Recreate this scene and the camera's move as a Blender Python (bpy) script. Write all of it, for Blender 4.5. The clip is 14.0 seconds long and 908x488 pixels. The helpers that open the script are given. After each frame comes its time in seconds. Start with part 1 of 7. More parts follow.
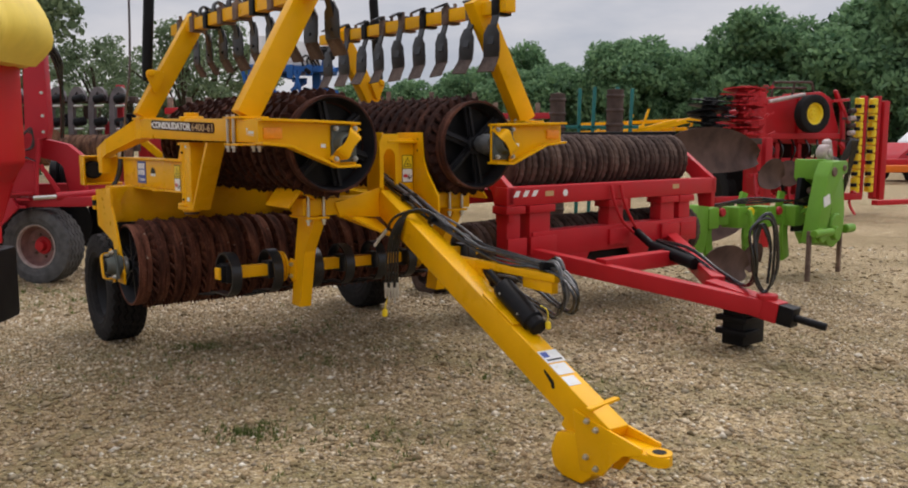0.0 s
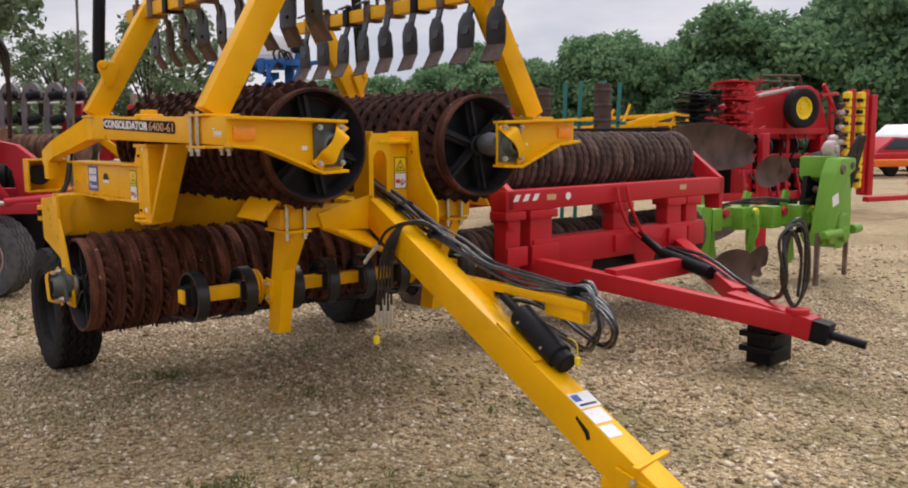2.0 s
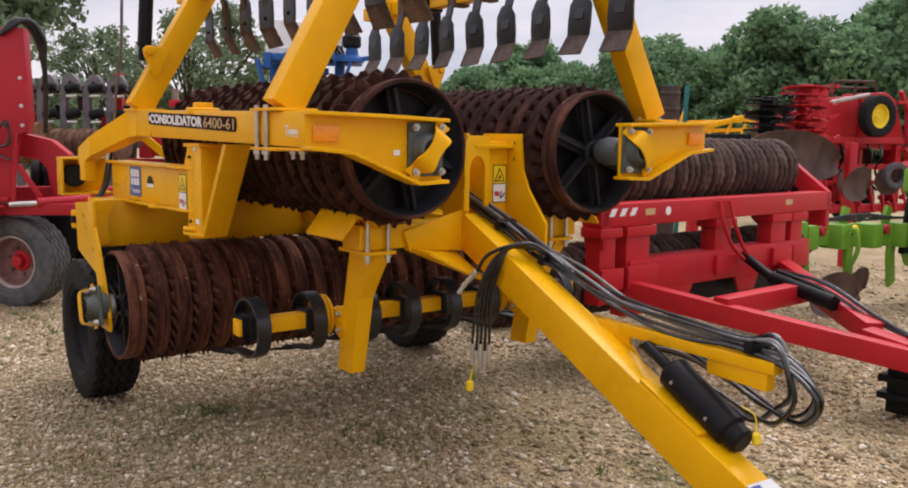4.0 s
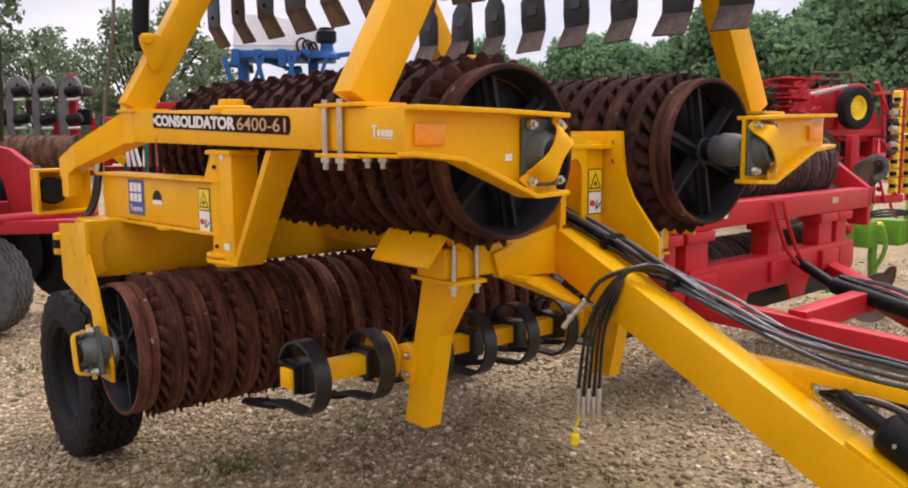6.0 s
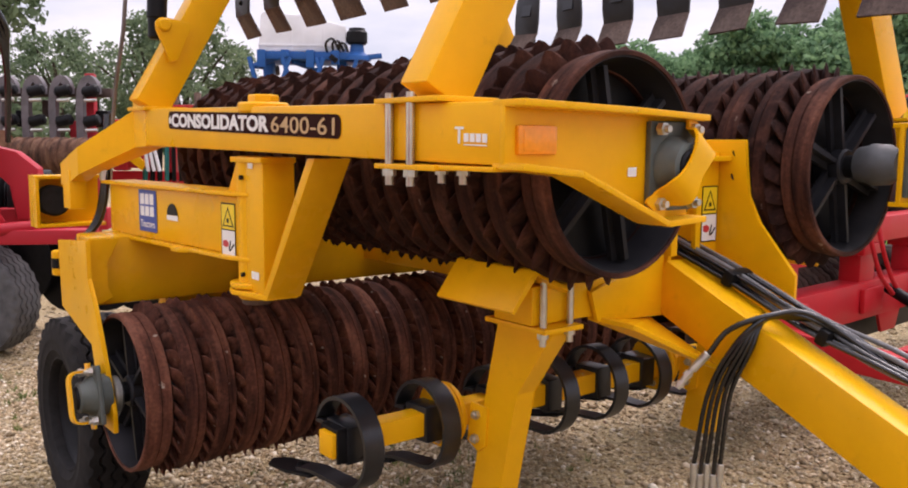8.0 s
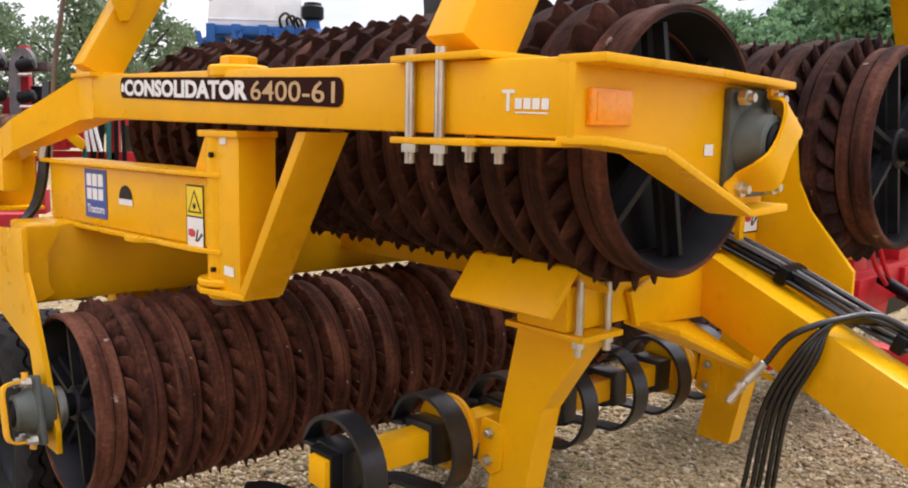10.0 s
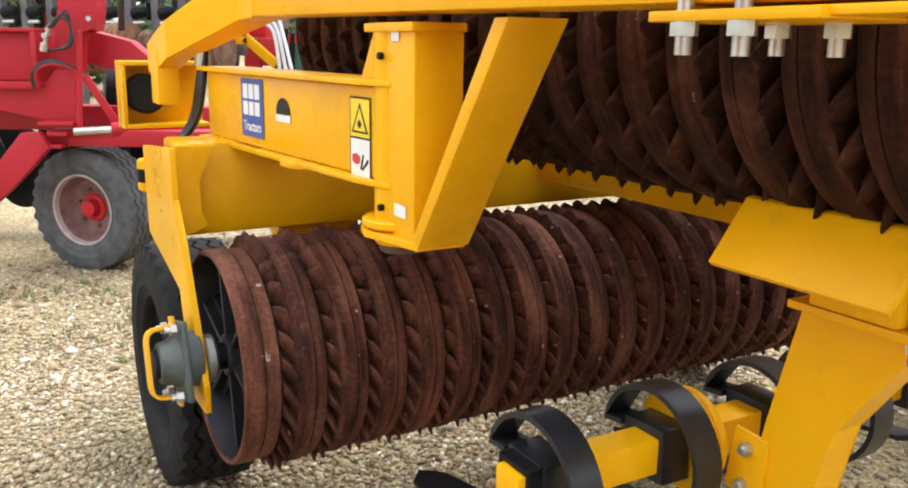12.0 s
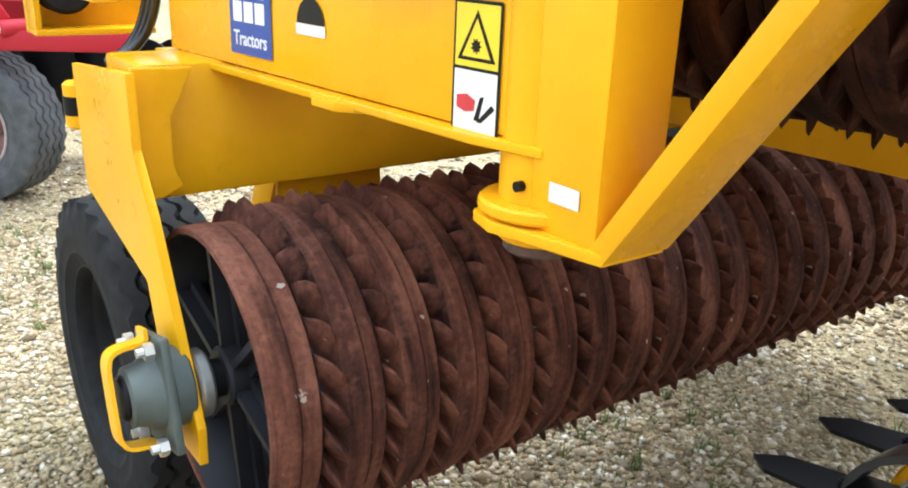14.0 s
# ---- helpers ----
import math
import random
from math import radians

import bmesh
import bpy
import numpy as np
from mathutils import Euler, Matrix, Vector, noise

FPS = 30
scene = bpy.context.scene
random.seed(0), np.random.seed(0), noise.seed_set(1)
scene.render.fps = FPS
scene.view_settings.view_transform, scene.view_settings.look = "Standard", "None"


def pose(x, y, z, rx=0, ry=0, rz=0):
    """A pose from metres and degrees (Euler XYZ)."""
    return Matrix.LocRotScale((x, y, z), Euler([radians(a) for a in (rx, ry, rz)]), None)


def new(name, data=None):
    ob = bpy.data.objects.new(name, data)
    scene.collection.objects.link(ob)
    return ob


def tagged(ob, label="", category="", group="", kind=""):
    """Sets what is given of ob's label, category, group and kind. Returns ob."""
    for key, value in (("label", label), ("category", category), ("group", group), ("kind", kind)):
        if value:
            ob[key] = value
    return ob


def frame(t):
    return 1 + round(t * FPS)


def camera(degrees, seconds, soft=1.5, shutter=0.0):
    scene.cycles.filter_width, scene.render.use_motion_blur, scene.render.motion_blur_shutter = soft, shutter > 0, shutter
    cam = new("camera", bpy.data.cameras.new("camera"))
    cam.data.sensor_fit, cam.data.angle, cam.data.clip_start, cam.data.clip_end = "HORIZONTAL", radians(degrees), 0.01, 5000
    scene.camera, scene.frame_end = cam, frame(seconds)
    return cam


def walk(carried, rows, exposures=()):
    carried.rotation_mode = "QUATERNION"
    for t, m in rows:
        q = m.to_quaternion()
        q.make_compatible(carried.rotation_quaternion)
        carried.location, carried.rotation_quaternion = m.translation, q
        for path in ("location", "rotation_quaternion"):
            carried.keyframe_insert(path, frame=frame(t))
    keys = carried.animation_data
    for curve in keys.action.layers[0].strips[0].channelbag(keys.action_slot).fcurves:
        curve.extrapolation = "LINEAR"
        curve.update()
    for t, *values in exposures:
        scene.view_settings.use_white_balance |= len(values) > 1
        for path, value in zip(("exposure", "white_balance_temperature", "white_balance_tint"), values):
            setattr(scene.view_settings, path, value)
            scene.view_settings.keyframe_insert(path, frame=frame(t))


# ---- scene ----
cam = camera(56.0, 14.0, 1.9)
METRES, EYE, TILT, LEAN, TURN = 5.102, 1.5, 0.0, 0.0, 0.0
ROWS = [
    (0.0, 0.0, 0.0, 0.0, 0.0, -7.07, -0.03),
    (0.5, 0.0021, 0.009, -0.0002, 0.33, -7.12, -0.1),
    (1.0, 0.0094, 0.0433, -0.0001, 0.66, -7.14, -0.48),
    (1.5, -0.0006, 0.0818, -0.0014, 0.95, -7.4, -0.93),
    (2.0, -0.0298, 0.1344, 0.0037, -1.9, -7.34, 0.27),
    (2.5, -0.0484, 0.1755, 0.0025, -1.83, -7.47, 0.48),
    (3.0, -0.0506, 0.2273, 0.0026, -1.18, -7.58, -0.4),
    (3.5, -0.0614, 0.2562, 0.0035, 0.75, -7.41, -1.25),
    (4.0, -0.0936, 0.2884, 0.0044, 0.31, -7.22, -0.8),
    (6.5, -0.2039, 0.4624, 0.0037, -4.0, -7.21, 0.02),
    (7.0, -0.1996, 0.5009, 0.0024, -3.74, -6.54, -0.56),
    (7.5, -0.2002, 0.5309, 0.0022, -1.11, -6.66, -1.23),
    (8.0, -0.2276, 0.5453, 0.0033, -2.13, -6.72, -0.47),
    (8.5, -0.2604, 0.5567, 0.0012, -5.03, -7.13, 0.32),
    (11.0, -0.2544, 0.664, -0.0099, -4.59, -9.06, -2.2),
    (11.5, -0.2628, 0.6893, -0.0153, 2.0, -13.19, -1.61),
    (12.0, -0.2684, 0.7309, -0.0139, 6.7, -13.0, -0.86),
    (12.5, -0.2864, 0.7603, -0.0156, 5.44, -12.97, -1.67),
    (13.0, -0.3247, 0.7867, -0.0175, 0.61, -15.15, 0.02),
    (13.5, -0.3446, 0.815, -0.02, 0.12, -18.6, -0.17),
    (14.0, -0.3501, 0.8561, -0.0211, 0.47, -19.43, -2.15),
]
exps = [(0.0, -0.25, 6500, 16), (1.0, -0.21, 6500, 17), (2.0, 0.03, 6500, 19), (4.0, 0.16, 6500, 22), (6.7, 0.43, 6500, 24), (7.6, 0.44, 6500, 26), (8.5, 0.44, 6500, 27), (9.5, 0.57, 6450, 21), (11.0, 0.87, 6330, 13), (12.0, 1.12, 6080, 8), (13.0, 1.27, 5700, 3.5), (14.0, 1.41, 5470, 2.5)]
walk(cam, [(t, pose(0, 0, EYE, TILT, LEAN, TURN) @ pose(METRES * x, METRES * y, METRES * z, 90 + pitch, roll, yaw)) for t, x, y, z, yaw, pitch, roll in ROWS], exps)

# ---- world, sun ----
SUN_EL, SUN_ROT = 58.0, 35.0
world = bpy.data.worlds.new("overcast_sky")
scene.world = world
world.use_nodes = True
wn, wl = world.node_tree.nodes, world.node_tree.links
wn.clear()
w_out = wn.new("ShaderNodeOutputWorld")
w_bg = wn.new("ShaderNodeBackground")
w_sky = wn.new("ShaderNodeTexSky")
w_sky.sky_type, w_sky.sun_disc = "NISHITA", False
w_sky.sun_elevation, w_sky.sun_rotation = radians(SUN_EL), radians(SUN_ROT)
w_mul = wn.new("ShaderNodeVectorMath")
w_mul.operation = "SCALE"
w_mul.inputs["Scale"].default_value = 0.10
w_co = wn.new("ShaderNodeTexCoord")
w_map = wn.new("ShaderNodeMapping")
w_map.inputs["Scale"].default_value = (1.0, 1.0, 3.2)
w_noise = wn.new("ShaderNodeTexNoise")
w_noise.inputs["Scale"].default_value = 2.6
w_noise.inputs["Detail"].default_value = 6.0
w_noise.inputs["Roughness"].default_value = 0.55
w_ramp = wn.new("ShaderNodeValToRGB")
w_ramp.color_ramp.elements[0].position, w_ramp.color_ramp.elements[0].color = 0.36, (0.62, 0.68, 0.76, 1)
w_ramp.color_ramp.elements[1].position, w_ramp.color_ramp.elements[1].color = 0.60, (1.0, 1.0, 1.0, 1)
w_mix = wn.new("ShaderNodeMix")
w_mix.data_type = "RGBA"
w_mix.inputs["Factor"].default_value = 0.88
wl.new(w_co.outputs["Generated"], w_map.inputs["Vector"])
wl.new(w_map.outputs["Vector"], w_noise.inputs["Vector"])
wl.new(w_noise.outputs["Fac"], w_ramp.inputs["Fac"])
wl.new(w_sky.outputs["Color"], w_mul.inputs[0])
wl.new(w_mul.outputs["Vector"], w_mix.inputs["A"])
wl.new(w_ramp.outputs["Color"], w_mix.inputs["B"])
# the cloud is a little brighter overhead than at the horizon
w_sep = wn.new("ShaderNodeSeparateXYZ")
wl.new(w_co.outputs["Generated"], w_sep.inputs["Vector"])
w_rise = wn.new("ShaderNodeMapRange")
w_rise.inputs["From Min"].default_value, w_rise.inputs["From Max"].default_value = 0.18, 1.0
w_rise.inputs["To Min"].default_value, w_rise.inputs["To Max"].default_value = 0.92, 1.85
wl.new(w_sep.outputs["Z"], w_rise.inputs["Value"])
w_dome = wn.new("ShaderNodeVectorMath")
w_dome.operation = "SCALE"
wl.new(w_mix.outputs["Result"], w_dome.inputs[0])
wl.new(w_rise.outputs["Result"], w_dome.inputs["Scale"])
wl.new(w_dome.outputs["Vector"], w_bg.inputs["Color"])
w_bg.inputs["Strength"].default_value = 0.92
wl.new(w_bg.outputs["Background"], w_out.inputs["Surface"])

sun = new("sun", bpy.data.lights.new("sun", "SUN"))
sun.data.energy, sun.data.angle, sun.data.color = 1.9, radians(40), (1.0, 0.96, 0.9)
sun.matrix_world = pose(0, 0, 20, 90 - SUN_EL, 0, 180 - SUN_ROT)


# ---- materials ----
def principled(name, rough=0.5, metal=0.0):
    m = bpy.data.materials.new(name)
    m.use_nodes = True
    b = m.node_tree.nodes["Principled BSDF"]
    b.inputs["Roughness"].default_value, b.inputs["Metallic"].default_value = rough, metal
    return m, m.node_tree.nodes, m.node_tree.links, b


def noise_node(n, l, scale, detail=4.0, rough=0.55, space="Object"):
    co = n.new("ShaderNodeTexCoord")
    t = n.new("ShaderNodeTexNoise")
    t.inputs["Scale"].default_value, t.inputs["Detail"].default_value, t.inputs["Roughness"].default_value = scale, detail, rough
    l.new(co.outputs[space], t.inputs["Vector"])
    return t


def ramp_node(n, l, src, stops):
    r = n.new("ShaderNodeValToRGB")
    e = r.color_ramp.elements
    while len(e) < len(stops):
        e.new(0.5)
    for k, (p, c) in enumerate(stops):
        e[k].position, e[k].color = p, (*c, 1) if len(c) == 3 else c
    l.new(src, r.inputs["Fac"])
    return r


def add_bump(n, l, b, src, strength, dist):
    bp = n.new("ShaderNodeBump")
    bp.inputs["Strength"].default_value, bp.inputs["Distance"].default_value = strength, dist
    l.new(src, bp.inputs["Height"])
    l.new(bp.outputs["Normal"], b.inputs["Normal"])


def mix_col(n, l, fac, a, bcol):
    mx = n.new("ShaderNodeMix")
    mx.data_type = "RGBA"
    if isinstance(fac, float):
        mx.inputs["Factor"].default_value = fac
    else:
        l.new(fac, mx.inputs["Factor"])
    for key, v in (("A", a), ("B", bcol)):
        if isinstance(v, tuple):
            mx.inputs[key].default_value = (*v, 1)
        else:
            l.new(v, mx.inputs[key])
    return mx


def paint(name, col, rough=0.38, dirt=(0.16, 0.12, 0.08), amount=0.35, scale=3.0):
    """Sprayed paint on steel: soft colour drift, specks of dirt and a faint orange-peel relief."""
    m, n, l, b = principled(name, rough)
    big = noise_node(n, l, scale, 5)
    fine = noise_node(n, l, 45, 3)
    drift = ramp_node(n, l, big.outputs["Fac"], [(0.3, tuple(c * 0.86 for c in col)), (0.7, tuple(min(1, c * 1.06) for c in col))])
    spots = noise_node(n, l, 14, 8, 0.7)
    mask = ramp_node(n, l, spots.outputs["Fac"], [(0.60, (0, 0, 0)), (0.80, (amount, amount, amount))])
    mx = mix_col(n, l, mask.outputs["Color"], drift.outputs["Color"], dirt)
    l.new(mx.outputs["Result"], b.inputs["Base Color"])
    rr = ramp_node(n, l, big.outputs["Fac"], [(0.3, (rough * 0.8,) * 3), (0.7, (min(1, rough * 1.3),) * 3)])
    l.new(rr.outputs["Color"], b.inputs["Roughness"])
    add_bump(n, l, b, fine.outputs["Fac"], 0.06, 0.004)
    b.inputs["Specular IOR Level"].default_value = 0.28
    return m


def plain(name, col, rough=0.5, metal=0.0, vary=0.15, scale=18.0, bump=0.1):
    m, n, l, b = principled(name, rough, metal)
    t = noise_node(n, l, scale, 5)
    r = ramp_node(n, l, t.outputs["Fac"], [(0.3, tuple(c * (1 - vary) for c in col)), (0.7, tuple(min(1, c * (1 + vary)) for c in col))])
    l.new(r.outputs["Color"], b.inputs["Base Color"])
    add_bump(n, l, b, t.outputs["Fac"], bump, 0.004)
    if metal < 0.1 and max(col) < 0.1 and rough > 0.3:
        b.inputs["Specular IOR Level"].default_value = 0.15
    return m


def rusty(name, dark, mid, light, rough=0.85, specks=0.0, stretch_x=1.0):
    """Cast iron with a coat of rust: blotches, fine grain, and a shift from ring to ring."""
    m, n, l, b = principled(name, rough)
    big = noise_node(n, l, 4, 6, 0.6)
    stretch = n.new("ShaderNodeMapping")
    stretch.inputs["Scale"].default_value = (stretch_x, 1.0, 1.0)
    l.new(big.inputs["Vector"].links[0].from_socket, stretch.inputs["Vector"])
    l.new(stretch.outputs["Vector"], big.inputs["Vector"])
    fine = noise_node(n, l, 90, 4, 0.65)
    c1 = ramp_node(n, l, big.outputs["Fac"], [(0.32, dark), (0.52, mid), (0.74, light)])
    grain = ramp_node(n, l, fine.outputs["Fac"], [(0.35, (0.72, 0.72, 0.72)), (0.65, (1.12, 1.08, 1.05))])
    info = n.new("ShaderNodeObjectInfo")
    per = ramp_node(n, l, info.outputs["Random"], [(0.0, (0.74, 0.73, 0.75)), (0.5, (1.0, 0.98, 0.96)), (1.0, (1.26, 1.22, 1.16))])
    m1 = n.new("ShaderNodeMix")
    m1.data_type, m1.blend_type = "RGBA", "MULTIPLY"
    m1.inputs["Factor"].default_value = 1.0
    l.new(c1.outputs["Color"], m1.inputs["A"])
    l.new(grain.outputs["Color"], m1.inputs["B"])
    m2 = n.new("ShaderNodeMix")
    m2.data_type, m2.blend_type = "RGBA", "MULTIPLY"
    m2.inputs["Factor"].default_value = 1.0
    l.new(m1.outputs["Result"], m2.inputs["A"])
    l.new(per.outputs["Color"], m2.inputs["B"])
    blot = noise_node(n, l, 11, 5, 0.7)
    dust = ramp_node(n, l, blot.outputs["Fac"], [(0.52, (0, 0, 0)), (0.72, (0.45, 0.45, 0.45))])
    m3 = mix_col(n, l, dust.outputs["Color"], m2.outputs["Result"], tuple(1.25 * a for a in light))
    chips = noise_node(n, l, 26, 3, 0.5)
    cm = ramp_node(n, l, chips.outputs["Fac"], [(0.715, (0, 0, 0)), (0.74, (specks, specks, specks))])
    m4 = mix_col(n, l, cm.outputs["Color"], m3.outputs["Result"], (0.42, 0.36, 0.30))
    l.new(m4.outputs["Result"], b.inputs["Base Color"])
    add_bump(n, l, b, fine.outputs["Fac"], 0.35, 0.006)
    b.inputs["Specular IOR Level"].default_value = 0.16
    return m


def patches(n, l, stones):
    """Stone colours overlaid by broad muddy and mossy patches that run on through ground and loose stones alike."""
    big = noise_node(n, l, 0.55, 6, 0.6)
    soil = ramp_node(n, l, big.outputs["Fac"], [(0.40, (0, 0, 0)), (0.66, (0.72, 0.72, 0.72))])
    mx = mix_col(n, l, soil.outputs["Color"], stones, (0.235, 0.178, 0.088))
    small = noise_node(n, l, 7.0, 6, 0.65)
    blot = ramp_node(n, l, small.outputs["Fac"], [(0.46, (0, 0, 0)), (0.66, (0.42, 0.42, 0.42))])
    mb = mix_col(n, l, blot.outputs["Color"], mx.outputs["Result"], (0.215, 0.155, 0.072))
    moss = noise_node(n, l, 1.1, 7, 0.72)
    gm = ramp_node(n, l, moss.outputs["Fac"], [(0.46, (0, 0, 0)), (0.66, (0.78, 0.78, 0.78))])
    # moss thins out towards the rear of the yard
    wc = n.new("ShaderNodeTexCoord")
    sy = n.new("ShaderNodeSeparateXYZ")
    l.new(wc.outputs["Object"], sy.inputs["Vector"])
    thin = n.new("ShaderNodeMapRange")
    thin.inputs["From Min"].default_value, thin.inputs["From Max"].default_value = 5.4, 7.4
    thin.inputs["To Min"].default_value, thin.inputs["To Max"].default_value = 1.0, 0.22
    l.new(sy.outputs["Y"], thin.inputs["Value"])
    tm = n.new("ShaderNodeMath")
    tm.operation = "MULTIPLY"
    l.new(gm.outputs["Color"], tm.inputs[0])
    l.new(thin.outputs["Result"], tm.inputs[1])
    mm = mix_col(n, l, tm.outputs["Value"], mb.outputs["Result"], (0.155, 0.150, 0.053))
    clump = noise_node(n, l, 24, 5, 0.8)
    cr = ramp_node(n, l, clump.outputs["Fac"], [(0.36, (0.64, 0.61, 0.55)), (0.50, (1.12, 1.10, 1.06)), (0.66, (1.56, 1.53, 1.46))])
    out = n.new("ShaderNodeMix")
    out.data_type, out.blend_type = "RGBA", "MULTIPLY"
    out.inputs["Factor"].default_value = 1.0
    l.new(mm.outputs["Result"], out.inputs["A"])
    l.new(cr.outputs["Color"], out.inputs["B"])
    return out


def gravel_ground():
    m, n, l, b = principled("gravel_ground", 0.95)
    co = n.new("ShaderNodeTexCoord")
    warp = noise_node(n, l, 40, 4)
    vm = n.new("ShaderNodeMix")
    vm.data_type = "VECTOR"
    vm.inputs["Factor"].default_value = 0.05
    l.new(co.outputs["Object"], vm.inputs["A"])
    l.new(warp.outputs["Color"], vm.inputs["B"])
    vo = n.new("ShaderNodeTexVoronoi")
    vo.inputs["Scale"].default_value = 92
    l.new(vm.outputs["Result"], vo.inputs["Vector"])
    sep = n.new("ShaderNodeSeparateColor")
    l.new(vo.outputs["Color"], sep.inputs["Color"])
    c = ramp_node(n, l, sep.outputs["Red"], [(0.0, (0.15, 0.106, 0.055)), (0.35, (0.37, 0.275, 0.145)), (0.75, (0.51, 0.41, 0.245)), (1.0, (0.78, 0.69, 0.53))])
    mx2 = patches(n, l, c.outputs["Color"])
    gap = ramp_node(n, l, vo.outputs["Distance"], [(0.35, (1, 1, 1)), (0.80, (0.55, 0.52, 0.46))])
    m3 = n.new("ShaderNodeMix")
    m3.data_type, m3.blend_type = "RGBA", "MULTIPLY"
    m3.inputs["Factor"].default_value = 1.0
    l.new(mx2.outputs["Result"], m3.inputs["A"])
    l.new(gap.outputs["Color"], m3.inputs["B"])
    l.new(m3.outputs["Result"], b.inputs["Base Color"])
    inv = ramp_node(n, l, vo.outputs["Distance"], [(0.0, (1, 1, 1)), (0.9, (0, 0, 0))])
    add_bump(n, l, b, inv.outputs["Color"], 0.4, 0.008)
    return m


def pebbles():
    m, n, l, b = principled("pebbles", 0.9)
    g = n.new("ShaderNodeNewGeometry")
    c = ramp_node(n, l, g.outputs["Random Per Island"], [(0.0, (0.12, 0.085, 0.045)), (0.22, (0.35, 0.25, 0.138)), (0.5, (0.46, 0.355, 0.222)), (0.64, (0.33, 0.28, 0.205)), (0.80, (0.56, 0.45, 0.30)), (0.93, (0.74, 0.645, 0.485)), (1.0, (0.90, 0.85, 0.74))])
    t = noise_node(n, l, 60, 4)
    gr = ramp_node(n, l, t.outputs["Fac"], [(0.3, (0.75, 0.75, 0.75)), (0.7, (1.1, 1.1, 1.1))])
    m1 = n.new("ShaderNodeMix")
    m1.data_type, m1.blend_type = "RGBA", "MULTIPLY"
    m1.inputs["Factor"].default_value = 1.0
    px = patches(n, l, c.outputs["Color"])
    half = mix_col(n, l, 0.45, px.outputs["Result"], c.outputs["Color"])
    l.new(half.outputs["Result"], m1.inputs["A"])
    l.new(gr.outputs["Color"], m1.inputs["B"])
    l.new(m1.outputs["Result"], b.inputs["Base Color"])
    return m


def foliage(name, dark, light):
    m, n, l, b = principled(name, 0.7)
    g = n.new("ShaderNodeNewGeometry")
    big = noise_node(n, l, 0.5, 3)
    add = n.new("ShaderNodeMath")
    add.operation = "ADD"
    l.new(g.outputs["Random Per Island"], add.inputs[0])
    l.new(big.outputs["Fac"], add.inputs[1])
    c = ramp_node(n, l, add.outputs["Value"], [(0.4, dark), (1.3, light)])
    half = n.new("ShaderNodeMath")
    half.operation = "MULTIPLY"
    half.inputs[1].default_value = 0.6
    l.new(add.outputs["Value"], half.inputs[0])
    l.new(half.outputs["Value"], c.inputs["Fac"])
    c.color_ramp.elements[0].position, c.color_ramp.elements[1].position = 0.25, 0.85
    l.new(c.outputs["Color"], b.inputs["Base Color"])
    b.inputs["Specular IOR Level"].default_value = 0.2
    tr = n.new("ShaderNodeBsdfTranslucent")
    l.new(c.outputs["Color"], tr.inputs["Color"])
    both = n.new("ShaderNodeMixShader")
    both.inputs["Fac"].default_value = 0.45
    l.new(b.outputs["BSDF"], both.inputs[1])
    l.new(tr.outputs["BSDF"], both.inputs[2])
    l.new(both.outputs["Shader"], n["Material Output"].inputs["Surface"])
    return m


YELLOW = paint("yellow_paint", (0.86, 0.436, 0.0), 0.30, (0.30, 0.16, 0.02), 0.30)
YELLOW.node_tree.nodes["Principled BSDF"].inputs["Specular IOR Level"].default_value = 0.18
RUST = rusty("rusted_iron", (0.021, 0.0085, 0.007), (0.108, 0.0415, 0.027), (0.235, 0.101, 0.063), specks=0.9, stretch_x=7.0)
# end rings of the wing rolls: a tone between the two ring colours
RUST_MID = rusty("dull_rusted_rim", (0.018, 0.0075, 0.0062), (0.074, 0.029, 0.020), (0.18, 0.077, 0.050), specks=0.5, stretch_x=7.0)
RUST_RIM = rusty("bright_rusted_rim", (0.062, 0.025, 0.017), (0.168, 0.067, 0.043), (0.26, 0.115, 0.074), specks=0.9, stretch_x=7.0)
# darkened copy of the rust that puts the wing rolls' underside shade into colour
RUST_SHADED = rusty("shaded_rusted_iron", (0.009, 0.0038, 0.0034), (0.041, 0.0152, 0.0107), (0.125, 0.053, 0.035), specks=0.5, stretch_x=7.0)
MOULD = plain("brown_worn_steel", (0.090, 0.054, 0.045), 0.62, 0, 0.4, 3.5, 0.15)
RUSTGREY = rusty("grey_rusted_iron", (0.028, 0.019, 0.017), (0.085, 0.057, 0.048), (0.16, 0.115, 0.095), stretch_x=7.0)
ROLLRUST = rusty("orange_rusted_roll", (0.055, 0.030, 0.022), (0.165, 0.085, 0.052), (0.27, 0.16, 0.10), stretch_x=4.0)
ROLLBROWN = plain("dull_brown_steel", (0.075, 0.052, 0.045), 0.6, 0, 0.4, 4.0, 0.1)
TIPSTEEL = rusty("dark_worn_steel", (0.045, 0.033, 0.030), (0.095, 0.068, 0.058), (0.18, 0.135, 0.11), 0.6)
RUSTY_STEEL = rusty("weathered_steel", (0.07, 0.05, 0.045), (0.16, 0.11, 0.09), (0.26, 0.19, 0.15), 0.6)
WHEELBLACK = plain("dusty_black_casting", (0.019, 0.019, 0.022), 0.42, 0, 0.5, 6, 0.1)
BLACK = plain("black_paint", (0.007, 0.007, 0.008), 0.45, 0, 0.3)
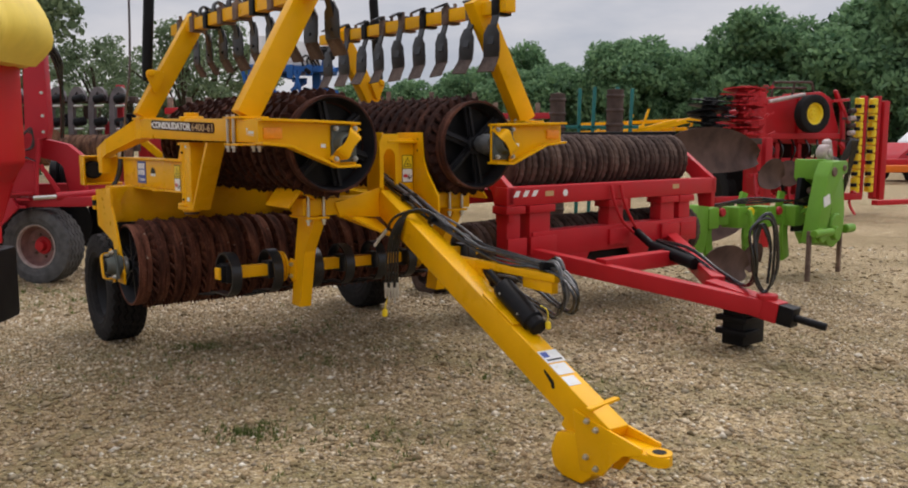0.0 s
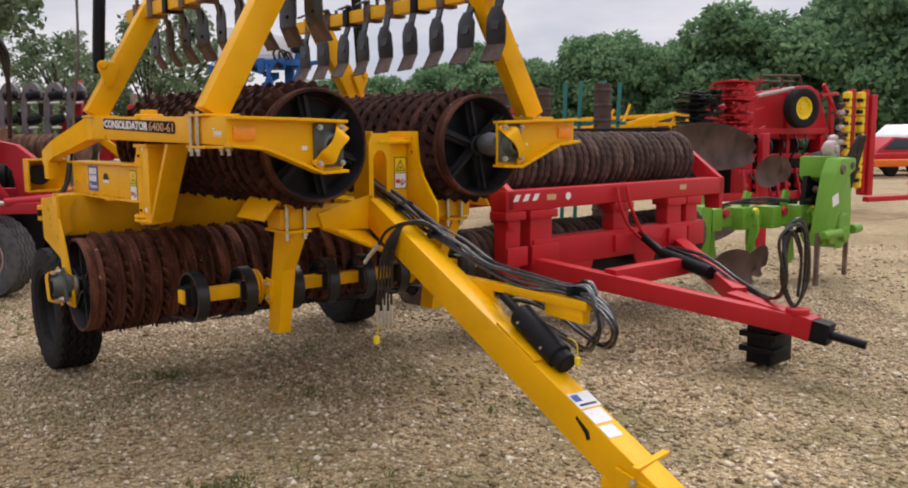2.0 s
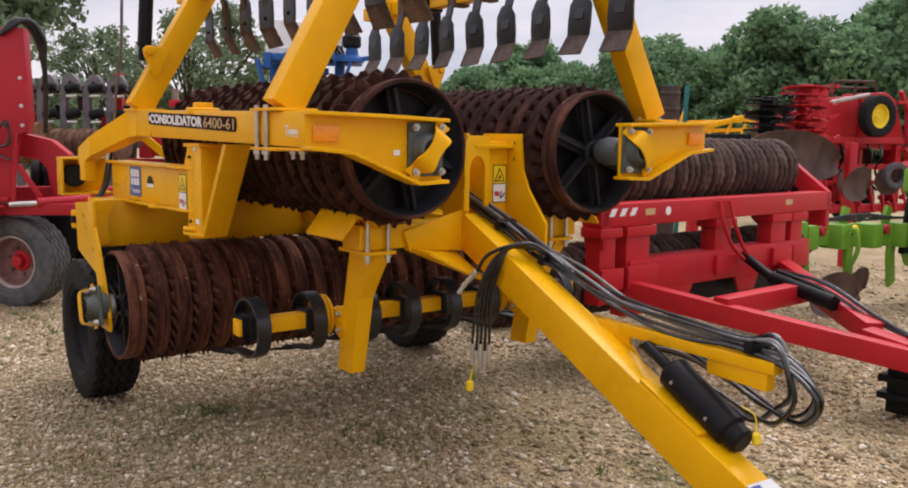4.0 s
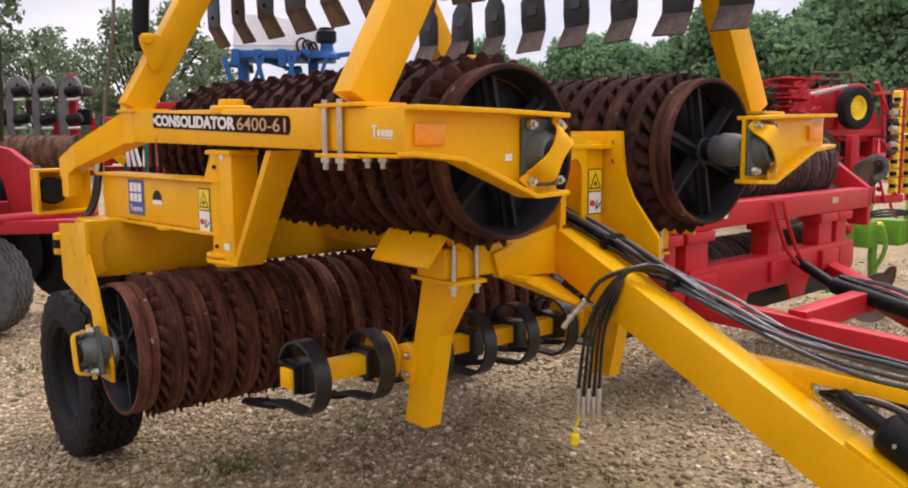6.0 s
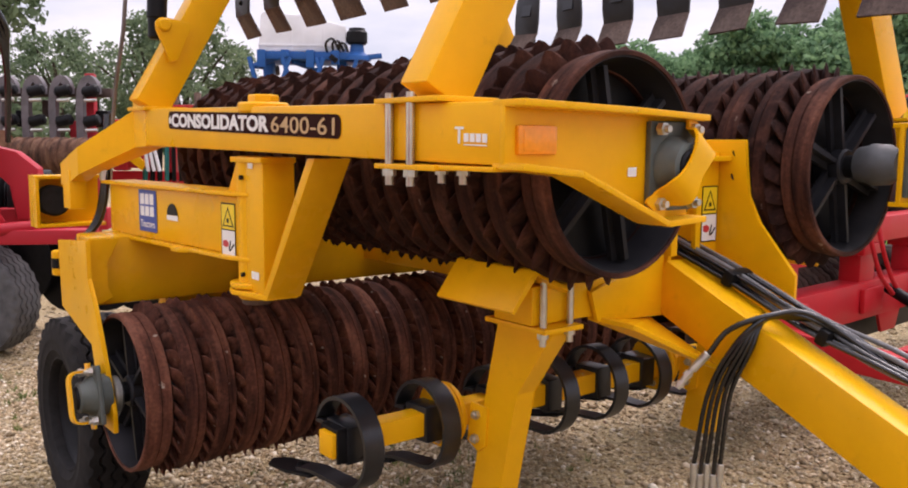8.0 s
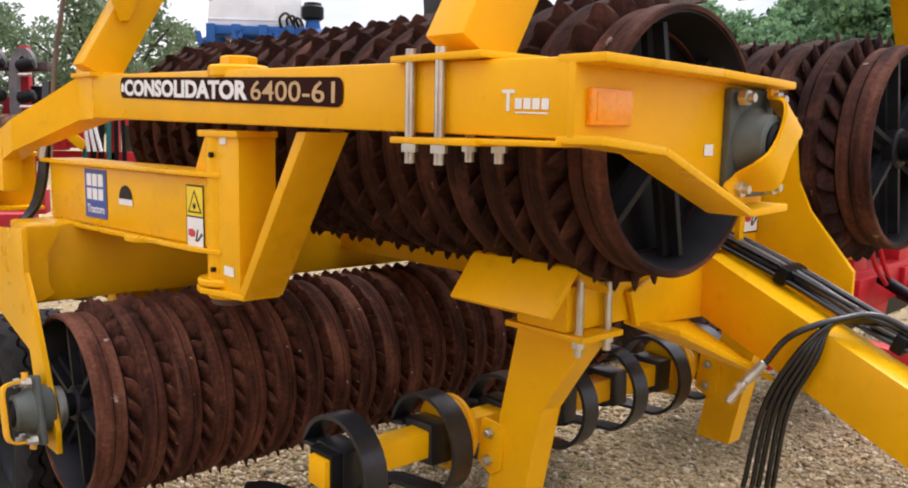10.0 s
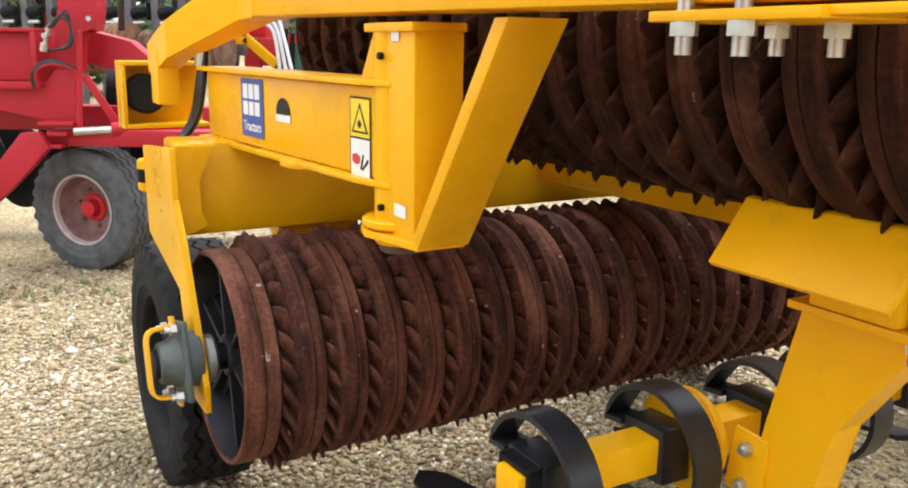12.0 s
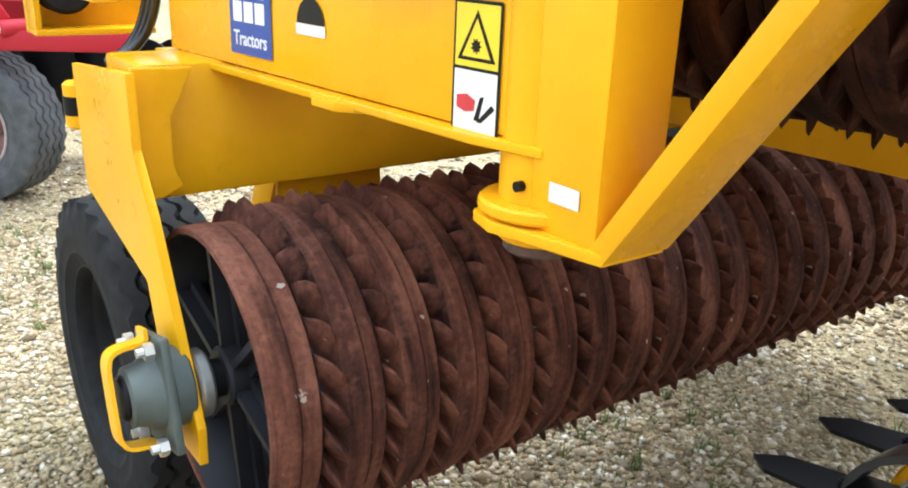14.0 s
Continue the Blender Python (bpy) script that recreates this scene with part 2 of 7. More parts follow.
SPRING = plain("black_spring_steel", (0.02, 0.021, 0.024), 0.32, 0.2, 0.3)
RUBBER = plain("tyre_rubber", (0.017, 0.016, 0.016), 0.8, 0, 0.3, 25, 0.3)
RUBBER_OLD = plain("dusty_tyre_rubber", (0.095, 0.095, 0.097), 0.9, 0, 0.3, 12, 0.3)
HOSE = plain("hydraulic_hose", (0.006, 0.006, 0.007), 0.24, 0, 0.3, 18, 0.03)
HOSE.node_tree.nodes["Principled BSDF"].inputs["Specular IOR Level"].default_value = 0.65
# grey put into some hoses for the sky's highlights on the black bundle
SHINEHOSE = plain("shine_grey_hose", (0.17, 0.167, 0.165), 0.32, 0, 0.3, 30, 0.05)
ZINC = plain("zinc_plated_steel", (0.55, 0.54, 0.50), 0.35, 0.85, 0.2)
CASTGREY = plain("grey_green_cast_iron", (0.085, 0.10, 0.09), 0.55, 0.1, 0.2)
COLLARGREY = plain("dusty_grey_steel", (0.085, 0.09, 0.095), 0.55, 0.2, 0.25)
RED = paint("red_paint", (0.49, 0.014, 0.020), 0.42, (0.2, 0.08, 0.06), 0.45)
DEEPRED = paint("deep_red_paint", (0.43, 0.017, 0.028), 0.48, (0.16, 0.06, 0.05), 0.55)
REDFADE = paint("faded_red_paint", (0.46, 0.025, 0.035), 0.5, (0.25, 0.12, 0.1), 0.5)
GREEN = paint("green_paint", (0.145, 0.335, 0.030), 0.42, (0.12, 0.14, 0.06), 0.4)
BLUE = paint("blue_paint", (0.015, 0.07, 0.27), 0.5)
AZURE = paint("azure_paint", (0.017, 0.100, 0.32), 0.5)
TEAL = paint("teal_paint", (0.02, 0.16, 0.15), 0.55)
ORANGE = paint("orange_paint", (0.75, 0.16, 0.01), 0.5)
WHITE = plain("white_vinyl", (0.78, 0.78, 0.76), 0.45, 0, 0.05)
WORNWHITE = paint("scuffed_white_vinyl", (0.72, 0.72, 0.70), 0.45, (0.55, 0.36, 0.06), 0.95, 8.0)
WHITEPL = plain("white_plastic", (0.75, 0.76, 0.77), 0.5, 0, 0.1, 4)
BLUEVINYL = plain("blue_vinyl", (0.02, 0.06, 0.30), 0.4, 0, 0.1)
YELLOWVINYL = plain("yellow_vinyl", (0.85, 0.62, 0.01), 0.4, 0, 0.05)
BROWNVINYL = plain("dark_brown_vinyl", (0.030, 0.009, 0.007), 0.6, 0, 0.1)
BROWNVINYL.node_tree.nodes["Principled BSDF"].inputs["Specular IOR Level"].default_value = 0.04
GOLD = plain("gold_vinyl", (0.55, 0.36, 0.16), 0.4, 0, 0.1)
BLACKVINYL = plain("black_vinyl", (0.012, 0.012, 0.012), 0.4, 0, 0.1)
REDVINYL = plain("red_vinyl", (0.55, 0.03, 0.04), 0.4, 0, 0.1)
REFLECT = plain("orange_reflector", (0.88, 0.30, 0.004), 0.2, 0, 0.1, 60, 0.3)
TARP = plain("yellow_tarpaulin", (0.82, 0.62, 0.10), 0.55, 0, 0.12, 5, 0.4)
GRAVEL, PEBBLE = gravel_ground(), pebbles()
BARK = plain("bark", (0.07, 0.055, 0.04), 0.9, 0, 0.3, 9, 0.6)
LEAF = foliage("tree_leaves", (0.066, 0.145, 0.076), (0.235, 0.385, 0.190))
LEAF_DARK = foliage("dark_tree_leaves", (0.085, 0.130, 0.072), (0.225, 0.300, 0.170))
GRASSMAT = foliage("grass_blades", (0.06, 0.10, 0.02), (0.16, 0.20, 0.06))
GLASS = plain("dark_glass", (0.02, 0.03, 0.035), 0.08, 0, 0.1)
PINKRIM = plain("dusty_red_rim", (0.20, 0.10, 0.09), 0.7, 0, 0.3, 14)
PALERIM = plain("worn_pale_rim", (0.42, 0.34, 0.32), 0.6, 0, 0.25, 14)
TINEGREY = plain("grey_tine_steel", (0.13, 0.115, 0.12), 0.55, 0, 0.35, 6.0, 0.1)


# ---- mesh tools ----
def mesh_of(name, bm, mat):
    me = bpy.data.meshes.new(name)
    bmesh.ops.recalc_face_normals(bm, faces=bm.faces[:])
    bm.to_mesh(me)
    bm.free()
    me.materials.append(mat)
    return me


def shade(me, angle=32):
    """Smooth faces, with edges kept sharp where the surface turns by more than the angle."""
    me.polygons.foreach_set("use_smooth", [True] * len(me.polygons))
    me.set_sharp_from_angle(angle=radians(angle))


def part(name, bm, mat, parent, label="", m=None, smooth=True):
    me = mesh_of(name, bm, mat)
    if smooth:
        shade(me)
    ob = new(name, me)
    ob.parent = parent
    if m is not None:
        ob.matrix_basis = m
    if label:
        ob["label"] = label
    return ob


def place(name, me, parent, m, label=""):
    """One more object on a mesh that is shared."""
    ob = new(name, me)
    ob.parent, ob.matrix_basis = parent, m
    if label:
        ob["label"] = label
    return ob


def thing(name, m, label, category, group="", kind=""):
    ob = new(name)
    ob.empty_display_size = 0.2
    ob.matrix_basis = m
    return tagged(ob, label, category, group, kind)


def bevelled(bm, geom, width):
    if width > 0:
        edges = list({e for f in geom for e in f.edges})
        bmesh.ops.bevel(bm, geom=edges, offset=width, segments=2, profile=0.6, affect="EDGES", clamp_overlap=True)


def box(bm, x0, x1, y0, y1, z0, z1, r=0.004, m=None):
    pts = [Vector((x, y, z)) for z in (z0, z1) for x, y in ((x0, y0), (x1, y0), (x1, y1), (x0, y1))]
    v = [bm.verts.new(m @ p if m else p) for p in pts]
    f = [bm.faces.new([v[i] for i in q]) for q in ((3, 2, 1, 0), (4, 5, 6, 7), (0, 1, 5, 4), (1, 2, 6, 5), (2, 3, 7, 6), (3, 0, 4, 7))]
    bevelled(bm, f, r)
    return bm


def prism(bm, poly, axis, a, b, r=0.003, m=None):
    """A plate: a polygon in the plane across axis, from a to b along it. The plane's two coordinates are the remaining axes in order."""
    def at(p, d):
        q = {"x": (d, p[0], p[1]), "y": (p[0], d, p[1]), "z": (p[0], p[1], d)}[axis]
        return m @ Vector(q) if m else Vector(q)
    lo, hi = [bm.verts.new(at(p, a)) for p in poly], [bm.verts.new(at(p, b)) for p in poly]
    k = len(poly)
    f = [bm.faces.new(lo[::-1]), bm.faces.new(hi)]
    f += [bm.faces.new((lo[i], lo[(i + 1) % k], hi[(i + 1) % k], hi[i])) for i in range(k)]
    bevelled(bm, f, r)
    return bm


def beam(bm, p, q, w, h, r=0.006, roll_to=(0, 0, 1)):
    """A box section from p to q, w wide and h high."""
    p, q = Vector(p), Vector(q)
    d = (q - p).normalized()
    side = d.cross(Vector(roll_to)).normalized()
    up = side.cross(d).normalized()
    m = Matrix.Translation(p) @ Matrix((side, d, up)).transposed().to_4x4()
    return box(bm, -w / 2, w / 2, 0, (q - p).length, -h / 2, h / 2, r, m)


def ring_of(bm, prof, n, m=None, closed=False):
    """A body of revolution round the x axis; prof holds (x, radius)."""
    rows = []
    for x, r in prof:
        rows.append([bm.verts.new((m @ Vector(p)) if m else p) for p in ((x, r * math.cos(2 * math.pi * k / n), r * math.sin(2 * math.pi * k / n)) for k in range(n))])
    for a, b in zip(rows, rows[1:] + (rows[:1] if closed else [])):
        for k in range(n):
            bm.faces.new((a[k], a[(k + 1) % n], b[(k + 1) % n], b[k]))
    if not closed:
        for rw in (rows[0], rows[-1]):
            bm.faces.new(rw)
    return bm


def axis_to(p, q):
    """A pose whose x axis runs from p to q."""
    d = (Vector(q) - Vector(p)).normalized()
    up = Vector((0, 0, 1)) if abs(d.z) < 0.95 else Vector((1, 0, 0))
    s = up.cross(d).normalized()
    return Matrix.Translation(p) @ Matrix((d, s, d.cross(s))).transposed().to_4x4()


def rod(bm, p, q, r, n=16, bevel=0.0, m=None):
    d = (Vector(q) - Vector(p)).length
    b = min(bevel, r * 0.5, d * 0.3)
    prof = [(0, r - b), (b, r), (d - b, r), (d, r - b)] if b > 0 else [(0, r), (d, r)]
    t = axis_to(p, q)
    return ring_of(bm, prof, n, m @ t if m else t)


def smooth_path(pts, steps=8):
    """A Catmull-Rom line through the points."""
    p = [Vector(a) for a in pts]
    p = [2 * p[0] - p[1]] + p + [2 * p[-1] - p[-2]]
    out = []
    for i in range(1, len(p) - 2):
        for s in range(steps):
            t = s / steps
            out.append(0.5 * (2 * p[i] + (p[i + 1] - p[i - 1]) * t + (2 * p[i - 1] - 5 * p[i] + 4 * p[i + 1] - p[i + 2]) * t * t + (3 * p[i] - p[i - 1] - 3 * p[i + 1] + p[i + 2]) * t ** 3))
    return out + [p[-2]]


def sweep(bm, pts, r, n=10):
    """A round hose along the points."""
    rows, s = [], None
    for i, p in enumerate(pts):
        d = (pts[min(i + 1, len(pts) - 1)] - pts[max(i - 1, 0)]).normalized()
        s = (s - d * s.dot(d)).normalized() if s else d.orthogonal().normalized()
        t = d.cross(s)
        rows.append([bm.verts.new(p + r * (math.cos(2 * math.pi * k / n) * s + math.sin(2 * math.pi * k / n) * t)) for k in range(n)])
    for a, b in zip(rows, rows[1:]):
        for k in range(n):
            bm.faces.new((a[k], a[(k + 1) % n], b[(k + 1) % n], b[k]))
    bm.faces.new(rows[0][::-1])
    bm.faces.new(rows[-1])
    return bm


def strap(bm, pts, across, w, th):
    """A flat band along the points; across is the direction of its width."""
    a = Vector(across).normalized()
    rows = []
    for i, p in enumerate(pts):
        d = (pts[min(i + 1, len(pts) - 1)] - pts[max(i - 1, 0)]).normalized()
        nrm = d.cross(a).normalized()
        wi = w[i] if isinstance(w, list) else w
        rows.append([bm.verts.new(p + sx * a * wi / 2 + sn * nrm * th / 2) for sx, sn in ((-1, -1), (1, -1), (1, 1), (-1, 1))])
    for p, q in zip(rows, rows[1:]):
        for k in range(4):
            bm.faces.new((p[k], p[(k + 1) % 4], q[(k + 1) % 4], q[k]))
    bm.faces.new(rows[0][::-1])
    bm.faces.new(rows[-1])
    return bm


def nut(bm, p, d, r=0.013, h=0.012, stud=0.012):
    """A hexagon nut on the end of a bolt, standing on p along d."""
    p, d = Vector(p), Vector(d).normalized()
    rod(bm, p - d * 0.002, p + d * h, r, 6)
    rod(bm, p + d * (h - 0.002), p + d * (h + stud), r * 0.55, 8)
    return bm


def words(name, text, size, mat, parent, m, bold=0.0, width=0.0):
    """Lettering in the built-in font as a thin mesh; it reads along the pose's x axis and is drawn out to the width."""
    cu = bpy.data.curves.new(name, "FONT")
    cu.body, cu.size, cu.extrude, cu.offset, cu.resolution_u = text, size, 0.0006, bold, 3
    tmp = bpy.data.objects.new(name, cu)
    scene.collection.objects.link(tmp)
    me = bpy.data.meshes.new_from_object(tmp.evaluated_get(bpy.context.evaluated_depsgraph_get()))
    bpy.data.objects.remove(tmp)
    bpy.data.curves.remove(cu)
    me.name = name
    me.materials.clear()
    me.materials.append(mat)
    xs = [v.co.x for v in me.vertices]
    k = width / (max(xs) - min(xs)) if width else 1.0
    ob = new(name, me)
    ob.parent = parent
    ob.matrix_basis = m @ Matrix.Diagonal((k, 1, 1, 1)) @ pose(-min(xs), 0, 0)
    return ob


def bm_new():
    return bmesh.new()


def ground_z(x, y):
    return -0.028 * min(max(x, 0.0), 5.0)


# ---- ground ----
def make_ground():
    bm = bm_new()
    xs = [-600, -200, -60, -25, -12] + [-8 + 0.5 * k for k in range(33)] + [12, 25, 60, 200, 600]
    ys = [-600, -200, -60, -20, -8] + [-4 + 0.5 * k for k in range(45)] + [22, 30, 60, 200, 600]
    g = [[bm.verts.new((x, y, ground_z(x, y) + (0.012 * noise.noise((x * 0.7, y * 0.7, 0)) if abs(x) < 9 and -5 < y < 20 else 0))) for x in xs] for y in ys]
    for a, b in zip(g, g[1:]):
        for k in range(len(xs) - 1):
            bm.faces.new((a[k], a[k + 1], b[k + 1], b[k]))
    me = mesh_of("ground", bm, GRAVEL)
    shade(me, 60)
    return tagged(new("ground", me), "compacted beige gravel yard with muddy and grassy patches", "ground", kind="structure")


ground = make_ground()

# ---- the yellow land roller: x to its far side, y to its rear ----
ROLLER = pose(-0.165, 4.99, 0, 0, 0, 36.5)
roller = thing("land_roller", ROLLER, "bright yellow folded land roller with rusty ring rolls, standing on gravel", "farm roller")


def lathe(name, rows, n, profile, per, turn_unit, mat):
    """A ring round x; each row holds x, radius, radius on the teeth (0: none) and its turn in teeth."""
    bm = bm_new()
    grid = []
    for x, base, high, turn in rows:
        ring = []
        for k in range(n):
            t = (k / per + turn) * turn_unit
            q = base + (high - base) * profile[k % per] if high else base
            ring.append(bm.verts.new((x, q * math.cos(t), q * math.sin(t))))
        grid.append(ring)
    for p, q in zip(grid, grid[1:] + grid[:1]):
        for k in range(n):
            bm.faces.new((p[k], p[(k + 1) % n], q[(k + 1) % n], q[k]))
    me = mesh_of(name, bm, mat)
    shade(me, 24)
    return me


def ring_mesh(name, pitch, r, teeth, mat, way):
    """A breaker ring: slanting teeth along its near edge that run out into a smooth stepped band. way is the hand of the slant."""
    a, w = -pitch / 2, pitch
    rows = [(0.0, 0.102, 0, 0.0), (0.004, 0.088, 0.044, 0.0), (0.05, 0.088, 0.033, 0.05), (0.12, 0.086, 0.018, 0.16), (0.20, 0.084, 0.012, 0.30), (0.27, 0.080, 0.019, 0.42), (0.325, 0.070, 0.029, 0.51),
            (0.35, 0.037, 0.032, 0.55), (0.37, 0.0325, 0, 0.58), (0.64, 0.0305, 0, 0.58), (0.65, 0.0390, 0, 0.58), (0.685, 0.0390, 0, 0.58), (0.70, 0.0350, 0, 0.58), (0.92, 0.0365, 0, 0.58), (0.96, 0.041, 0, 0.58), (0.975, 0.054, 0, 0.58), (0.976, 0.102, 0, 0.58)]
    return lathe(name, [(a + w * (f if f > 0.36 else 0.82 * f), r - d, r - h if h else 0, way * t) for f, d, h, t in rows], teeth * 8, (0.0, 0.46, 0.82, 1.0, 0.92, 0.66, 0.36, 0.06), 8, 2 * math.pi / teeth, mat)


def end_ring_mesh(name, w, r, mat):
    """The toothless outer ring of a roll, with a thin lip and one step."""
    rows = [(0.0, 0.046), (0.0, 0.036), (0.004, 0.0325), (w * 0.50, 0.0315), (w * 0.515, 0.0385), (w * 0.56, 0.0390), (w * 0.575, 0.0350), (w * 0.93, 0.0365), (w * 0.97, 0.042), (w * 0.985, 0.056), (w * 0.99, 0.062), (w * 0.6, 0.0475)]
    return lathe(name, [(x, r - d, 0, 0) for x, d in rows], 128, (0.0,), 1, 2 * math.pi / 128, mat)


RING_PITCH, RING_R, END_W = 0.1075, 0.308, 0.092
RING = ring_mesh("ring", RING_PITCH, RING_R + 0.018, 27, RUST, 1)
RING_LEFT = ring_mesh("ring", RING_PITCH, RING_R + 0.026, 27, RUST_SHADED, -1)
RING_RIGHT = ring_mesh("ring", RING_PITCH, RING_R + 0.026, 27, RUST_SHADED, 1)
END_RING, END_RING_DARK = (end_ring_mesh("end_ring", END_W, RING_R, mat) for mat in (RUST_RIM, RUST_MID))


def end_wheel(rl, r, spokes, x0, depth):
    """The spoked end casting of a roll: inner rim, hub and T-section spokes."""
    bm = bm_new()
    ring_of(bm, [(x0 + 0.001, r), (x0 + 0.001, r - 0.004), (x0 + depth, r - 0.030), (x0 + depth, r - 0.016)], 56, closed=True)
    part("inner_rim", bm, WHEELBLACK, rl, "black inner rim")
    bm = bm_new()
    rod(bm, (x0 + 0.02, 0, 0), (x0 + depth, 0, 0), 0.055, 24, 0.006)
    part("hub", bm, WHEELBLACK, rl)
    # black disc behind the spokes paints the dark of the roll's interior
    bm = bm_new()
    rod(bm, (x0 + depth, 0, 0), (x0 + depth + 0.01, 0, 0), r - 0.022, 40)
    part("interior_shade", bm, BLACK, rl)
    for k in range(spokes):
        a = 2 * math.pi * (k + 0.3) / spokes
        d = Vector((0, math.cos(a), math.sin(a)))
        t = Vector((0, -math.sin(a), math.cos(a)))
        m = Matrix.Translation((x0 + depth * 0.60, 0, 0)) @ Matrix((Vector((1, 0, 0)), d, t)).transposed().to_4x4()
        bm = bm_new()
        prism(bm, [(-0.034, -0.007), (-0.008, -0.007), (-0.008, -0.026), (0.008, -0.026), (0.008, 0.026), (-0.008, 0.026), (-0.008, 0.007), (-0.034, 0.007)], "y", 0.04, r - 0.020, 0, m)
        part("spoke", bm, WHEELBLACK, rl)


def roll(name, m, count, label, rng, ring, rim):
    """A roll of loose rings on a shaft; m puts its x axis, with the near end at the origin."""
    bm = bm_new()
    rod(bm, (-0.10, 0, 0), (count * RING_PITCH + 0.1, 0, 0), 0.035, 20, 0.004)
    rl = part(name, bm, BLACK, roller, label, m)
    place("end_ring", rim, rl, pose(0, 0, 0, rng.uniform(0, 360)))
    for k in range(count - 1):
        place("ring", ring, rl, pose(END_W + (k + 0.5) * RING_PITCH, rng.uniform(-0.002, 0.002), rng.uniform(-0.002, 0.002), rng.uniform(0, 360), 0, 0))
    end_wheel(rl, RING_R - 0.0462, 6, 0.004, 0.105)
    return rl


rng = random.Random(4)
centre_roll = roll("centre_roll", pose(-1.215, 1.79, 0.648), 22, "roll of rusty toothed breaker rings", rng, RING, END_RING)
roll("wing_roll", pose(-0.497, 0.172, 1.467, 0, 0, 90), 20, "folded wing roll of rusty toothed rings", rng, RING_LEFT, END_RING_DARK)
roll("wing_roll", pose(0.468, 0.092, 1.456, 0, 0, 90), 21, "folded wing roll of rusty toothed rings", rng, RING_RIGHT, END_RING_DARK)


def bearing(parent, m, turn=0, guard=True):
    """A square flanged bearing whose shaft leaves along -y of the pose, with its bent guard plate."""
    bm = bm_new()
    prism(bm, [(-0.078, -0.10), (0.078, -0.10), (0.078, 0.10), (-0.078, 0.10)], "y", -0.016, 0.0, 0.006, m)
    t = m @ Matrix.Rotation(radians(-90), 4, "Z")
    ring_of(bm, [(0.0, 0.070), (0.028, 0.066), (0.040, 0.056), (0.062, 0.052), (0.066, 0.044)], 28, t)
    part("bearing", bm, CASTGREY, parent, "grey-green cast flange bearing")
    bm = bm_new()
    ring_of(bm, [(0.05, 0.040), (0.070, 0.040), (0.075, 0.034)], 24, t)
    part("shaft_end", bm, BLACK, parent, "black shaft end")
    if guard:
        bm = bm_new()
        # a strip that runs over the shaft end from one bolt to the opposite one; the wide ones have wavy edges
        if turn:
            path = [(0, -0.024, -0.122), (0, -0.026, -0.100), (0, -0.032, -0.086), (0, -0.066, -0.072), (0, -0.080, -0.050), (0, -0.082, 0.0), (0, -0.080, 0.050), (0, -0.066, 0.072), (0, -0.032, 0.086), (0, -0.026, 0.100), (0, -0.024, 0.122)]
        else:
            path = [(0, -0.022, -0.112), (0, -0.026, -0.090), (0, -0.070, -0.084), (0, -0.086, -0.066), (0, -0.088, -0.02), (0, -0.088, 0.0), (0, -0.088, 0.02), (0, -0.086, 0.066), (0, -0.070, 0.084), (0, -0.026, 0.090), (0, -0.022, 0.112)]
        tm = m @ Matrix.Rotation(radians(turn), 4, "Y")
        pts = smooth_path(path, 5)
        wide = [0.056 + 0.014 * math.cos(k / (len(pts) - 1) * 6 * math.pi) + 0.016 * math.sin(math.pi * k / (len(pts) - 1)) for k in range(len(pts))] if turn else 0.046
        strap(bm, [tm @ p for p in pts], tm.to_3x3() @ Vector((1, 0, 0)), wide, 0.007)
        part("bearing_guard", bm, YELLOW, parent, "bent yellow guard strip")
    for x, z in ((-0.058, -0.082), (0.058, -0.082), (-0.058, 0.082), (0.058, 0.082)):
        bm = bm_new()
        nut(bm, m @ Vector((x, -0.026, z)), m.to_3x3() @ Vector((0, -1, 0)), 0.015, 0.013, 0.012)
        part("bolt", bm, ZINC, parent, "zinc-plated nut")


def ubolts(parent, pairs, z0, z1):
    """Two zinc U-bolts' legs with their nuts below; pairs holds (x, y)."""
    for x, y in pairs:
        bm = bm_new()
        rod(bm, (x, y, z0 - 0.022), (x, y, z1), 0.0095, 12)
        rod(bm, (x, y, z0 - 0.002), (x, y, z0 + 0.013), 0.0155, 6)
        part("u_bolt", bm, ZINC, parent, "zinc-plated U-bolt leg with nut")


def decal(parent, mat, p, right, up, w, h, name="decal", label="", lift=0.0015, corner=0.0):
    """A thin sticker with its lower left corner at p."""
    p, right, up = Vector(p), Vector(right).normalized(), Vector(up).normalized()
    n = right.cross(up)
    m = Matrix.Translation(p + n * lift) @ Matrix((right, up, n)).transposed().to_4x4()
    bm = bm_new()
    if corner:
        pts = []
        for cx, cy, a0 in ((w - corner, corner, -90), (w - corner, h - corner, 0), (corner, h - corner, 90), (corner, corner, 180)):
            pts += [(cx + corner * math.cos(radians(a0 + 22.5 * k)), cy + corner * math.sin(radians(a0 + 22.5 * k))) for k in range(5)]
    else:
        pts = [(0, 0), (w, 0), (w, h), (0, h)]
    prism(bm, pts, "z", 0, 0.0008, 0, m)
    return part(name, bm, mat, parent, label), m


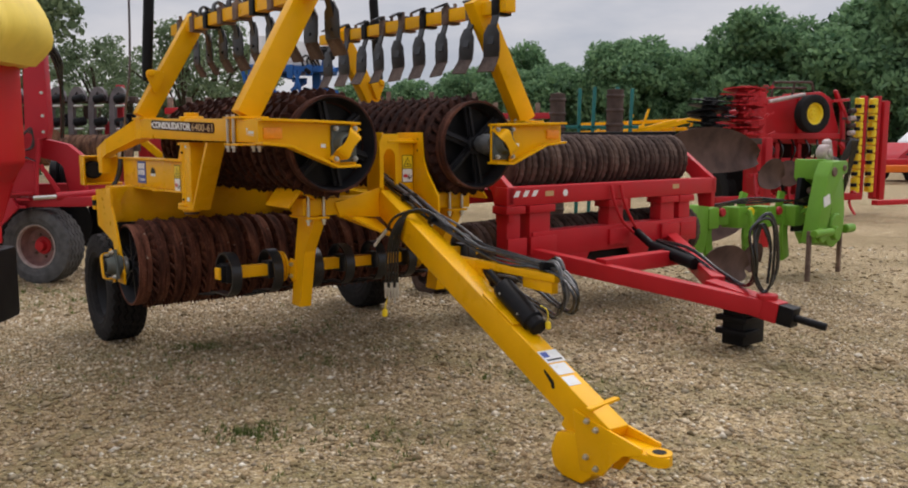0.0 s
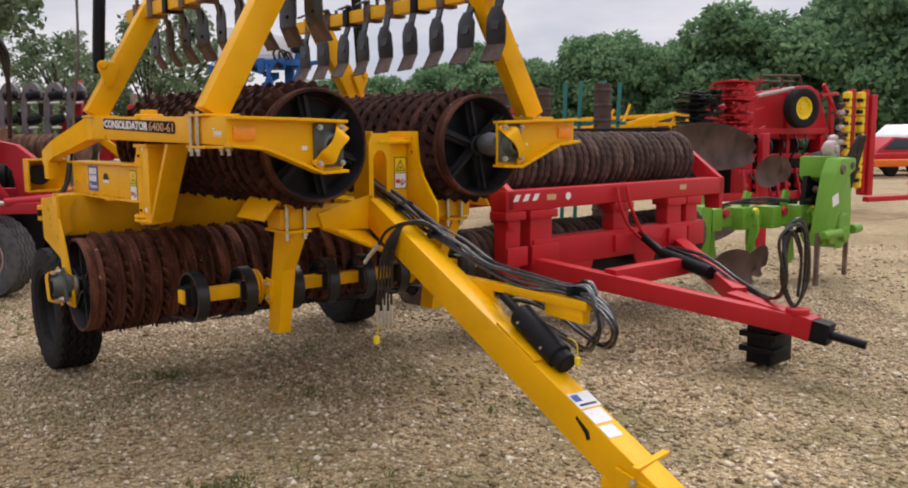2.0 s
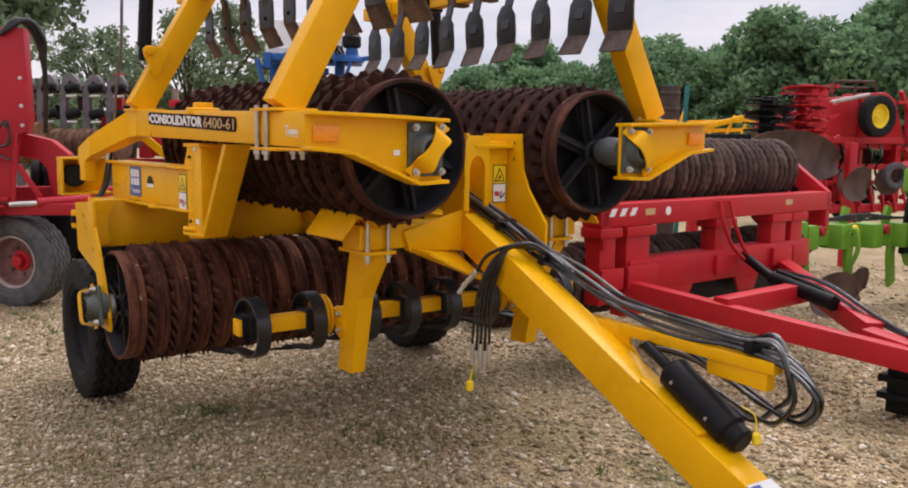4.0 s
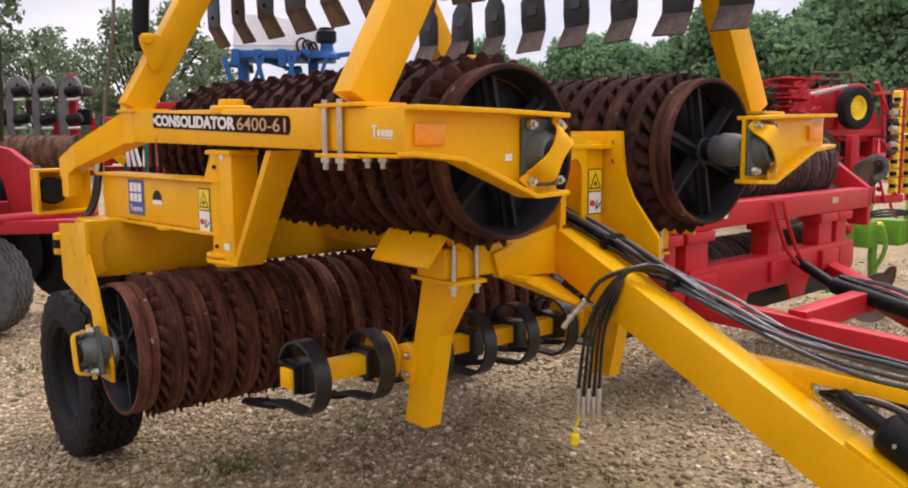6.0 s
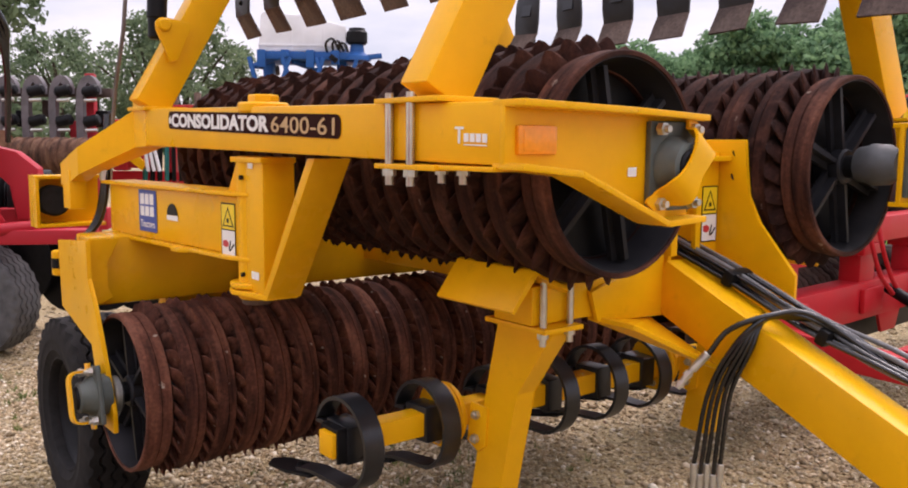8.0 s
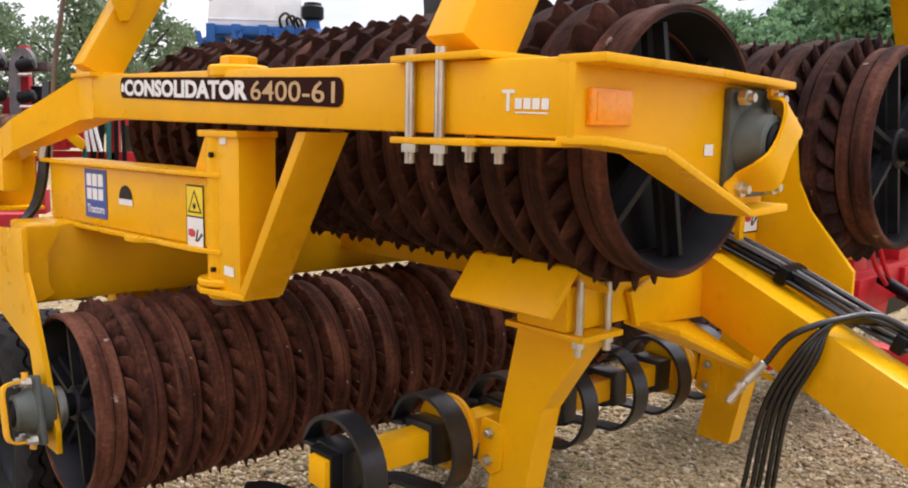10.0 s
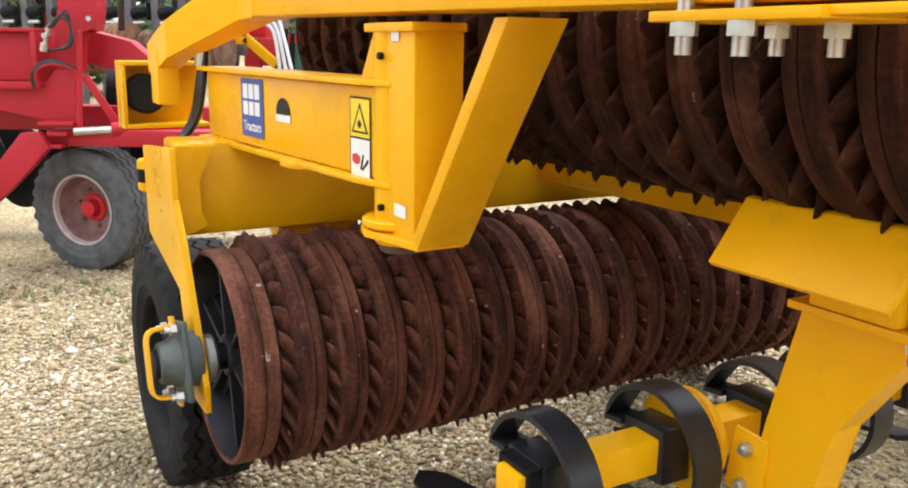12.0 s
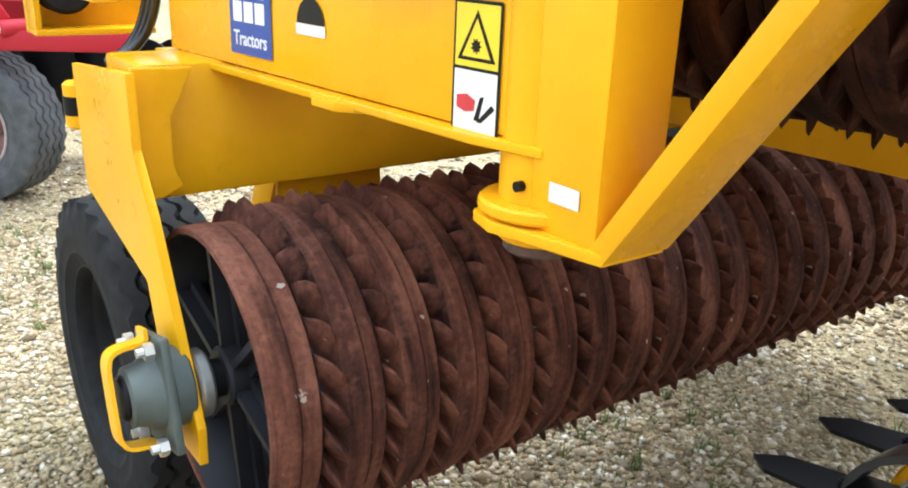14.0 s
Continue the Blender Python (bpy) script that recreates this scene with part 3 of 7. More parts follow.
def warning_sign(parent, p, right, up, w, h):
    """A tall safety sticker: a yellow half with a triangle and a white half with a small drawing."""
    _, m = decal(parent, BLACKVINYL, p, right, up, w, h, "warning_sign", "yellow and white safety sticker", corner=0.004)
    e = w * 0.05
    for mat, y0, y1 in ((WHITE, e, h * 0.5 - e / 2), (YELLOWVINYL, h * 0.5 + e / 2, h - e)):
        bm = bm_new()
        prism(bm, [(e, y0), (w - e, y0), (w - e, y1), (e, y1)], "z", 0.0008, 0.0014, 0, m)
        part("warning_panel", bm, mat, parent)
    bm = bm_new()
    cx, y0, y1, hw = w / 2, h * 0.56, h * 0.93, w * 0.40
    prism(bm, [(cx - hw, y0), (cx + hw, y0), (cx, y1)], "z", 0.0014, 0.0018, 0, m)
    part("warning_symbol", bm, BLACKVINYL, parent)
    for poly in ([(0.50, 0.12), (0.62, 0.30), (0.70, 0.31), (0.60, 0.12)], [(0.56, 0.11), (0.86, 0.26), (0.93, 0.23), (0.66, 0.11)]):
        bm = bm_new()
        prism(bm, [(w * a, h * b) for a, b in poly], "z", 0.0014, 0.0018, 0, m)
        part("warning_symbol", bm, BLACKVINYL, parent)
    bm = bm_new()
    prism(bm, [(cx - hw * 0.74, y0 + h * 0.027), (cx + hw * 0.74, y0 + h * 0.027), (cx, y1 - h * 0.06)], "z", 0.0018, 0.0022, 0, m)
    part("warning_symbol", bm, YELLOWVINYL, parent)
    bm = bm_new()
    for k in range(3):
        a = 0.7 * k
        prism(bm, [(cx + hw * 0.30 * math.cos(a + b) * (0.4 if i % 2 else 1), y0 + h * 0.11 + hw * 0.30 * math.sin(a + b) * (0.4 if i % 2 else 1)) for i, b in enumerate((0, 1.05, 2.1, 3.14, 4.2, 5.25))], "z", 0.0022 + 0.0002 * k, 0.0025 + 0.0002 * k, 0, m)
    part("warning_symbol", bm, BLACKVINYL, parent)
    bm = bm_new()
    prism(bm, [(w * 0.12, h * 0.20), (w * 0.30, h * 0.17), (w * 0.50, h * 0.19), (w * 0.52, h * 0.27), (w * 0.34, h * 0.31), (w * 0.12, h * 0.29)], "z", 0.0014, 0.0018, 0, m)
    part("warning_symbol", bm, REDVINYL, parent)


def wing(s, y0):
    """One folded wing: arm, front plate with bearing, columns and tine bar. s is the side, y0 moves it along."""
    o = Vector((0, y0, 0))
    xi, xo = s * 0.895, s * 1.020
    lo, hi = min(xi, xo), max(xi, xo)
    bm = bm_new()
    # straight box section
    prism(bm, [(y0, 1.474), (y0 + 2.00, 1.500), (y0 + 2.00, 1.634), (y0, 1.598)], "x", lo, hi, 0.008)
    arm = part("wing_arm", bm, YELLOW, roller, "yellow box-section wing arm")
    # tail that slopes down and outward to a short leg
    bm = bm_new()
    secs = []
    for x0, x1, y, z0, z1 in ((0.905, 1.0205, y0 + 1.96, 1.498, 1.634), (0.925, 1.030, y0 + 2.06, 1.492, 1.630), (1.115, 1.185, 2.30, 1.385, 1.490), (1.135, 1.200, 2.38, 1.350, 1.455), (1.140, 1.205, 2.47, 1.340, 1.425)):
        secs.append([bm.verts.new((s * x, y, z)) for x, z in ((x0, z0), (x1, z0), (x1, z1), (x0, z1))])
    for p, q in zip(secs, secs[1:]):
        for k in range(4):
            bm.faces.new((p[k], p[(k + 1) % 4], q[(k + 1) % 4], q[k]))
    bm.faces.new(secs[0])
    bm.faces.new(secs[-1])
    part("arm_tail", bm, YELLOW, arm, smooth=False)
    bm = bm_new()
    box(bm, min(s * 1.138, s * 1.202), max(s * 1.138, s * 1.202), 2.365, 2.46, 1.248, 1.40, 0.005)
    part("tail_leg", bm, YELLOW, arm)
    bm = bm_new()
    box(bm, min(s * 0.86, s * 0.93), max(s * 0.86, s * 0.93), 2.25, 2.42, 1.50, 1.70, 0.006)
    part("tail_bracket", bm, YELLOW, arm)
    # front plate with flanges, tapered down towards the bearing
    bm = bm_new()
    xs = [s * v for v in (1.02, 0.857, 0.578, 0.445)]
    top = [(xs[0], 1.594), (s * 0.70, 1.588), (xs[3], 1.579)]
    low = [(xs[3], 1.350), (xs[2], 1.345), (xs[1], 1.458), (xs[0], 1.474)]
    prism(bm, top + low, "y", y0 - 0.012, y0 + 0.003, 0.003)
    flanges = []
    for a, b in ((top[0], top[1]), (top[1], top[2]), (low[0], low[1]), (low[1], low[2]), (low[2], low[3])):
        flanges.append(beam(bm_new(), (a[0], y0 - 0.022, a[1]), (b[0], y0 - 0.022, b[1]), 0.014, 0.092, 0.003, (0, 1, 0)))
    fp = part("front_plate", bm, YELLOW, arm)
    for fl in flanges:
        part("flange", fl, YELLOW, arm)
    bearing(arm, pose(s * 0.527, y0 - 0.012, 1.470) @ Matrix.Diagonal((-s, 1, 1, 1)), 36)
    bm = bm_new()
    ring_of(bm, [(0.003, 0.046), (0.02, 0.050), (0.035, 0.060), (0.085, 0.063), (0.100, 0.056), (0.125, 0.052)], 28, pose(s * (0.497 if s < 0 else 0.470), y0, 1.464, 0, 0, 90))
    part("shaft_collar", bm, COLLARGREY, arm, "dusty grey shaft collar")
    # orange reflector on the plate's outer end
    bm = bm_new()
    box(bm, s * 0.942 - 0.052, s * 0.942 + 0.052, y0 - 0.024, y0 - 0.011, 1.496, 1.553, 0.005)
    box(bm, s * 0.942 - 0.040, s * 0.942 + 0.004, y0 - 0.0255, y0 - 0.02, 1.503, 1.546, 0.002)
    part("reflector", bm, REFLECT, arm, "orange plastic reflector")
    decal(arm, WHITE, (s * 0.648 - 0.014, y0 - 0.012, 1.448), (1, 0, 0), (0, 0, 1), 0.028, 0.020)
    # clamp plates and U-bolts under the column's foot
    bm = bm_new()
    for a in ((0.022, 0.17, 0.405, 1.603, 1.615), (0.022, 0.18, 0.405, 1.459, 1.471), (0.01, 0.01, 0.28, 1.462, 1.472), (0.02, 1.92, 2.10, 1.628, 1.642)):
        box(bm, lo - a[0], hi + a[0], y0 + a[1], y0 + a[2], a[3], a[4], 0.003)
        part("clamp_plate", bm, YELLOW, arm)
        bm = bm_new()
    ubolts(arm, [(xo + s * 0.0115, y0 + 0.278), (xo + s * 0.0115, y0 + 0.358), (xi - s * 0.0115, y0 + 0.278), (xi - s * 0.0115, y0 + 0.358)], 1.446, 1.626)
    bm = bm_new()
    rod(bm, (s * 0.96, y0 + 1.12, 1.60), (s * 0.96, y0 + 1.12, 1.632), 0.075, 28, 0.006)
    rod(bm, (s * 0.96, y0 + 1.12, 1.630), (s * 0.96, y0 + 1.12, 1.655), 0.045, 6, 0.004)
    part("pivot_cap", bm, YELLOW, arm)
    # columns that lean inward to the tine bar
    for yc, w, name in ((0.285, 0.13, "column"), (2.095, 0.13, "column")):
        bm = bm_new()
        beam(bm, (s * 0.965, y0 + yc, 1.615 if yc < 1 else 1.640), (s * 0.545, y0 + yc, 2.367), w, 0.10, 0.008, (0, 1, 0))
        part(name, bm, YELLOW, arm)
    # folding ram on the rear column
    bm = bm_new()
    plate = [(s * 0.900, 1.815), (s * 0.872, 1.822), (s * 0.815, 1.950), (s * 0.822, 1.966), (s * 0.905, 1.978), (s * 0.935, 1.976), (s * 0.952, 1.958), (s * 0.950, 1.930)]
    prism(bm, plate if s < 0 else plate[::-1], "y", y0 + 2.014, y0 + 2.028, 0.003)
    rod(bm, (s * 0.920, y0 + 1.998, 1.950), (s * 0.920, y0 + 2.09, 1.950), 0.024, 20, 0.005)
    part("ram_bracket", bm, YELLOW, arm)
    bm = bm_new()
    rod(bm, (s * 0.932, y0 + 2.07, 1.90), (s * 0.930, y0 + 2.07, 1.99), 0.030, 16, 0.008)
    rod(bm, (s * 0.928, y0 + 2.07, 1.975), (s * 0.885, y0 + 2.07, 2.62), 0.037, 20, 0.006)
    part("hydraulic_ram", bm, BLACK, arm, "black hydraulic ram")
    # tine bar over the roll
    bm = bm_new()
    box(bm, s * 0.60 - 0.04, s * 0.60 + 0.04, y0 + 0.0, y0 + 2.40, 2.26, 2.34, 0.006)
    bar = part("tine_bar", bm, YELLOW, arm)
    for k in range(9):
        y = y0 + 0.09 + 0.262 * k
        bm = bm_new()
        box(bm, s * 0.60 - 0.056, s * 0.60 + 0.056, y - 0.032, y + 0.032, 2.245, 2.355, 0.006)
        rod(bm, (s * 0.60 - 0.035, y, 2.35), (s * 0.60 - 0.035, y, 2.385), 0.012, 8)
        rod(bm, (s * 0.60 + 0.035, y, 2.35), (s * 0.60 + 0.035, y, 2.385), 0.012, 8)
        part("tine_clamp", bm, RUSTY_STEEL if k % 3 else BLACK, bar, "dirty bolted tine clamp")
    return arm


arm_left = wing(-1, 0.045)
arm_right = wing(1, -0.045)


def blade_mesh():
    """A sprung levelling blade: slim spring shank, dark plate with a bolt, worn bent tip."""
    bm = bm_new()
    path = [(0, 0.03, 0.36), (0, -0.035, 0.385), (0, -0.055, 0.33), (0, -0.035, 0.25), (0, -0.012, 0.17), (0, 0.004, 0.08)]
    strap(bm, smooth_path(path, 4), (1, 0, 0), 0.056, 0.012)
    prism(bm, [(-0.030, 0.20), (-0.070, 0.145), (-0.073, 0.06), (-0.069, 0.0), (0.069, 0.0), (0.073, 0.06), (0.070, 0.145), (0.030, 0.20)], "y", -0.008, 0.002, 0.002)
    nut(bm, (0, -0.008, 0.05), (0, -1, 0), 0.010, 0.008, 0.004)
    return mesh_of("blade", bm, SPRING)


def tip_mesh():
    bm = bm_new()
    a, b = [(-0.070, 0.0, 0.008), (0.070, 0.0, 0.008)], [(0.074, 0.050, -0.085), (-0.074, 0.050, -0.085)]
    lo = [bm.verts.new(Vector(p)) for p in a + b]
    hi = [bm.verts.new(Vector(p) + Vector((0, -0.006, -0.004))) for p in a + b]
    for q in ((lo[0], lo[1], lo[2], lo[3]), (hi[3], hi[2], hi[1], hi[0]), *[(lo[i], lo[(i + 1) % 4], hi[(i + 1) % 4], hi[i]) for i in range(4)]):
        bm.faces.new(q)
    return mesh_of("blade_tip", bm, TIPSTEEL)


BLADE, TIP = blade_mesh(), tip_mesh()
shade(BLADE)
for arm, s, y0 in ((arm_left, -1, 0.045), (arm_right, 1, -0.045)):
    for k in range(9):
        m = pose(s * 0.52, y0 + 0.09 + 0.262 * k, 1.99 if s > 0 else 2.04, 0, 0, s * 90 + rng.uniform(-5, 5)) @ pose(0, 0, 0, rng.uniform(-3, 3), rng.uniform(-3, 3), 0)
        place("blade", BLADE, arm, m, "black sprung levelling blade")
        place("blade_tip", TIP, arm, m, "worn bare steel tip")

# model plaque and small stickers on the near arm
XO = -1.0205
PLQ = Vector((0, -1, -0.030)).normalized()
PLU = Vector((0, -0.030, 1)).normalized()
plaque, pm = decal(arm_left, BROWNVINYL, (XO, 1.768, 1.559), PLQ, PLU, 1.142, 0.060, "plaque", "dark brown model plaque with white and gold lettering", corner=0.020)
words("plaque_lettering", "CONSOLIDATOR", 0.0585, WHITE, plaque, pm @ pose(0.030, 0.0100, 0.0016), 0.0024, 0.730)
words("plaque_lettering", "6400-61", 0.0620, GOLD, plaque, pm @ pose(0.775, 0.0085, 0.0016), 0.0002, 0.340)
bm = bm_new()
prism(bm, [(0.006, 0.018), (0.024, 0.018), (0.024, 0.036), (0.015, 0.044), (0.006, 0.036)], "z", 0.0009, 0.0014, 0, pm)
part("plaque_mark", bm, WHITE, plaque)
# maker's mark as plain white shapes
MARK = axis_to((XO - 0.001, 0.183, 1.517), (XO - 0.001, 0.0, 1.513))
bm = bm_new()
prism(bm, [(0.0, 0.034), (0.028, 0.034), (0.028, 0.0285), (0.0175, 0.0285), (0.0175, 0.0), (0.0105, 0.0), (0.0105, 0.0285), (0.0, 0.0285)], "y", -0.0006, 0.0006, 0, MARK)
for k in range(4):
    prism(bm, [(0.0295 + 0.0188 * k, 0.004), (0.0440 + 0.0188 * k, 0.004), (0.0440 + 0.0188 * k, 0.021), (0.0295 + 0.0188 * k, 0.021)], "y", -0.0006, 0.0006, 0, MARK)
prism(bm, [(0.030, -0.003), (0.100, -0.003), (0.100, -0.0005), (0.030, -0.0005)], "y", -0.0006, 0.0006, 0, MARK)
part("maker_mark", bm, WHITE, arm_left, "white maker's mark")

# side arms of the centre frame with their pivot posts
def side_arm(s):
    """The side arm toes out a little towards the rear; its pose has the pivot at the origin and y along it."""
    m = pose(s * 0.955, 1.25, 0, 0, 0, -s * 4.8)
    xo, xi = s * 0.048, -s * 0.045
    lo, hi = min(xo, xi), max(xo, xi)
    bm = bm_new()
    box(bm, lo, hi, 0.0, 1.00, 1.168, 1.350, 0.006, m)
    arm = part("side_arm", bm, YELLOW, roller, "yellow side arm with flanged edges")
    for z0, z1 in ((1.352, 1.364), (1.154, 1.166)):
        bm = bm_new()
        prism(bm, [(xo + s * 0.022, 0.06), (xo + s * 0.022, 1.03), (xi - s * 0.02, 1.03), (xi - s * 0.02, -0.05), (xo + s * 0.004, -0.05)], "z", z0, z1, 0.003, m)
        part("flange", bm, YELLOW, arm)
    bm = bm_new()
    prism(bm, [(xo + s * 0.015, 0.30), (xo + s * 0.04, 0.34), (xo + s * 0.04, 0.40), (xo + s * 0.015, 0.44)], "z", 1.150, 1.164, 0.002, m)
    part("lifting_lug", bm, YELLOW, arm)
    px, py = s * 0.952, 1.245
    bm = bm_new()
    rod(bm, (px, py, 1.035), (px, py, 1.470), 0.056, 28, 0.004)
    part("pivot_tube", bm, YELLOW, arm)
    bm = bm_new()
    rod(bm, (px, py, 1.072), (px, py, 1.090), 0.082, 28, 0.004)
    part("pivot_collar", bm, YELLOW, arm)
    bm = bm_new()
    prism(bm, [(1.27, 1.364), (1.36, 1.364), (1.285, 1.474), (1.24, 1.474)], "x", min(s * 0.99, s * 0.93), max(s * 0.99, s * 0.93), 0.003)
    part("top_gusset", bm, YELLOW, arm)
    bm = bm_new()
    rod(bm, (px, py, 1.018), (px, py, 1.036), 0.047, 24, 0.004)
    part("pivot_pin", bm, RUSTY_STEEL, arm, "bare steel pivot pin")
    x0, x1 = s * 1.000, s * 0.895
    bm = bm_new()
    box(bm, min(x0, x1), max(x0, x1), 1.100, 1.215, 1.066, 1.470, 0.006)
    part("pivot_post", bm, YELLOW, arm)
    bm = bm_new()
    box(bm, min(s * 1.01, x1), max(s * 1.01, x1), 1.09, 1.30, 1.455, 1.472, 0.004)
    part("post_head", bm, YELLOW, arm)
    bm = bm_new()
    prism(bm, [(s * 1.035, 1.25), (s * 1.02, 1.19), (s * 1.0, 1.085), (x1, 1.085), (x1, 1.31), (s * 0.97, 1.33), (s * 1.02, 1.30)], "z", 1.052, 1.068, 0.004)
    part("post_foot", bm, YELLOW, arm)
    bm = bm_new()
    prism(bm, [(1.115, 1.060), (1.085, 1.056), (0.795, 1.474), (0.835, 1.474)], "x", min(x0, s * 0.888), max(x0, s * 0.888), 0.003)
    part("post_brace", bm, YELLOW, arm)
    for z in (1.115, 1.41):
        bm = bm_new()
        rod(bm, (px + s * 0.052, py - 0.02, z), (px + s * 0.062, py - 0.02, z), 0.007, 8)
        part("grease_nipple", bm, BLACK, arm)
    # open-fronted box with a rubber stop behind the arm's tail
    for a in ((0.97, 1.25, 2.80, 2.815, 1.148, 1.368), (0.97, 1.25, 2.70, 2.80, 1.354, 1.368), (0.97, 1.25, 2.70, 2.80, 1.148, 1.162), (1.236, 1.25, 2.70, 2.80, 1.162, 1.354)):
        bm = bm_new()
        box(bm, min(s * a[0], s * a[1]), max(s * a[0], s * a[1]), *a[2:], 0.002)
        part("stop_box", bm, YELLOW, arm)
    bm = bm_new()
    rod(bm, (s * 1.17, 2.72, 1.26), (s * 1.17, 2.80, 1.26), 0.066, 24, 0.01)
    part("rubber_stop", bm, RUBBER, arm, "black rubber stop")
    return arm, m


(side_left, SL), (side_right, SR) = side_arm(-1), side_arm(1)
LR, LU = SL.to_3x3() @ Vector((0, -1, 0)), (0, 0, 1)


def on_side(y, z):
    """A place on the near side arm's outer face."""
    return SL @ Vector((-0.0485, y - 1.25, z))


_, bmx = decal(side_left, BLUEVINYL, on_side(1.978, 1.192), LR, LU, 0.146, 0.150, "dealer_sticker", "blue dealer sticker with white blocks and the word Tractors")
for k in range(3):
    x = 0.014 + 0.039 * k
    for z0, z1 in ((0.056, 0.091), (0.098, 0.136)):
        bm = bm_new()
        prism(bm, [(x, z0), (x + 0.032, z0), (x + 0.032, z1), (x, z1)], "z", 0.0009, 0.0013, 0, bmx)
        part("sticker_print", bm, WHITE, side_left)
words("sticker_word", "Tractors", 0.036, WHITE, side_left, bmx @ pose(0.014, 0.016, 0.0012), 0.0004, 0.116)
_, bmx = decal(side_left, WHITE, on_side(1.752, 1.246), LR, LU, 0.084, 0.017, "round_sticker", "black half-round sticker over a white bar")
bm = bm_new()
prism(bm, [(0.042 + 0.040 * math.cos(radians(a)), 0.018 + 0.040 * math.sin(radians(a))) for a in range(0, 181, 15)], "z", 0, 0.0008, 0, bmx)
part("sticker_print", bm, BLACKVINYL, side_left)
warning_sign(side_left, on_side(1.366, 1.160), LR, LU, 0.088, 0.168)
decal(side_left, WHITE, (-1.0005, 1.190, 1.438), (0, -1, 0), LU, 0.032, 0.022)
decal(side_left, WHITE, (-1.0005, 1.178, 1.108), (0, -1, 0), LU, 0.050, 0.024)

# main cross beam, spine, front cross member, mast
bm = bm_new()
box(bm, -1.225, 1.225, 2.02, 2.22, 0.918, 1.168, 0.010)
main_beam = part("main_beam", bm, YELLOW, roller, "yellow main cross beam")
for x in (-0.95, 0.70):
    bm = bm_new()
    box(bm, x, x + 0.25, 2.05, 2.062, 0.83, 0.918, 0.003)
    part("scraper_bracket", bm, YELLOW, main_beam)
bm = bm_new()
box(bm, -0.065, 0.105, 0.54, 2.02, 1.005, 1.160, 0.008)
part("spine", bm, YELLOW, main_beam)
bm = bm_new()
box(bm, -0.60, 0.62, 0.385, 0.535, 1.046, 1.150, 0.008)
cross = part("front_cross_member", bm, YELLOW, roller, "yellow front cross member")
for s in (-1, 1):
    bm = bm_new()
    outline = [(s * x, z) for x, z in ((0.725, 1.108), (0.652, 1.204), (0.640, 1.208), (0.530, 1.150), (0.530, 1.138), (0.640, 1.194), (0.715, 1.100))]
    prism(bm, outline if s < 0 else outline[::-1], "y", 0.325, 0.628, 0.002)
    part("roll_cradle", bm, YELLOW, cross, "bent yellow cradle plate")
bm = bm_new()
box(bm, 0.020, 0.150, 0.352, 0.52, 1.00, 1.50, 0.008)
mast = part("mast", bm, YELLOW, roller, "yellow centre mast between the wing rolls")
for x, fr in ((-0.075, 0.36), (0.153, 0.09)):
    bm = bm_new()
    prism(bm, [(0.54, 1.535), (max(fr, 0.27), 1.535), (max(fr, 0.255), 1.37), (max(fr, 0.215), 1.29), (fr, 1.15), (fr, 1.02), (0.54, 1.02)] if fr < 0.2 else [(0.54, 1.535), (fr, 1.535), (fr, 1.02), (0.54, 1.02)], "x", x, x + 0.014, 0.003)
    part("mast_side_plate", bm, YELLOW, mast)
bm = bm_new()
box(bm, -0.061, 0.152, 0.312, 0.365, 1.470, 1.486, 0.004)
part("mast_cap", bm, YELLOW, mast)
# arched lifting plate beside the mast's face
bm = bm_new()
arch = [(-0.048 + 0.042 * math.cos(radians(a)), 1.385 + 0.055 * math.sin(radians(a))) for a in range(180, -1, -20)]
prism(bm, [(-0.118, 1.20), *[(-0.118, 1.47), (-0.085, 1.525), (0.018, 1.525), (0.018, 1.20)], (-0.006, 1.20), *arch[::-1], (-0.090, 1.20)], "y", 0.318, 0.334, 0.003)
part("lifting_plate", bm, YELLOW, mast)
warning_sign(mast, (0.064, 0.352, 1.226), (1, 0, 0), (0, 0, 1), 0.078, 0.17)
# gussets where the drawbar meets the frame
for sx in (-1, 1):
    cx = -0.04
    bm = bm_new()
    prism(bm, [(cx + sx * 0.05, 1.200), (cx + sx * 0.05, 1.020), (cx + sx * 0.33, 1.035), (cx + sx * 0.36, 1.120)], "y", 0.362, 0.378, 0.003)
    part("gusset_web", bm, YELLOW, cross)
    bm = bm_new()
    corners = [(cx + sx * 0.29, 0.270, 1.036), (cx + sx * 0.33, 0.40, 1.048), (cx + sx * 0.058, 0.40, 1.010), (cx - 0.022 + sx * 0.050, 0.148, 0.915)]
    up, dn = [bm.verts.new(p) for p in corners], [bm.verts.new((p[0], p[1], p[2] - 0.013)) for p in corners]
    bm.faces.new(up)
    bm.faces.new(dn[::-1])
    for k in range(4):
        bm.faces.new((up[k], dn[k], dn[(k + 1) % 4], up[(k + 1) % 4]))
    part("gusset_flange", bm, YELLOW, cross, smooth=False)


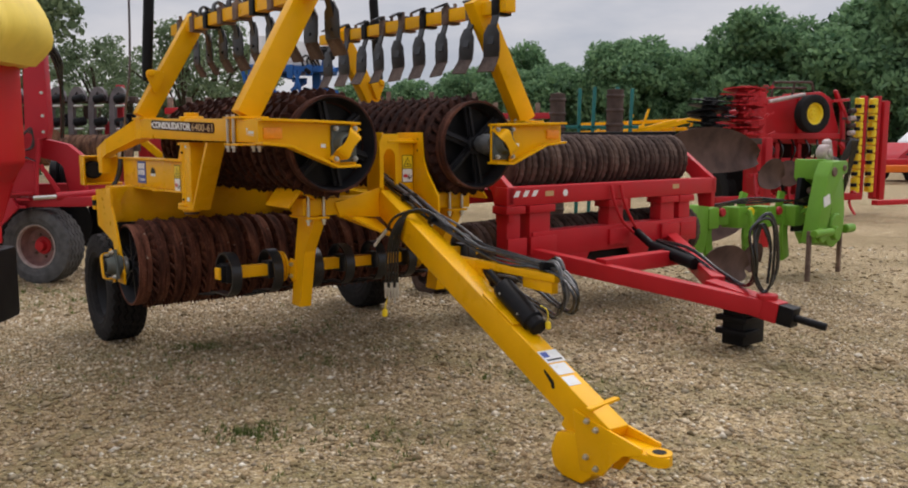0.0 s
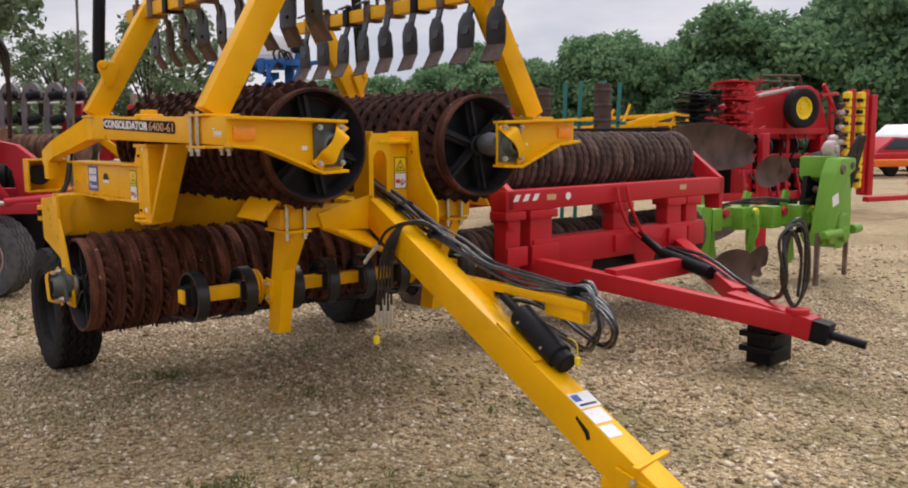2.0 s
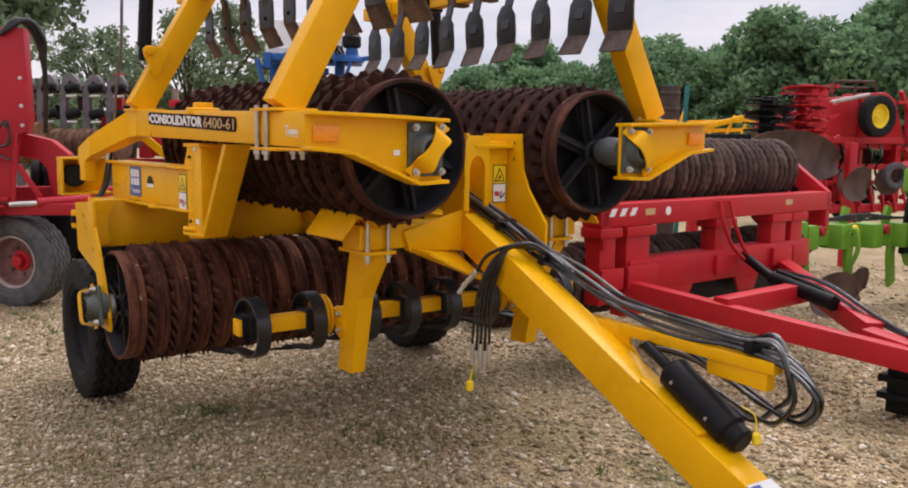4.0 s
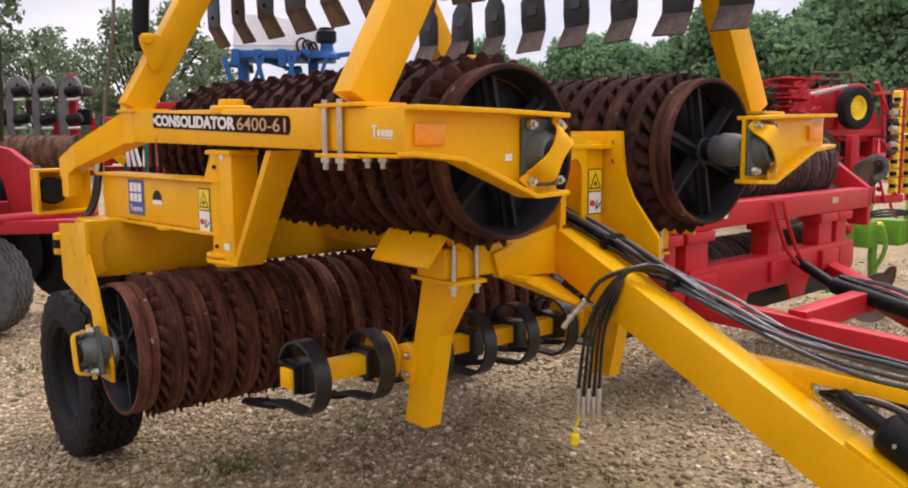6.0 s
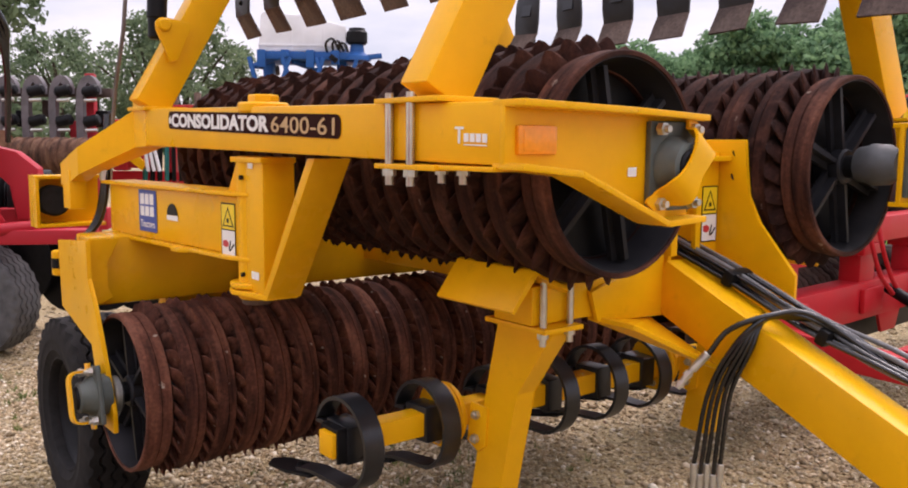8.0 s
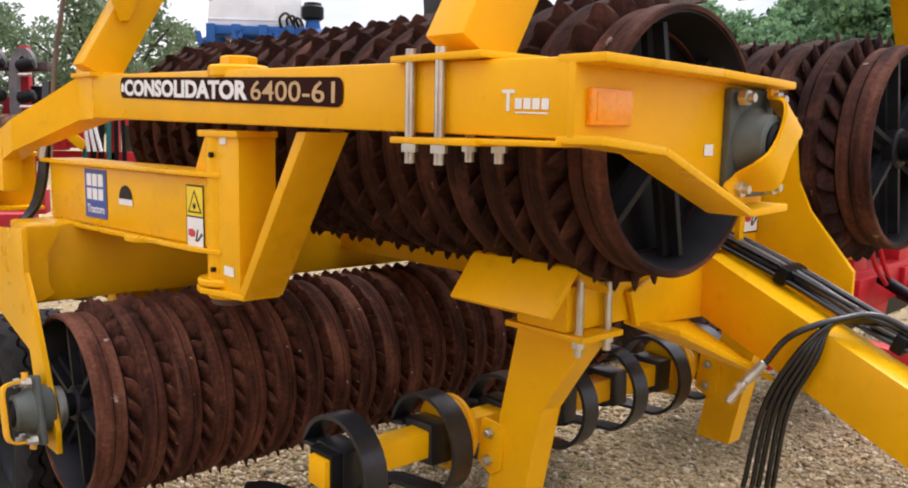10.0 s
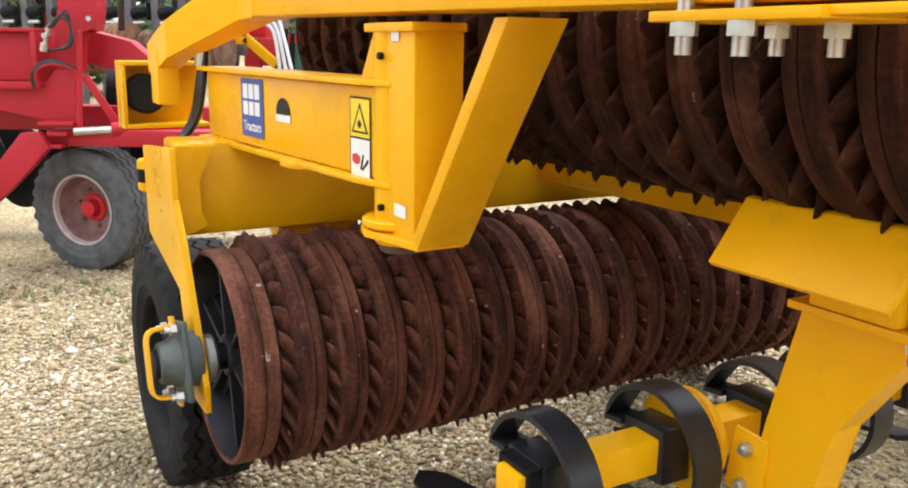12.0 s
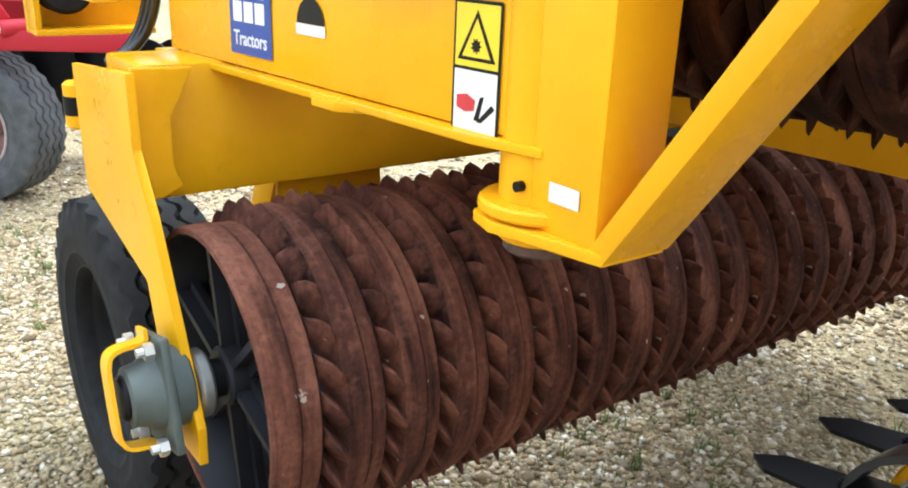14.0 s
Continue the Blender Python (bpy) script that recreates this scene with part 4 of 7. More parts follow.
def leg(s, xc):
    """The hanging leg that carries the levelling tine bar; a broad head under the clamp plate runs down into a narrow box."""
    bm = bm_new()
    prism(bm, [(0.590, 1.028), (0.380, 1.028), (0.380, 1.012), (0.512, 0.822), (0.583, 0.472), (0.705, 0.472), (0.640, 0.800)], "x", xc - 0.036, xc + 0.036, 0.003)
    lg = part("tine_leg", bm, YELLOW, cross, "yellow hanging leg", smooth=False)
    bm = bm_new()
    box(bm, xc - 0.100, xc + 0.045, 0.340, 0.575, 1.030, 1.044, 0.003)
    part("clamp_plate", bm, YELLOW, lg)
    ubolts(lg, [(xc - 0.078, 0.369), (xc + 0.022, 0.369)], 1.016, 1.165)
    bm = bm_new()
    for x0, r in ((-0.086, 0.100), (-0.062, 0.096)):
        ring_of(bm, [(0, r - 0.004), (0.004, r), (0.014, r), (0.018, r - 0.004)], 32, pose(xc + x0, 0.805, 0.70))
    prism(bm, [(0.625, 0.755), (0.70, 0.762), (0.715, 0.64), (0.665, 0.615), (0.632, 0.640)], "x", xc - 0.044, xc - 0.034, 0.003)
    part("bar_flange", bm, YELLOW, lg, "round adjusting flange with bolts")
    for a in (20, 80, 140, 200, 260, 320):
        bm = bm_new()
        nut(bm, (xc - 0.086, 0.805 + 0.074 * math.cos(radians(a)), 0.70 + 0.074 * math.sin(radians(a))), (-1, 0, 0), 0.012, 0.010, 0.007)
        part("bolt", bm, ZINC, lg)
    for y, z in ((0.668, 0.728), (0.672, 0.655)):
        bm = bm_new()
        nut(bm, (xc - 0.044, y, z), (-1, 0, 0), 0.014, 0.012, 0.008)
        part("bolt", bm, ZINC, lg)
    return lg


leg_left, leg_right = leg(-1, -0.496), leg(1, 0.520)
bm = bm_new()
box(bm, -0.968, 1.00, 0.775, 0.845, 0.655, 0.725, 0.005)
tine_bar = part("levelling_bar", bm, YELLOW, roller, "yellow square tine bar")
bm = bm_new()
for y0, y1, z0, z1 in ((0.764, 0.774, 0.640, 0.740), (0.846, 0.856, 0.640, 0.740), (0.764, 0.856, 0.726, 0.738)):
    box(bm, -0.955, -0.870, y0, y1, z0, z1, 0.003)
part("tine_clamp", bm, BLACK, tine_bar, "black clamp on the bar's end")


def tine_mesh():
    """A looped flat spring tine with a paddle at its trailing end; the bar runs through the loop's clamp."""
    bm = bm_new()
    pts = [Vector((0, 0.0 - 0.128 * math.cos(radians(a)), 0.128 * math.sin(radians(a)) - 0.008)) for a in range(165, -84, -12)]
    pts += [Vector((0, 0.06, -0.137)), Vector((0, 0.16, -0.145)), Vector((0, 0.24, -0.165))]
    pts = [Vector((0, 0.075, 0.03))] + pts
    strap(bm, pts, (1, 0, 0), 0.062, 0.011)
    box(bm, -0.034, 0.034, -0.048, 0.060, -0.055, 0.052, 0.004)
    return mesh_of("spring_tine", bm, SPRING)


def paddle_mesh():
    bm = bm_new()
    prism(bm, [(-0.035, 0.18), (0.035, 0.18), (0.050, 0.30), (0.040, 0.42), (0.0, 0.47), (-0.040, 0.42), (-0.050, 0.30)], "z", -0.135, -0.126, 0.002, pose(0, 0, 0, -10, 0, 0))
    nut(bm, (0, 0.26, -0.170), (0, 0, 1), 0.012, 0.01, 0.004)
    return mesh_of("tine_paddle", bm, BLACK)


TINE, PADDLE = tine_mesh(), paddle_mesh()
shade(TINE)
for x in (-0.893, -0.620, -0.345, -0.12, 0.125, 0.365, 0.62, 0.87):
    m = pose(x, 0.81, 0.69, rng.uniform(-3, 3), 0, rng.uniform(-3, 3))
    place("spring_tine", TINE, tine_bar, m, "black looped spring tine")
    place("tine_paddle", PADDLE, tine_bar, m, "black steel paddle")

# end plates of the centre roll
def end_plate(s):
    x = s * 1.262
    lo, hi = min(x, x - s * 0.016), max(x, x - s * 0.016)
    bm = bm_new()
    prism(bm, [(1.715, 0.530), (1.865, 0.530), (1.865, 0.62), (1.93, 0.80), (2.31, 0.88), (2.33, 1.135), (1.955, 1.165), (1.955, 1.03), (1.88, 0.93), (1.745, 0.665), (1.715, 0.60)][::-1], "x", lo, hi, 0.003)
    plate = part("end_plate", bm, YELLOW, roller, "yellow cranked end plate")
    bm = bm_new()
    prism(bm, [(s * 1.245, 1.168), (s * 1.135, 1.165), (s * 1.185, 1.08), (s * 1.185, 0.99), (s * 1.165, 0.95), (s * 1.205, 0.93), (s * 1.245, 0.93)], "y", 1.985, 2.000, 0.003)
    part("stiffener", bm, YELLOW, plate, smooth=False)
    bearing(plate, pose(x + s * 0.026, 1.795, 0.652, 0, 0, -90 if s < 0 else 90) @ pose(0, 0, 0, 0, -14, 0))
    bm = bm_new()
    rod(bm, (x - s * 0.01, 1.795, 0.652), (x + s * 0.027, 1.795, 0.652), 0.070, 24, 0.004)
    part("bearing_spacer", bm, CASTGREY, plate)
    bm = bm_new()
    rod(bm, (x - s * 0.018, 1.79, 0.648), (x - s * 0.045, 1.79, 0.648), 0.062, 28, 0.006)
    part("shaft_collar", bm, ZINC, plate, "zinc-plated collar")
    return plate


end_plate(-1)
end_plate(1)


def tyre_mesh(name, r, w, grooves, mat):
    bm = bm_new()
    h = w / 2
    prof = [(-h * 0.55, r * 0.56), (-h * 0.86, r * 0.60), (-h * 0.99, r * 0.74), (-h * 0.96, r * 0.88), (-h * 0.84, r * 0.965)]
    crown = []
    for k in range(grooves):
        a = -h * 0.80 + 1.6 * h * k / grooves
        b = -h * 0.80 + 1.6 * h * (k + 0.72) / grooves
        c = -h * 0.80 + 1.6 * h * (k + 0.86) / grooves
        crown += [(a, r * 0.985), ((a + b) / 2, r * 1.0), (b, r * 0.985), (c, r * 0.955)]
    prof = prof + crown + [(-x, rr) for x, rr in prof[::-1]]
    ring_of(bm, prof, 64, closed=True)
    me = mesh_of(name, bm, mat)
    shade(me, 40)
    return me


def rim_mesh(name, r, w, mat):
    bm = bm_new()
    h = w / 2
    ring_of(bm, [(-h * 0.62, r * 0.60), (-h * 0.60, r * 0.55), (-h * 0.45, r * 0.50), (-h * 0.05, r * 0.46), (h * 0.0, r * 0.30), (-h * 0.18, r * 0.25), (-h * 0.18, r * 0.12), (h * 0.1, r * 0.12), (h * 0.1, r * 0.40), (h * 0.55, r * 0.52), (h * 0.62, r * 0.60)], 40, closed=True)
    ring_of(bm, [(-h * 0.34, r * 0.10), (-h * 0.30, r * 0.13), (h * 0.1, r * 0.13)], 20)
    for k in range(6):
        a = 2 * math.pi * k / 6
        nut(bm, (-h * 0.17, r * 0.19 * math.cos(a), r * 0.19 * math.sin(a)), (-1, 0, 0), 0.014, 0.014, 0.008)
    me = mesh_of(name, bm, mat)
    shade(me, 40)
    return me


def zigzag_tyre(r, w, ribs, mat):
    """A broad implement tyre: ribs parted by zigzag grooves."""
    bm = bm_new()
    h, n = w / 2, 120
    side = [(-h * 0.50, r * 0.54), (-h * 0.78, r * 0.555), (-h * 0.86, r * 0.575), (-h * 0.85, r * 0.590), (-h * 0.95, r * 0.655), (-h * 0.975, r * 0.665), (-h * 0.965, r * 0.685), (-h * 0.99, r * 0.76), (-h * 1.005, r * 0.775), (-h * 0.99, r * 0.795), (-h * 0.985, r * 0.86), (-h * 0.93, r * 0.935)]
    crown = []
    for k in range(ribs):
        a, b, c = (-h * 0.86 + 1.72 * h * (k + f) / ribs for f in (0.0, 0.70, 0.85))
        crown += [(a, 0.985), (b, 0.985), (c, 0.945)]
    rows = []
    for k in range(n):
        t = 2 * math.pi * k / n
        wave = 0.030 * w * (1 if (k // 2) % 2 else -1)
        prof = side + [(x + wave, r * (f + 0.015 * (1 - (x / h) ** 2))) for x, f in crown] + [(-x, q) for x, q in side[::-1]]
        rows.append([bm.verts.new((x, q * math.cos(t), q * math.sin(t))) for x, q in prof])
    for a, b in zip(rows, rows[1:] + rows[:1]):
        for k in range(len(a) - 1):
            bm.faces.new((a[k], a[k + 1], b[k + 1], b[k]))
        bm.faces.new((a[-1], a[0], b[0], b[-1]))
    me = mesh_of("tyre", bm, mat)
    shade(me, 35)
    return me


WHEEL_R = 0.40
TYRE, RIM = zigzag_tyre(WHEEL_R, 0.27, 5, RUBBER), rim_mesh("rim", WHEEL_R, 0.27, BLACK)
for s, x in ((-1, -1.122), (1, 1.03)):
    bm = bm_new()
    rod(bm, (x + s * 0.02, 2.47, 0.40), (x + 0.3 * -s, 2.47, 0.40), 0.035, 16)
    beam(bm, (x - s * 0.26, 2.47, 0.40), (x - s * 0.26, 2.18, 1.0), 0.06, 0.09)
    wheel = part("wheel", bm, YELLOW, roller, "transport wheel with black ribbed tyre")
    place("tyre", TYRE, wheel, pose(x, 2.47, 0.40, 0, 0, 0 if s < 0 else 180))
    place("rim", RIM, wheel, pose(x, 2.47, 0.40, 0, 0, 0 if s < 0 else 180), "black steel rim")

# drawbar
D0, D1 = Vector((-0.040, 0.38, 1.1155)), Vector((-0.202, -1.70, 0.2205))
BW, BH = 0.056, 0.0775
bm = bm_new()
beam(bm, D0, D1, 2 * BW, 2 * BH, 0.012)
drawbar = part("drawbar", bm, YELLOW, roller, "yellow box-section drawbar with decals")
_d = (D1 - D0).normalized()
_s = Vector((0, 0, 1)).cross(_d).normalized()
_u = _d.cross(_s)
# pose on the drawbar: x along it to the hitch, y to its far side, z out of its top face
DM = Matrix.Translation(D0) @ Matrix((_d, _s, _u)).transposed().to_4x4()
bm = bm_new()
prism(bm, [(-0.258, -1.66), (-0.265, -1.76), (-0.262, -1.90), (-0.250, -1.975), (-0.215, -2.005), (-0.170, -1.985), (-0.145, -1.90), (-0.110, -1.76), (-0.115, -1.66)], "z", 0.205, 0.240, 0.006, pose(0, 0, 0) )
part("hitch_tongue", bm, YELLOW, drawbar)
bm = bm_new()
ring_of(bm, [(-0.024, 0.028), (-0.024, 0.052), (0.024, 0.052), (0.024, 0.028)], 28, pose(-0.205, -1.945, 0.2225, 0, 90, 0), closed=True)
part("hitch_eye", bm, YELLOW, drawbar, "worn hitch eye")
# solid black plug painting the shade in the eye's opening
bm = bm_new()
rod(bm, (-0.205, -1.945, 0.198), (-0.205, -1.945, 0.2475), 0.029, 24)
part("eye_hole_shade", bm, BLACK, drawbar)
# side cheeks and the strip across the bar's end
for x in (-0.264, -0.150):
    bm = bm_new()
    prism(bm, [(-1.51, 0.325), (-1.62, 0.300), (-1.90, 0.258), (-1.90, 0.225), (-1.80, 0.200), (-1.745, 0.145), (-1.69, 0.075), (-1.56, 0.060), (-1.53, 0.19)], "x", x, x + 0.013, 0.003)
    part("hitch_cheek", bm, YELLOW, drawbar)
bm = bm_new()
beam(bm, (-0.268, -1.605, 0.345), (-0.055, -1.575, 0.350), 0.030, 0.014, 0.003)
part("cross_strip", bm, YELLOW, drawbar)
# parking foot that rests on the gravel
bm = bm_new()
prism(bm, [(-1.36, 0.10), (-1.40, 0.19), (-1.50, 0.215), (-1.60, 0.19), (-1.62, 0.05), (-1.56, -0.005), (-1.44, -0.005), (-1.38, 0.03)], "x", -0.256, -0.150, 0.010)
part("parking_foot", bm, YELLOW, drawbar)
bm = bm_new()
beam(bm, (-0.203, -1.45, 0.20), (-0.203, -1.52, 0.34), 0.07, 0.09, 0.006)
part("foot_stem", bm, YELLOW, drawbar)
for y, z in ((-1.60, 0.295), (-1.655, 0.270), (-1.60, 0.135), (-1.66, 0.100)):
    bm = bm_new()
    nut(bm, (-0.264, y, z), (-1, 0, 0), 0.014, 0.012, 0.010)
    part("bolt", bm, ZINC, drawbar)
for d0, w, wid, lab in ((1.715, 0.090, 0.108, "scuffed white instruction sticker with blue print"), (1.815, 0.080, 0.090, "scuffed white sticker"), (1.910, 0.065, 0.070, "scuffed white sticker")):
    decal(drawbar, WORNWHITE, DM @ Vector((d0, -0.052, BH)), DM.to_3x3() @ Vector((1, 0, 0)), DM.to_3x3() @ Vector((0, 1, 0)), w, wid, "drawbar_sticker", lab)
bm = bm_new()
prism(bm, [(1.725, -0.045), (1.765, -0.045), (1.765, -0.008), (1.725, -0.008)], "z", BH + 0.0026, BH + 0.0031, 0, DM)
part("sticker_print", bm, BLUEVINYL, drawbar)
bm = bm_new()
prism(bm, [(1.780, -0.040), (1.792, -0.040), (1.792, 0.045), (1.780, 0.045)], "z", BH + 0.0026, BH + 0.0031, 0, DM)
part("sticker_print", bm, BLACKVINYL, drawbar)
# flat black shape on the near face, in place of a hanging chain/hose
bm = bm_new()
prism(bm, [(1.80, 0.045), (1.88, 0.035), (1.90, 0.010), (1.885, -0.005), (1.865, 0.012), (1.80, 0.032)], "y", -BW - 0.0012, -BW - 0.0004, 0, DM)
part("chain_mark", bm, BLACKVINYL, drawbar, "flat black shape in place of a hanging chain/hose")
# hose carrier that branches off the drawbar
bm = bm_new()
beam(bm, (-0.020, -0.34, 0.832), (-0.085, -1.215, 0.845), 0.045, 0.040, 0.004)
carrier = part("hose_carrier", bm, YELLOW, drawbar, "yellow hose carrier arm")
bm = bm_new()
beam(bm, (-0.052, -0.95, 0.795), (-0.080, -1.190, 0.795), 0.040, 0.055, 0.004)
part("carrier_foot", bm, YELLOW, drawbar)
bm = bm_new()
prism(bm, [(-0.34, 0.85), (-0.60, 0.85), (-0.60, 0.79), (-0.66, 0.74), (-0.40, 0.83)], "x", -0.058, -0.046, 0.003)
part("carrier_gusset", bm, YELLOW, drawbar)
# bracket and folded parking jack on the top face
bm = bm_new()
prism(bm, [(1.215, -0.050), (1.50, -0.050), (1.50, 0.035), (1.215, 0.035)], "z", BH - 0.002, BH + 0.014, 0.003, DM)
part("jack_bracket", bm, YELLOW, drawbar)
bm = bm_new()
rod(bm, (-0.085, -0.70, 0.812), (-0.105, -0.84, 0.752), 0.020, 18, 0.004)
rod(bm, (-0.105, -0.83, 0.757), (-0.125, -1.10, 0.617), 0.056, 24, 0.014)
rod(bm, (-0.125, -1.09, 0.622), (-0.128, -1.140, 0.598), 0.045, 24, 0.010)
jack = part("parking_jack", bm, BLACK, drawbar, "black folded parking jack")
for d in (0.2, 0.75):
    p = Vector((-0.105, -0.83, 0.757)).lerp(Vector((-0.125, -1.10, 0.617)), d)
    bm = bm_new()
    nut(bm, p + Vector((-0.047, 0, 0.004)), (-1, 0, 0.1), 0.010, 0.008, 0.006)
    part("bolt", bm, ZINC, jack)

# hydraulic hoses
def hose(pts, r=0.0085, mat=HOSE, parent=None, name="hose", label=""):
    return part(name, sweep(bm_new(), smooth_path(pts, 8), r), mat, parent or drawbar, label)


for k in range(8):
    dx, dz = 0.026 * (k % 4) - 0.039 + 0.013 * (k // 4), 0.021 * (k // 4) + rng.uniform(-0.004, 0.004)
    j = rng.uniform(-0.03, 0.03)
    q = 0.021 * k - 0.075 + rng.uniform(-0.012, 0.012)
    sag = [(rng.uniform(-0.016, 0.016), rng.uniform(-0.004, 0.026)) for _ in range(5)]
    hose([(-0.005 + dx, 0.52, 1.265 + dz), (0.005 + dx, 0.184, 1.138 + dz), (dx * 0.9 + sag[0][0], -0.05, 1.042 + dz), (0.01 + dx + sag[1][0], -0.25, 0.962 + dz + sag[1][1]), (0.005 + dx + sag[2][0], -0.52, 0.882 + dz + sag[2][1]), (-0.025 + dx + sag[3][0], -0.80, 0.862 + dz + sag[3][1]), (-0.055 + dx * 0.9, -1.06, 0.876 + dz + sag[4][1] * 0.4),
          (-0.075 + dx * 0.7, -1.205 + q * 0.5, 0.885 + dz + q * 0.4), (-0.092 + dx, -1.285 + q, 0.835 + q * 0.3), (-0.085 + dx, -1.300 + q, 0.760), (-0.040 + dx, -1.215 + q, 0.680 - q * 0.4 + j), (0.030 + dx, -1.07 + j, 0.655 - q * 0.8), (0.060 + dx, -0.92, 0.690 - q), (0.035 + dx, -0.75, 0.745 - q), (0.0, -0.60, 0.775)],
         0.0068, SHINEHOSE if k in (2, 5, 7) else HOSE, label="hydraulic hose painted grey for the bundle's shine" if k in (2, 5, 7) else "black hydraulic hose")
for k in range(5):
    dx = 0.014 * k
    e = Vector((-0.172 + dx * 0.95, 0.175 - 0.012 * k, 0.645 - 0.03 * (k % 2)))
    hose([(0.01 + dx * 0.6, -0.24, 0.985), (-0.02 + dx * 0.6, -0.11, 1.055), (-0.07 + dx * 0.5, -0.03, 1.085 - 0.004 * k), (-0.13 + dx * 0.35, 0.02, 1.065), (-0.172 + dx * 0.5, 0.075 - 0.01 * k, 0.985), (-0.180 + dx * 0.8, 0.135 - 0.01 * k, 0.85), e], 0.0064, label="black hydraulic hose")
    bm = bm_new()
    rod(bm, e, e - Vector((0, 0, 0.050)), 0.0095, 12, 0.002)
    rod(bm, e - Vector((0, 0, 0.048)), e - Vector((0, 0, 0.095)), 0.0068, 12, 0.002)
    part("hose_coupling", bm, ZINC, drawbar, "zinc-plated hose coupling")
hose([(0.01, -0.22, 0.995), (-0.04, -0.07, 1.085), (-0.115, 0.005, 1.080), (-0.170, 0.085, 1.035), (-0.186, 0.135, 0.962)], 0.0078, label="black hydraulic hose")
bm = bm_new()
rod(bm, (-0.186, 0.135, 0.965), (-0.212, 0.165, 0.918), 0.0118, 12, 0.002)
rod(bm, (-0.212, 0.165, 0.918), (-0.238, 0.192, 0.866), 0.0088, 12, 0.002)
rod(bm, (-0.216, 0.170, 0.910), (-0.221, 0.176, 0.900), 0.0128, 6)
rod(bm, (-0.230, 0.184, 0.882), (-0.234, 0.188, 0.874), 0.0115, 6)
part("hose_coupling", bm, ZINC, drawbar, "zinc-plated hose coupling")
hose([(-0.155, 0.175, 0.56), (-0.165, 0.185, 0.51), (-0.170, 0.19, 0.475)], 0.004, YELLOWVINYL, name="cap_cord")
bm = bm_new()
rod(bm, (-0.172, 0.188, 0.48), (-0.170, 0.19, 0.435), 0.017, 12, 0.006)
part("dust_cap", bm, YELLOWVINYL, drawbar, "yellow plastic dust cap")
hose([(-0.09, -1.10, 0.70), (-0.085, -1.145, 0.68), (-0.09, -1.155, 0.625)], 0.0025, YELLOWVINYL, name="cap_cord")
bm = bm_new()
rod(bm, (-0.09, -1.155, 0.63), (-0.09, -1.16, 0.592), 0.014, 12, 0.006)
part("dust_cap", bm, YELLOWVINYL, drawbar, "yellow plastic dust cap")
for x, y, z, a in ((0.007, 0.184, 1.146, -24), (0.005, -0.10, 1.030, -22), (-0.058, -1.12, 0.892, 6)):
    bm = bm_new()
    box(bm, -0.052, 0.052, -0.016, 0.016, -0.022, 0.024, 0.010, pose(x, y, z, -a, 0, 0))
    part("hose_strap", bm, BLACK, drawbar, "black hose strap")
# short hose behind the side arm
for k in range(3):
    hose([(-1.06, 2.30 + 0.02 * k, 1.62), (-1.075, 2.28 + 0.02 * k, 1.46), (-1.09, 2.27 + 0.03 * k, 1.32), (-1.105, 2.30 + 0.03 * k, 1.215), (-1.135, 2.34 + 0.02 * k, 1.155), (-1.180, 2.38, 1.125)], 0.0095, parent=side_left, label="black hose")
bm = bm_new()
rod(bm, (-1.085, 2.29, 1.36), (-1.085, 2.29, 1.42), 0.024, 12, 0.003)
part("hose_fitting", bm, ZINC, side_left)
# thin marker rod by the tail, and a lamp behind the end plate
part("marker_rod", sweep(bm_new(), smooth_path([(-1.06, 2.32, 1.36), (-1.06, 2.22, 1.70), (-1.06, 2.06, 2.03), (-1.045, 2.05, 2.75)], 4), 0.008, 8), TINEGREY, arm_left, "thin weathered marker rod")
bm = bm_new()
rod(bm, (-1.238, 2.41, 0.985), (-1.238, 2.41, 1.085), 0.030, 18, 0.006)
part("marker_lamp", bm, YELLOW, main_beam, "small yellow marker lamp")
bm = bm_new()
rod(bm, (-1.238, 2.41, 1.015), (-1.238, 2.41, 1.055), 0.0315, 18)
part("lamp_band", bm, BLACK, main_beam, "black lamp band")

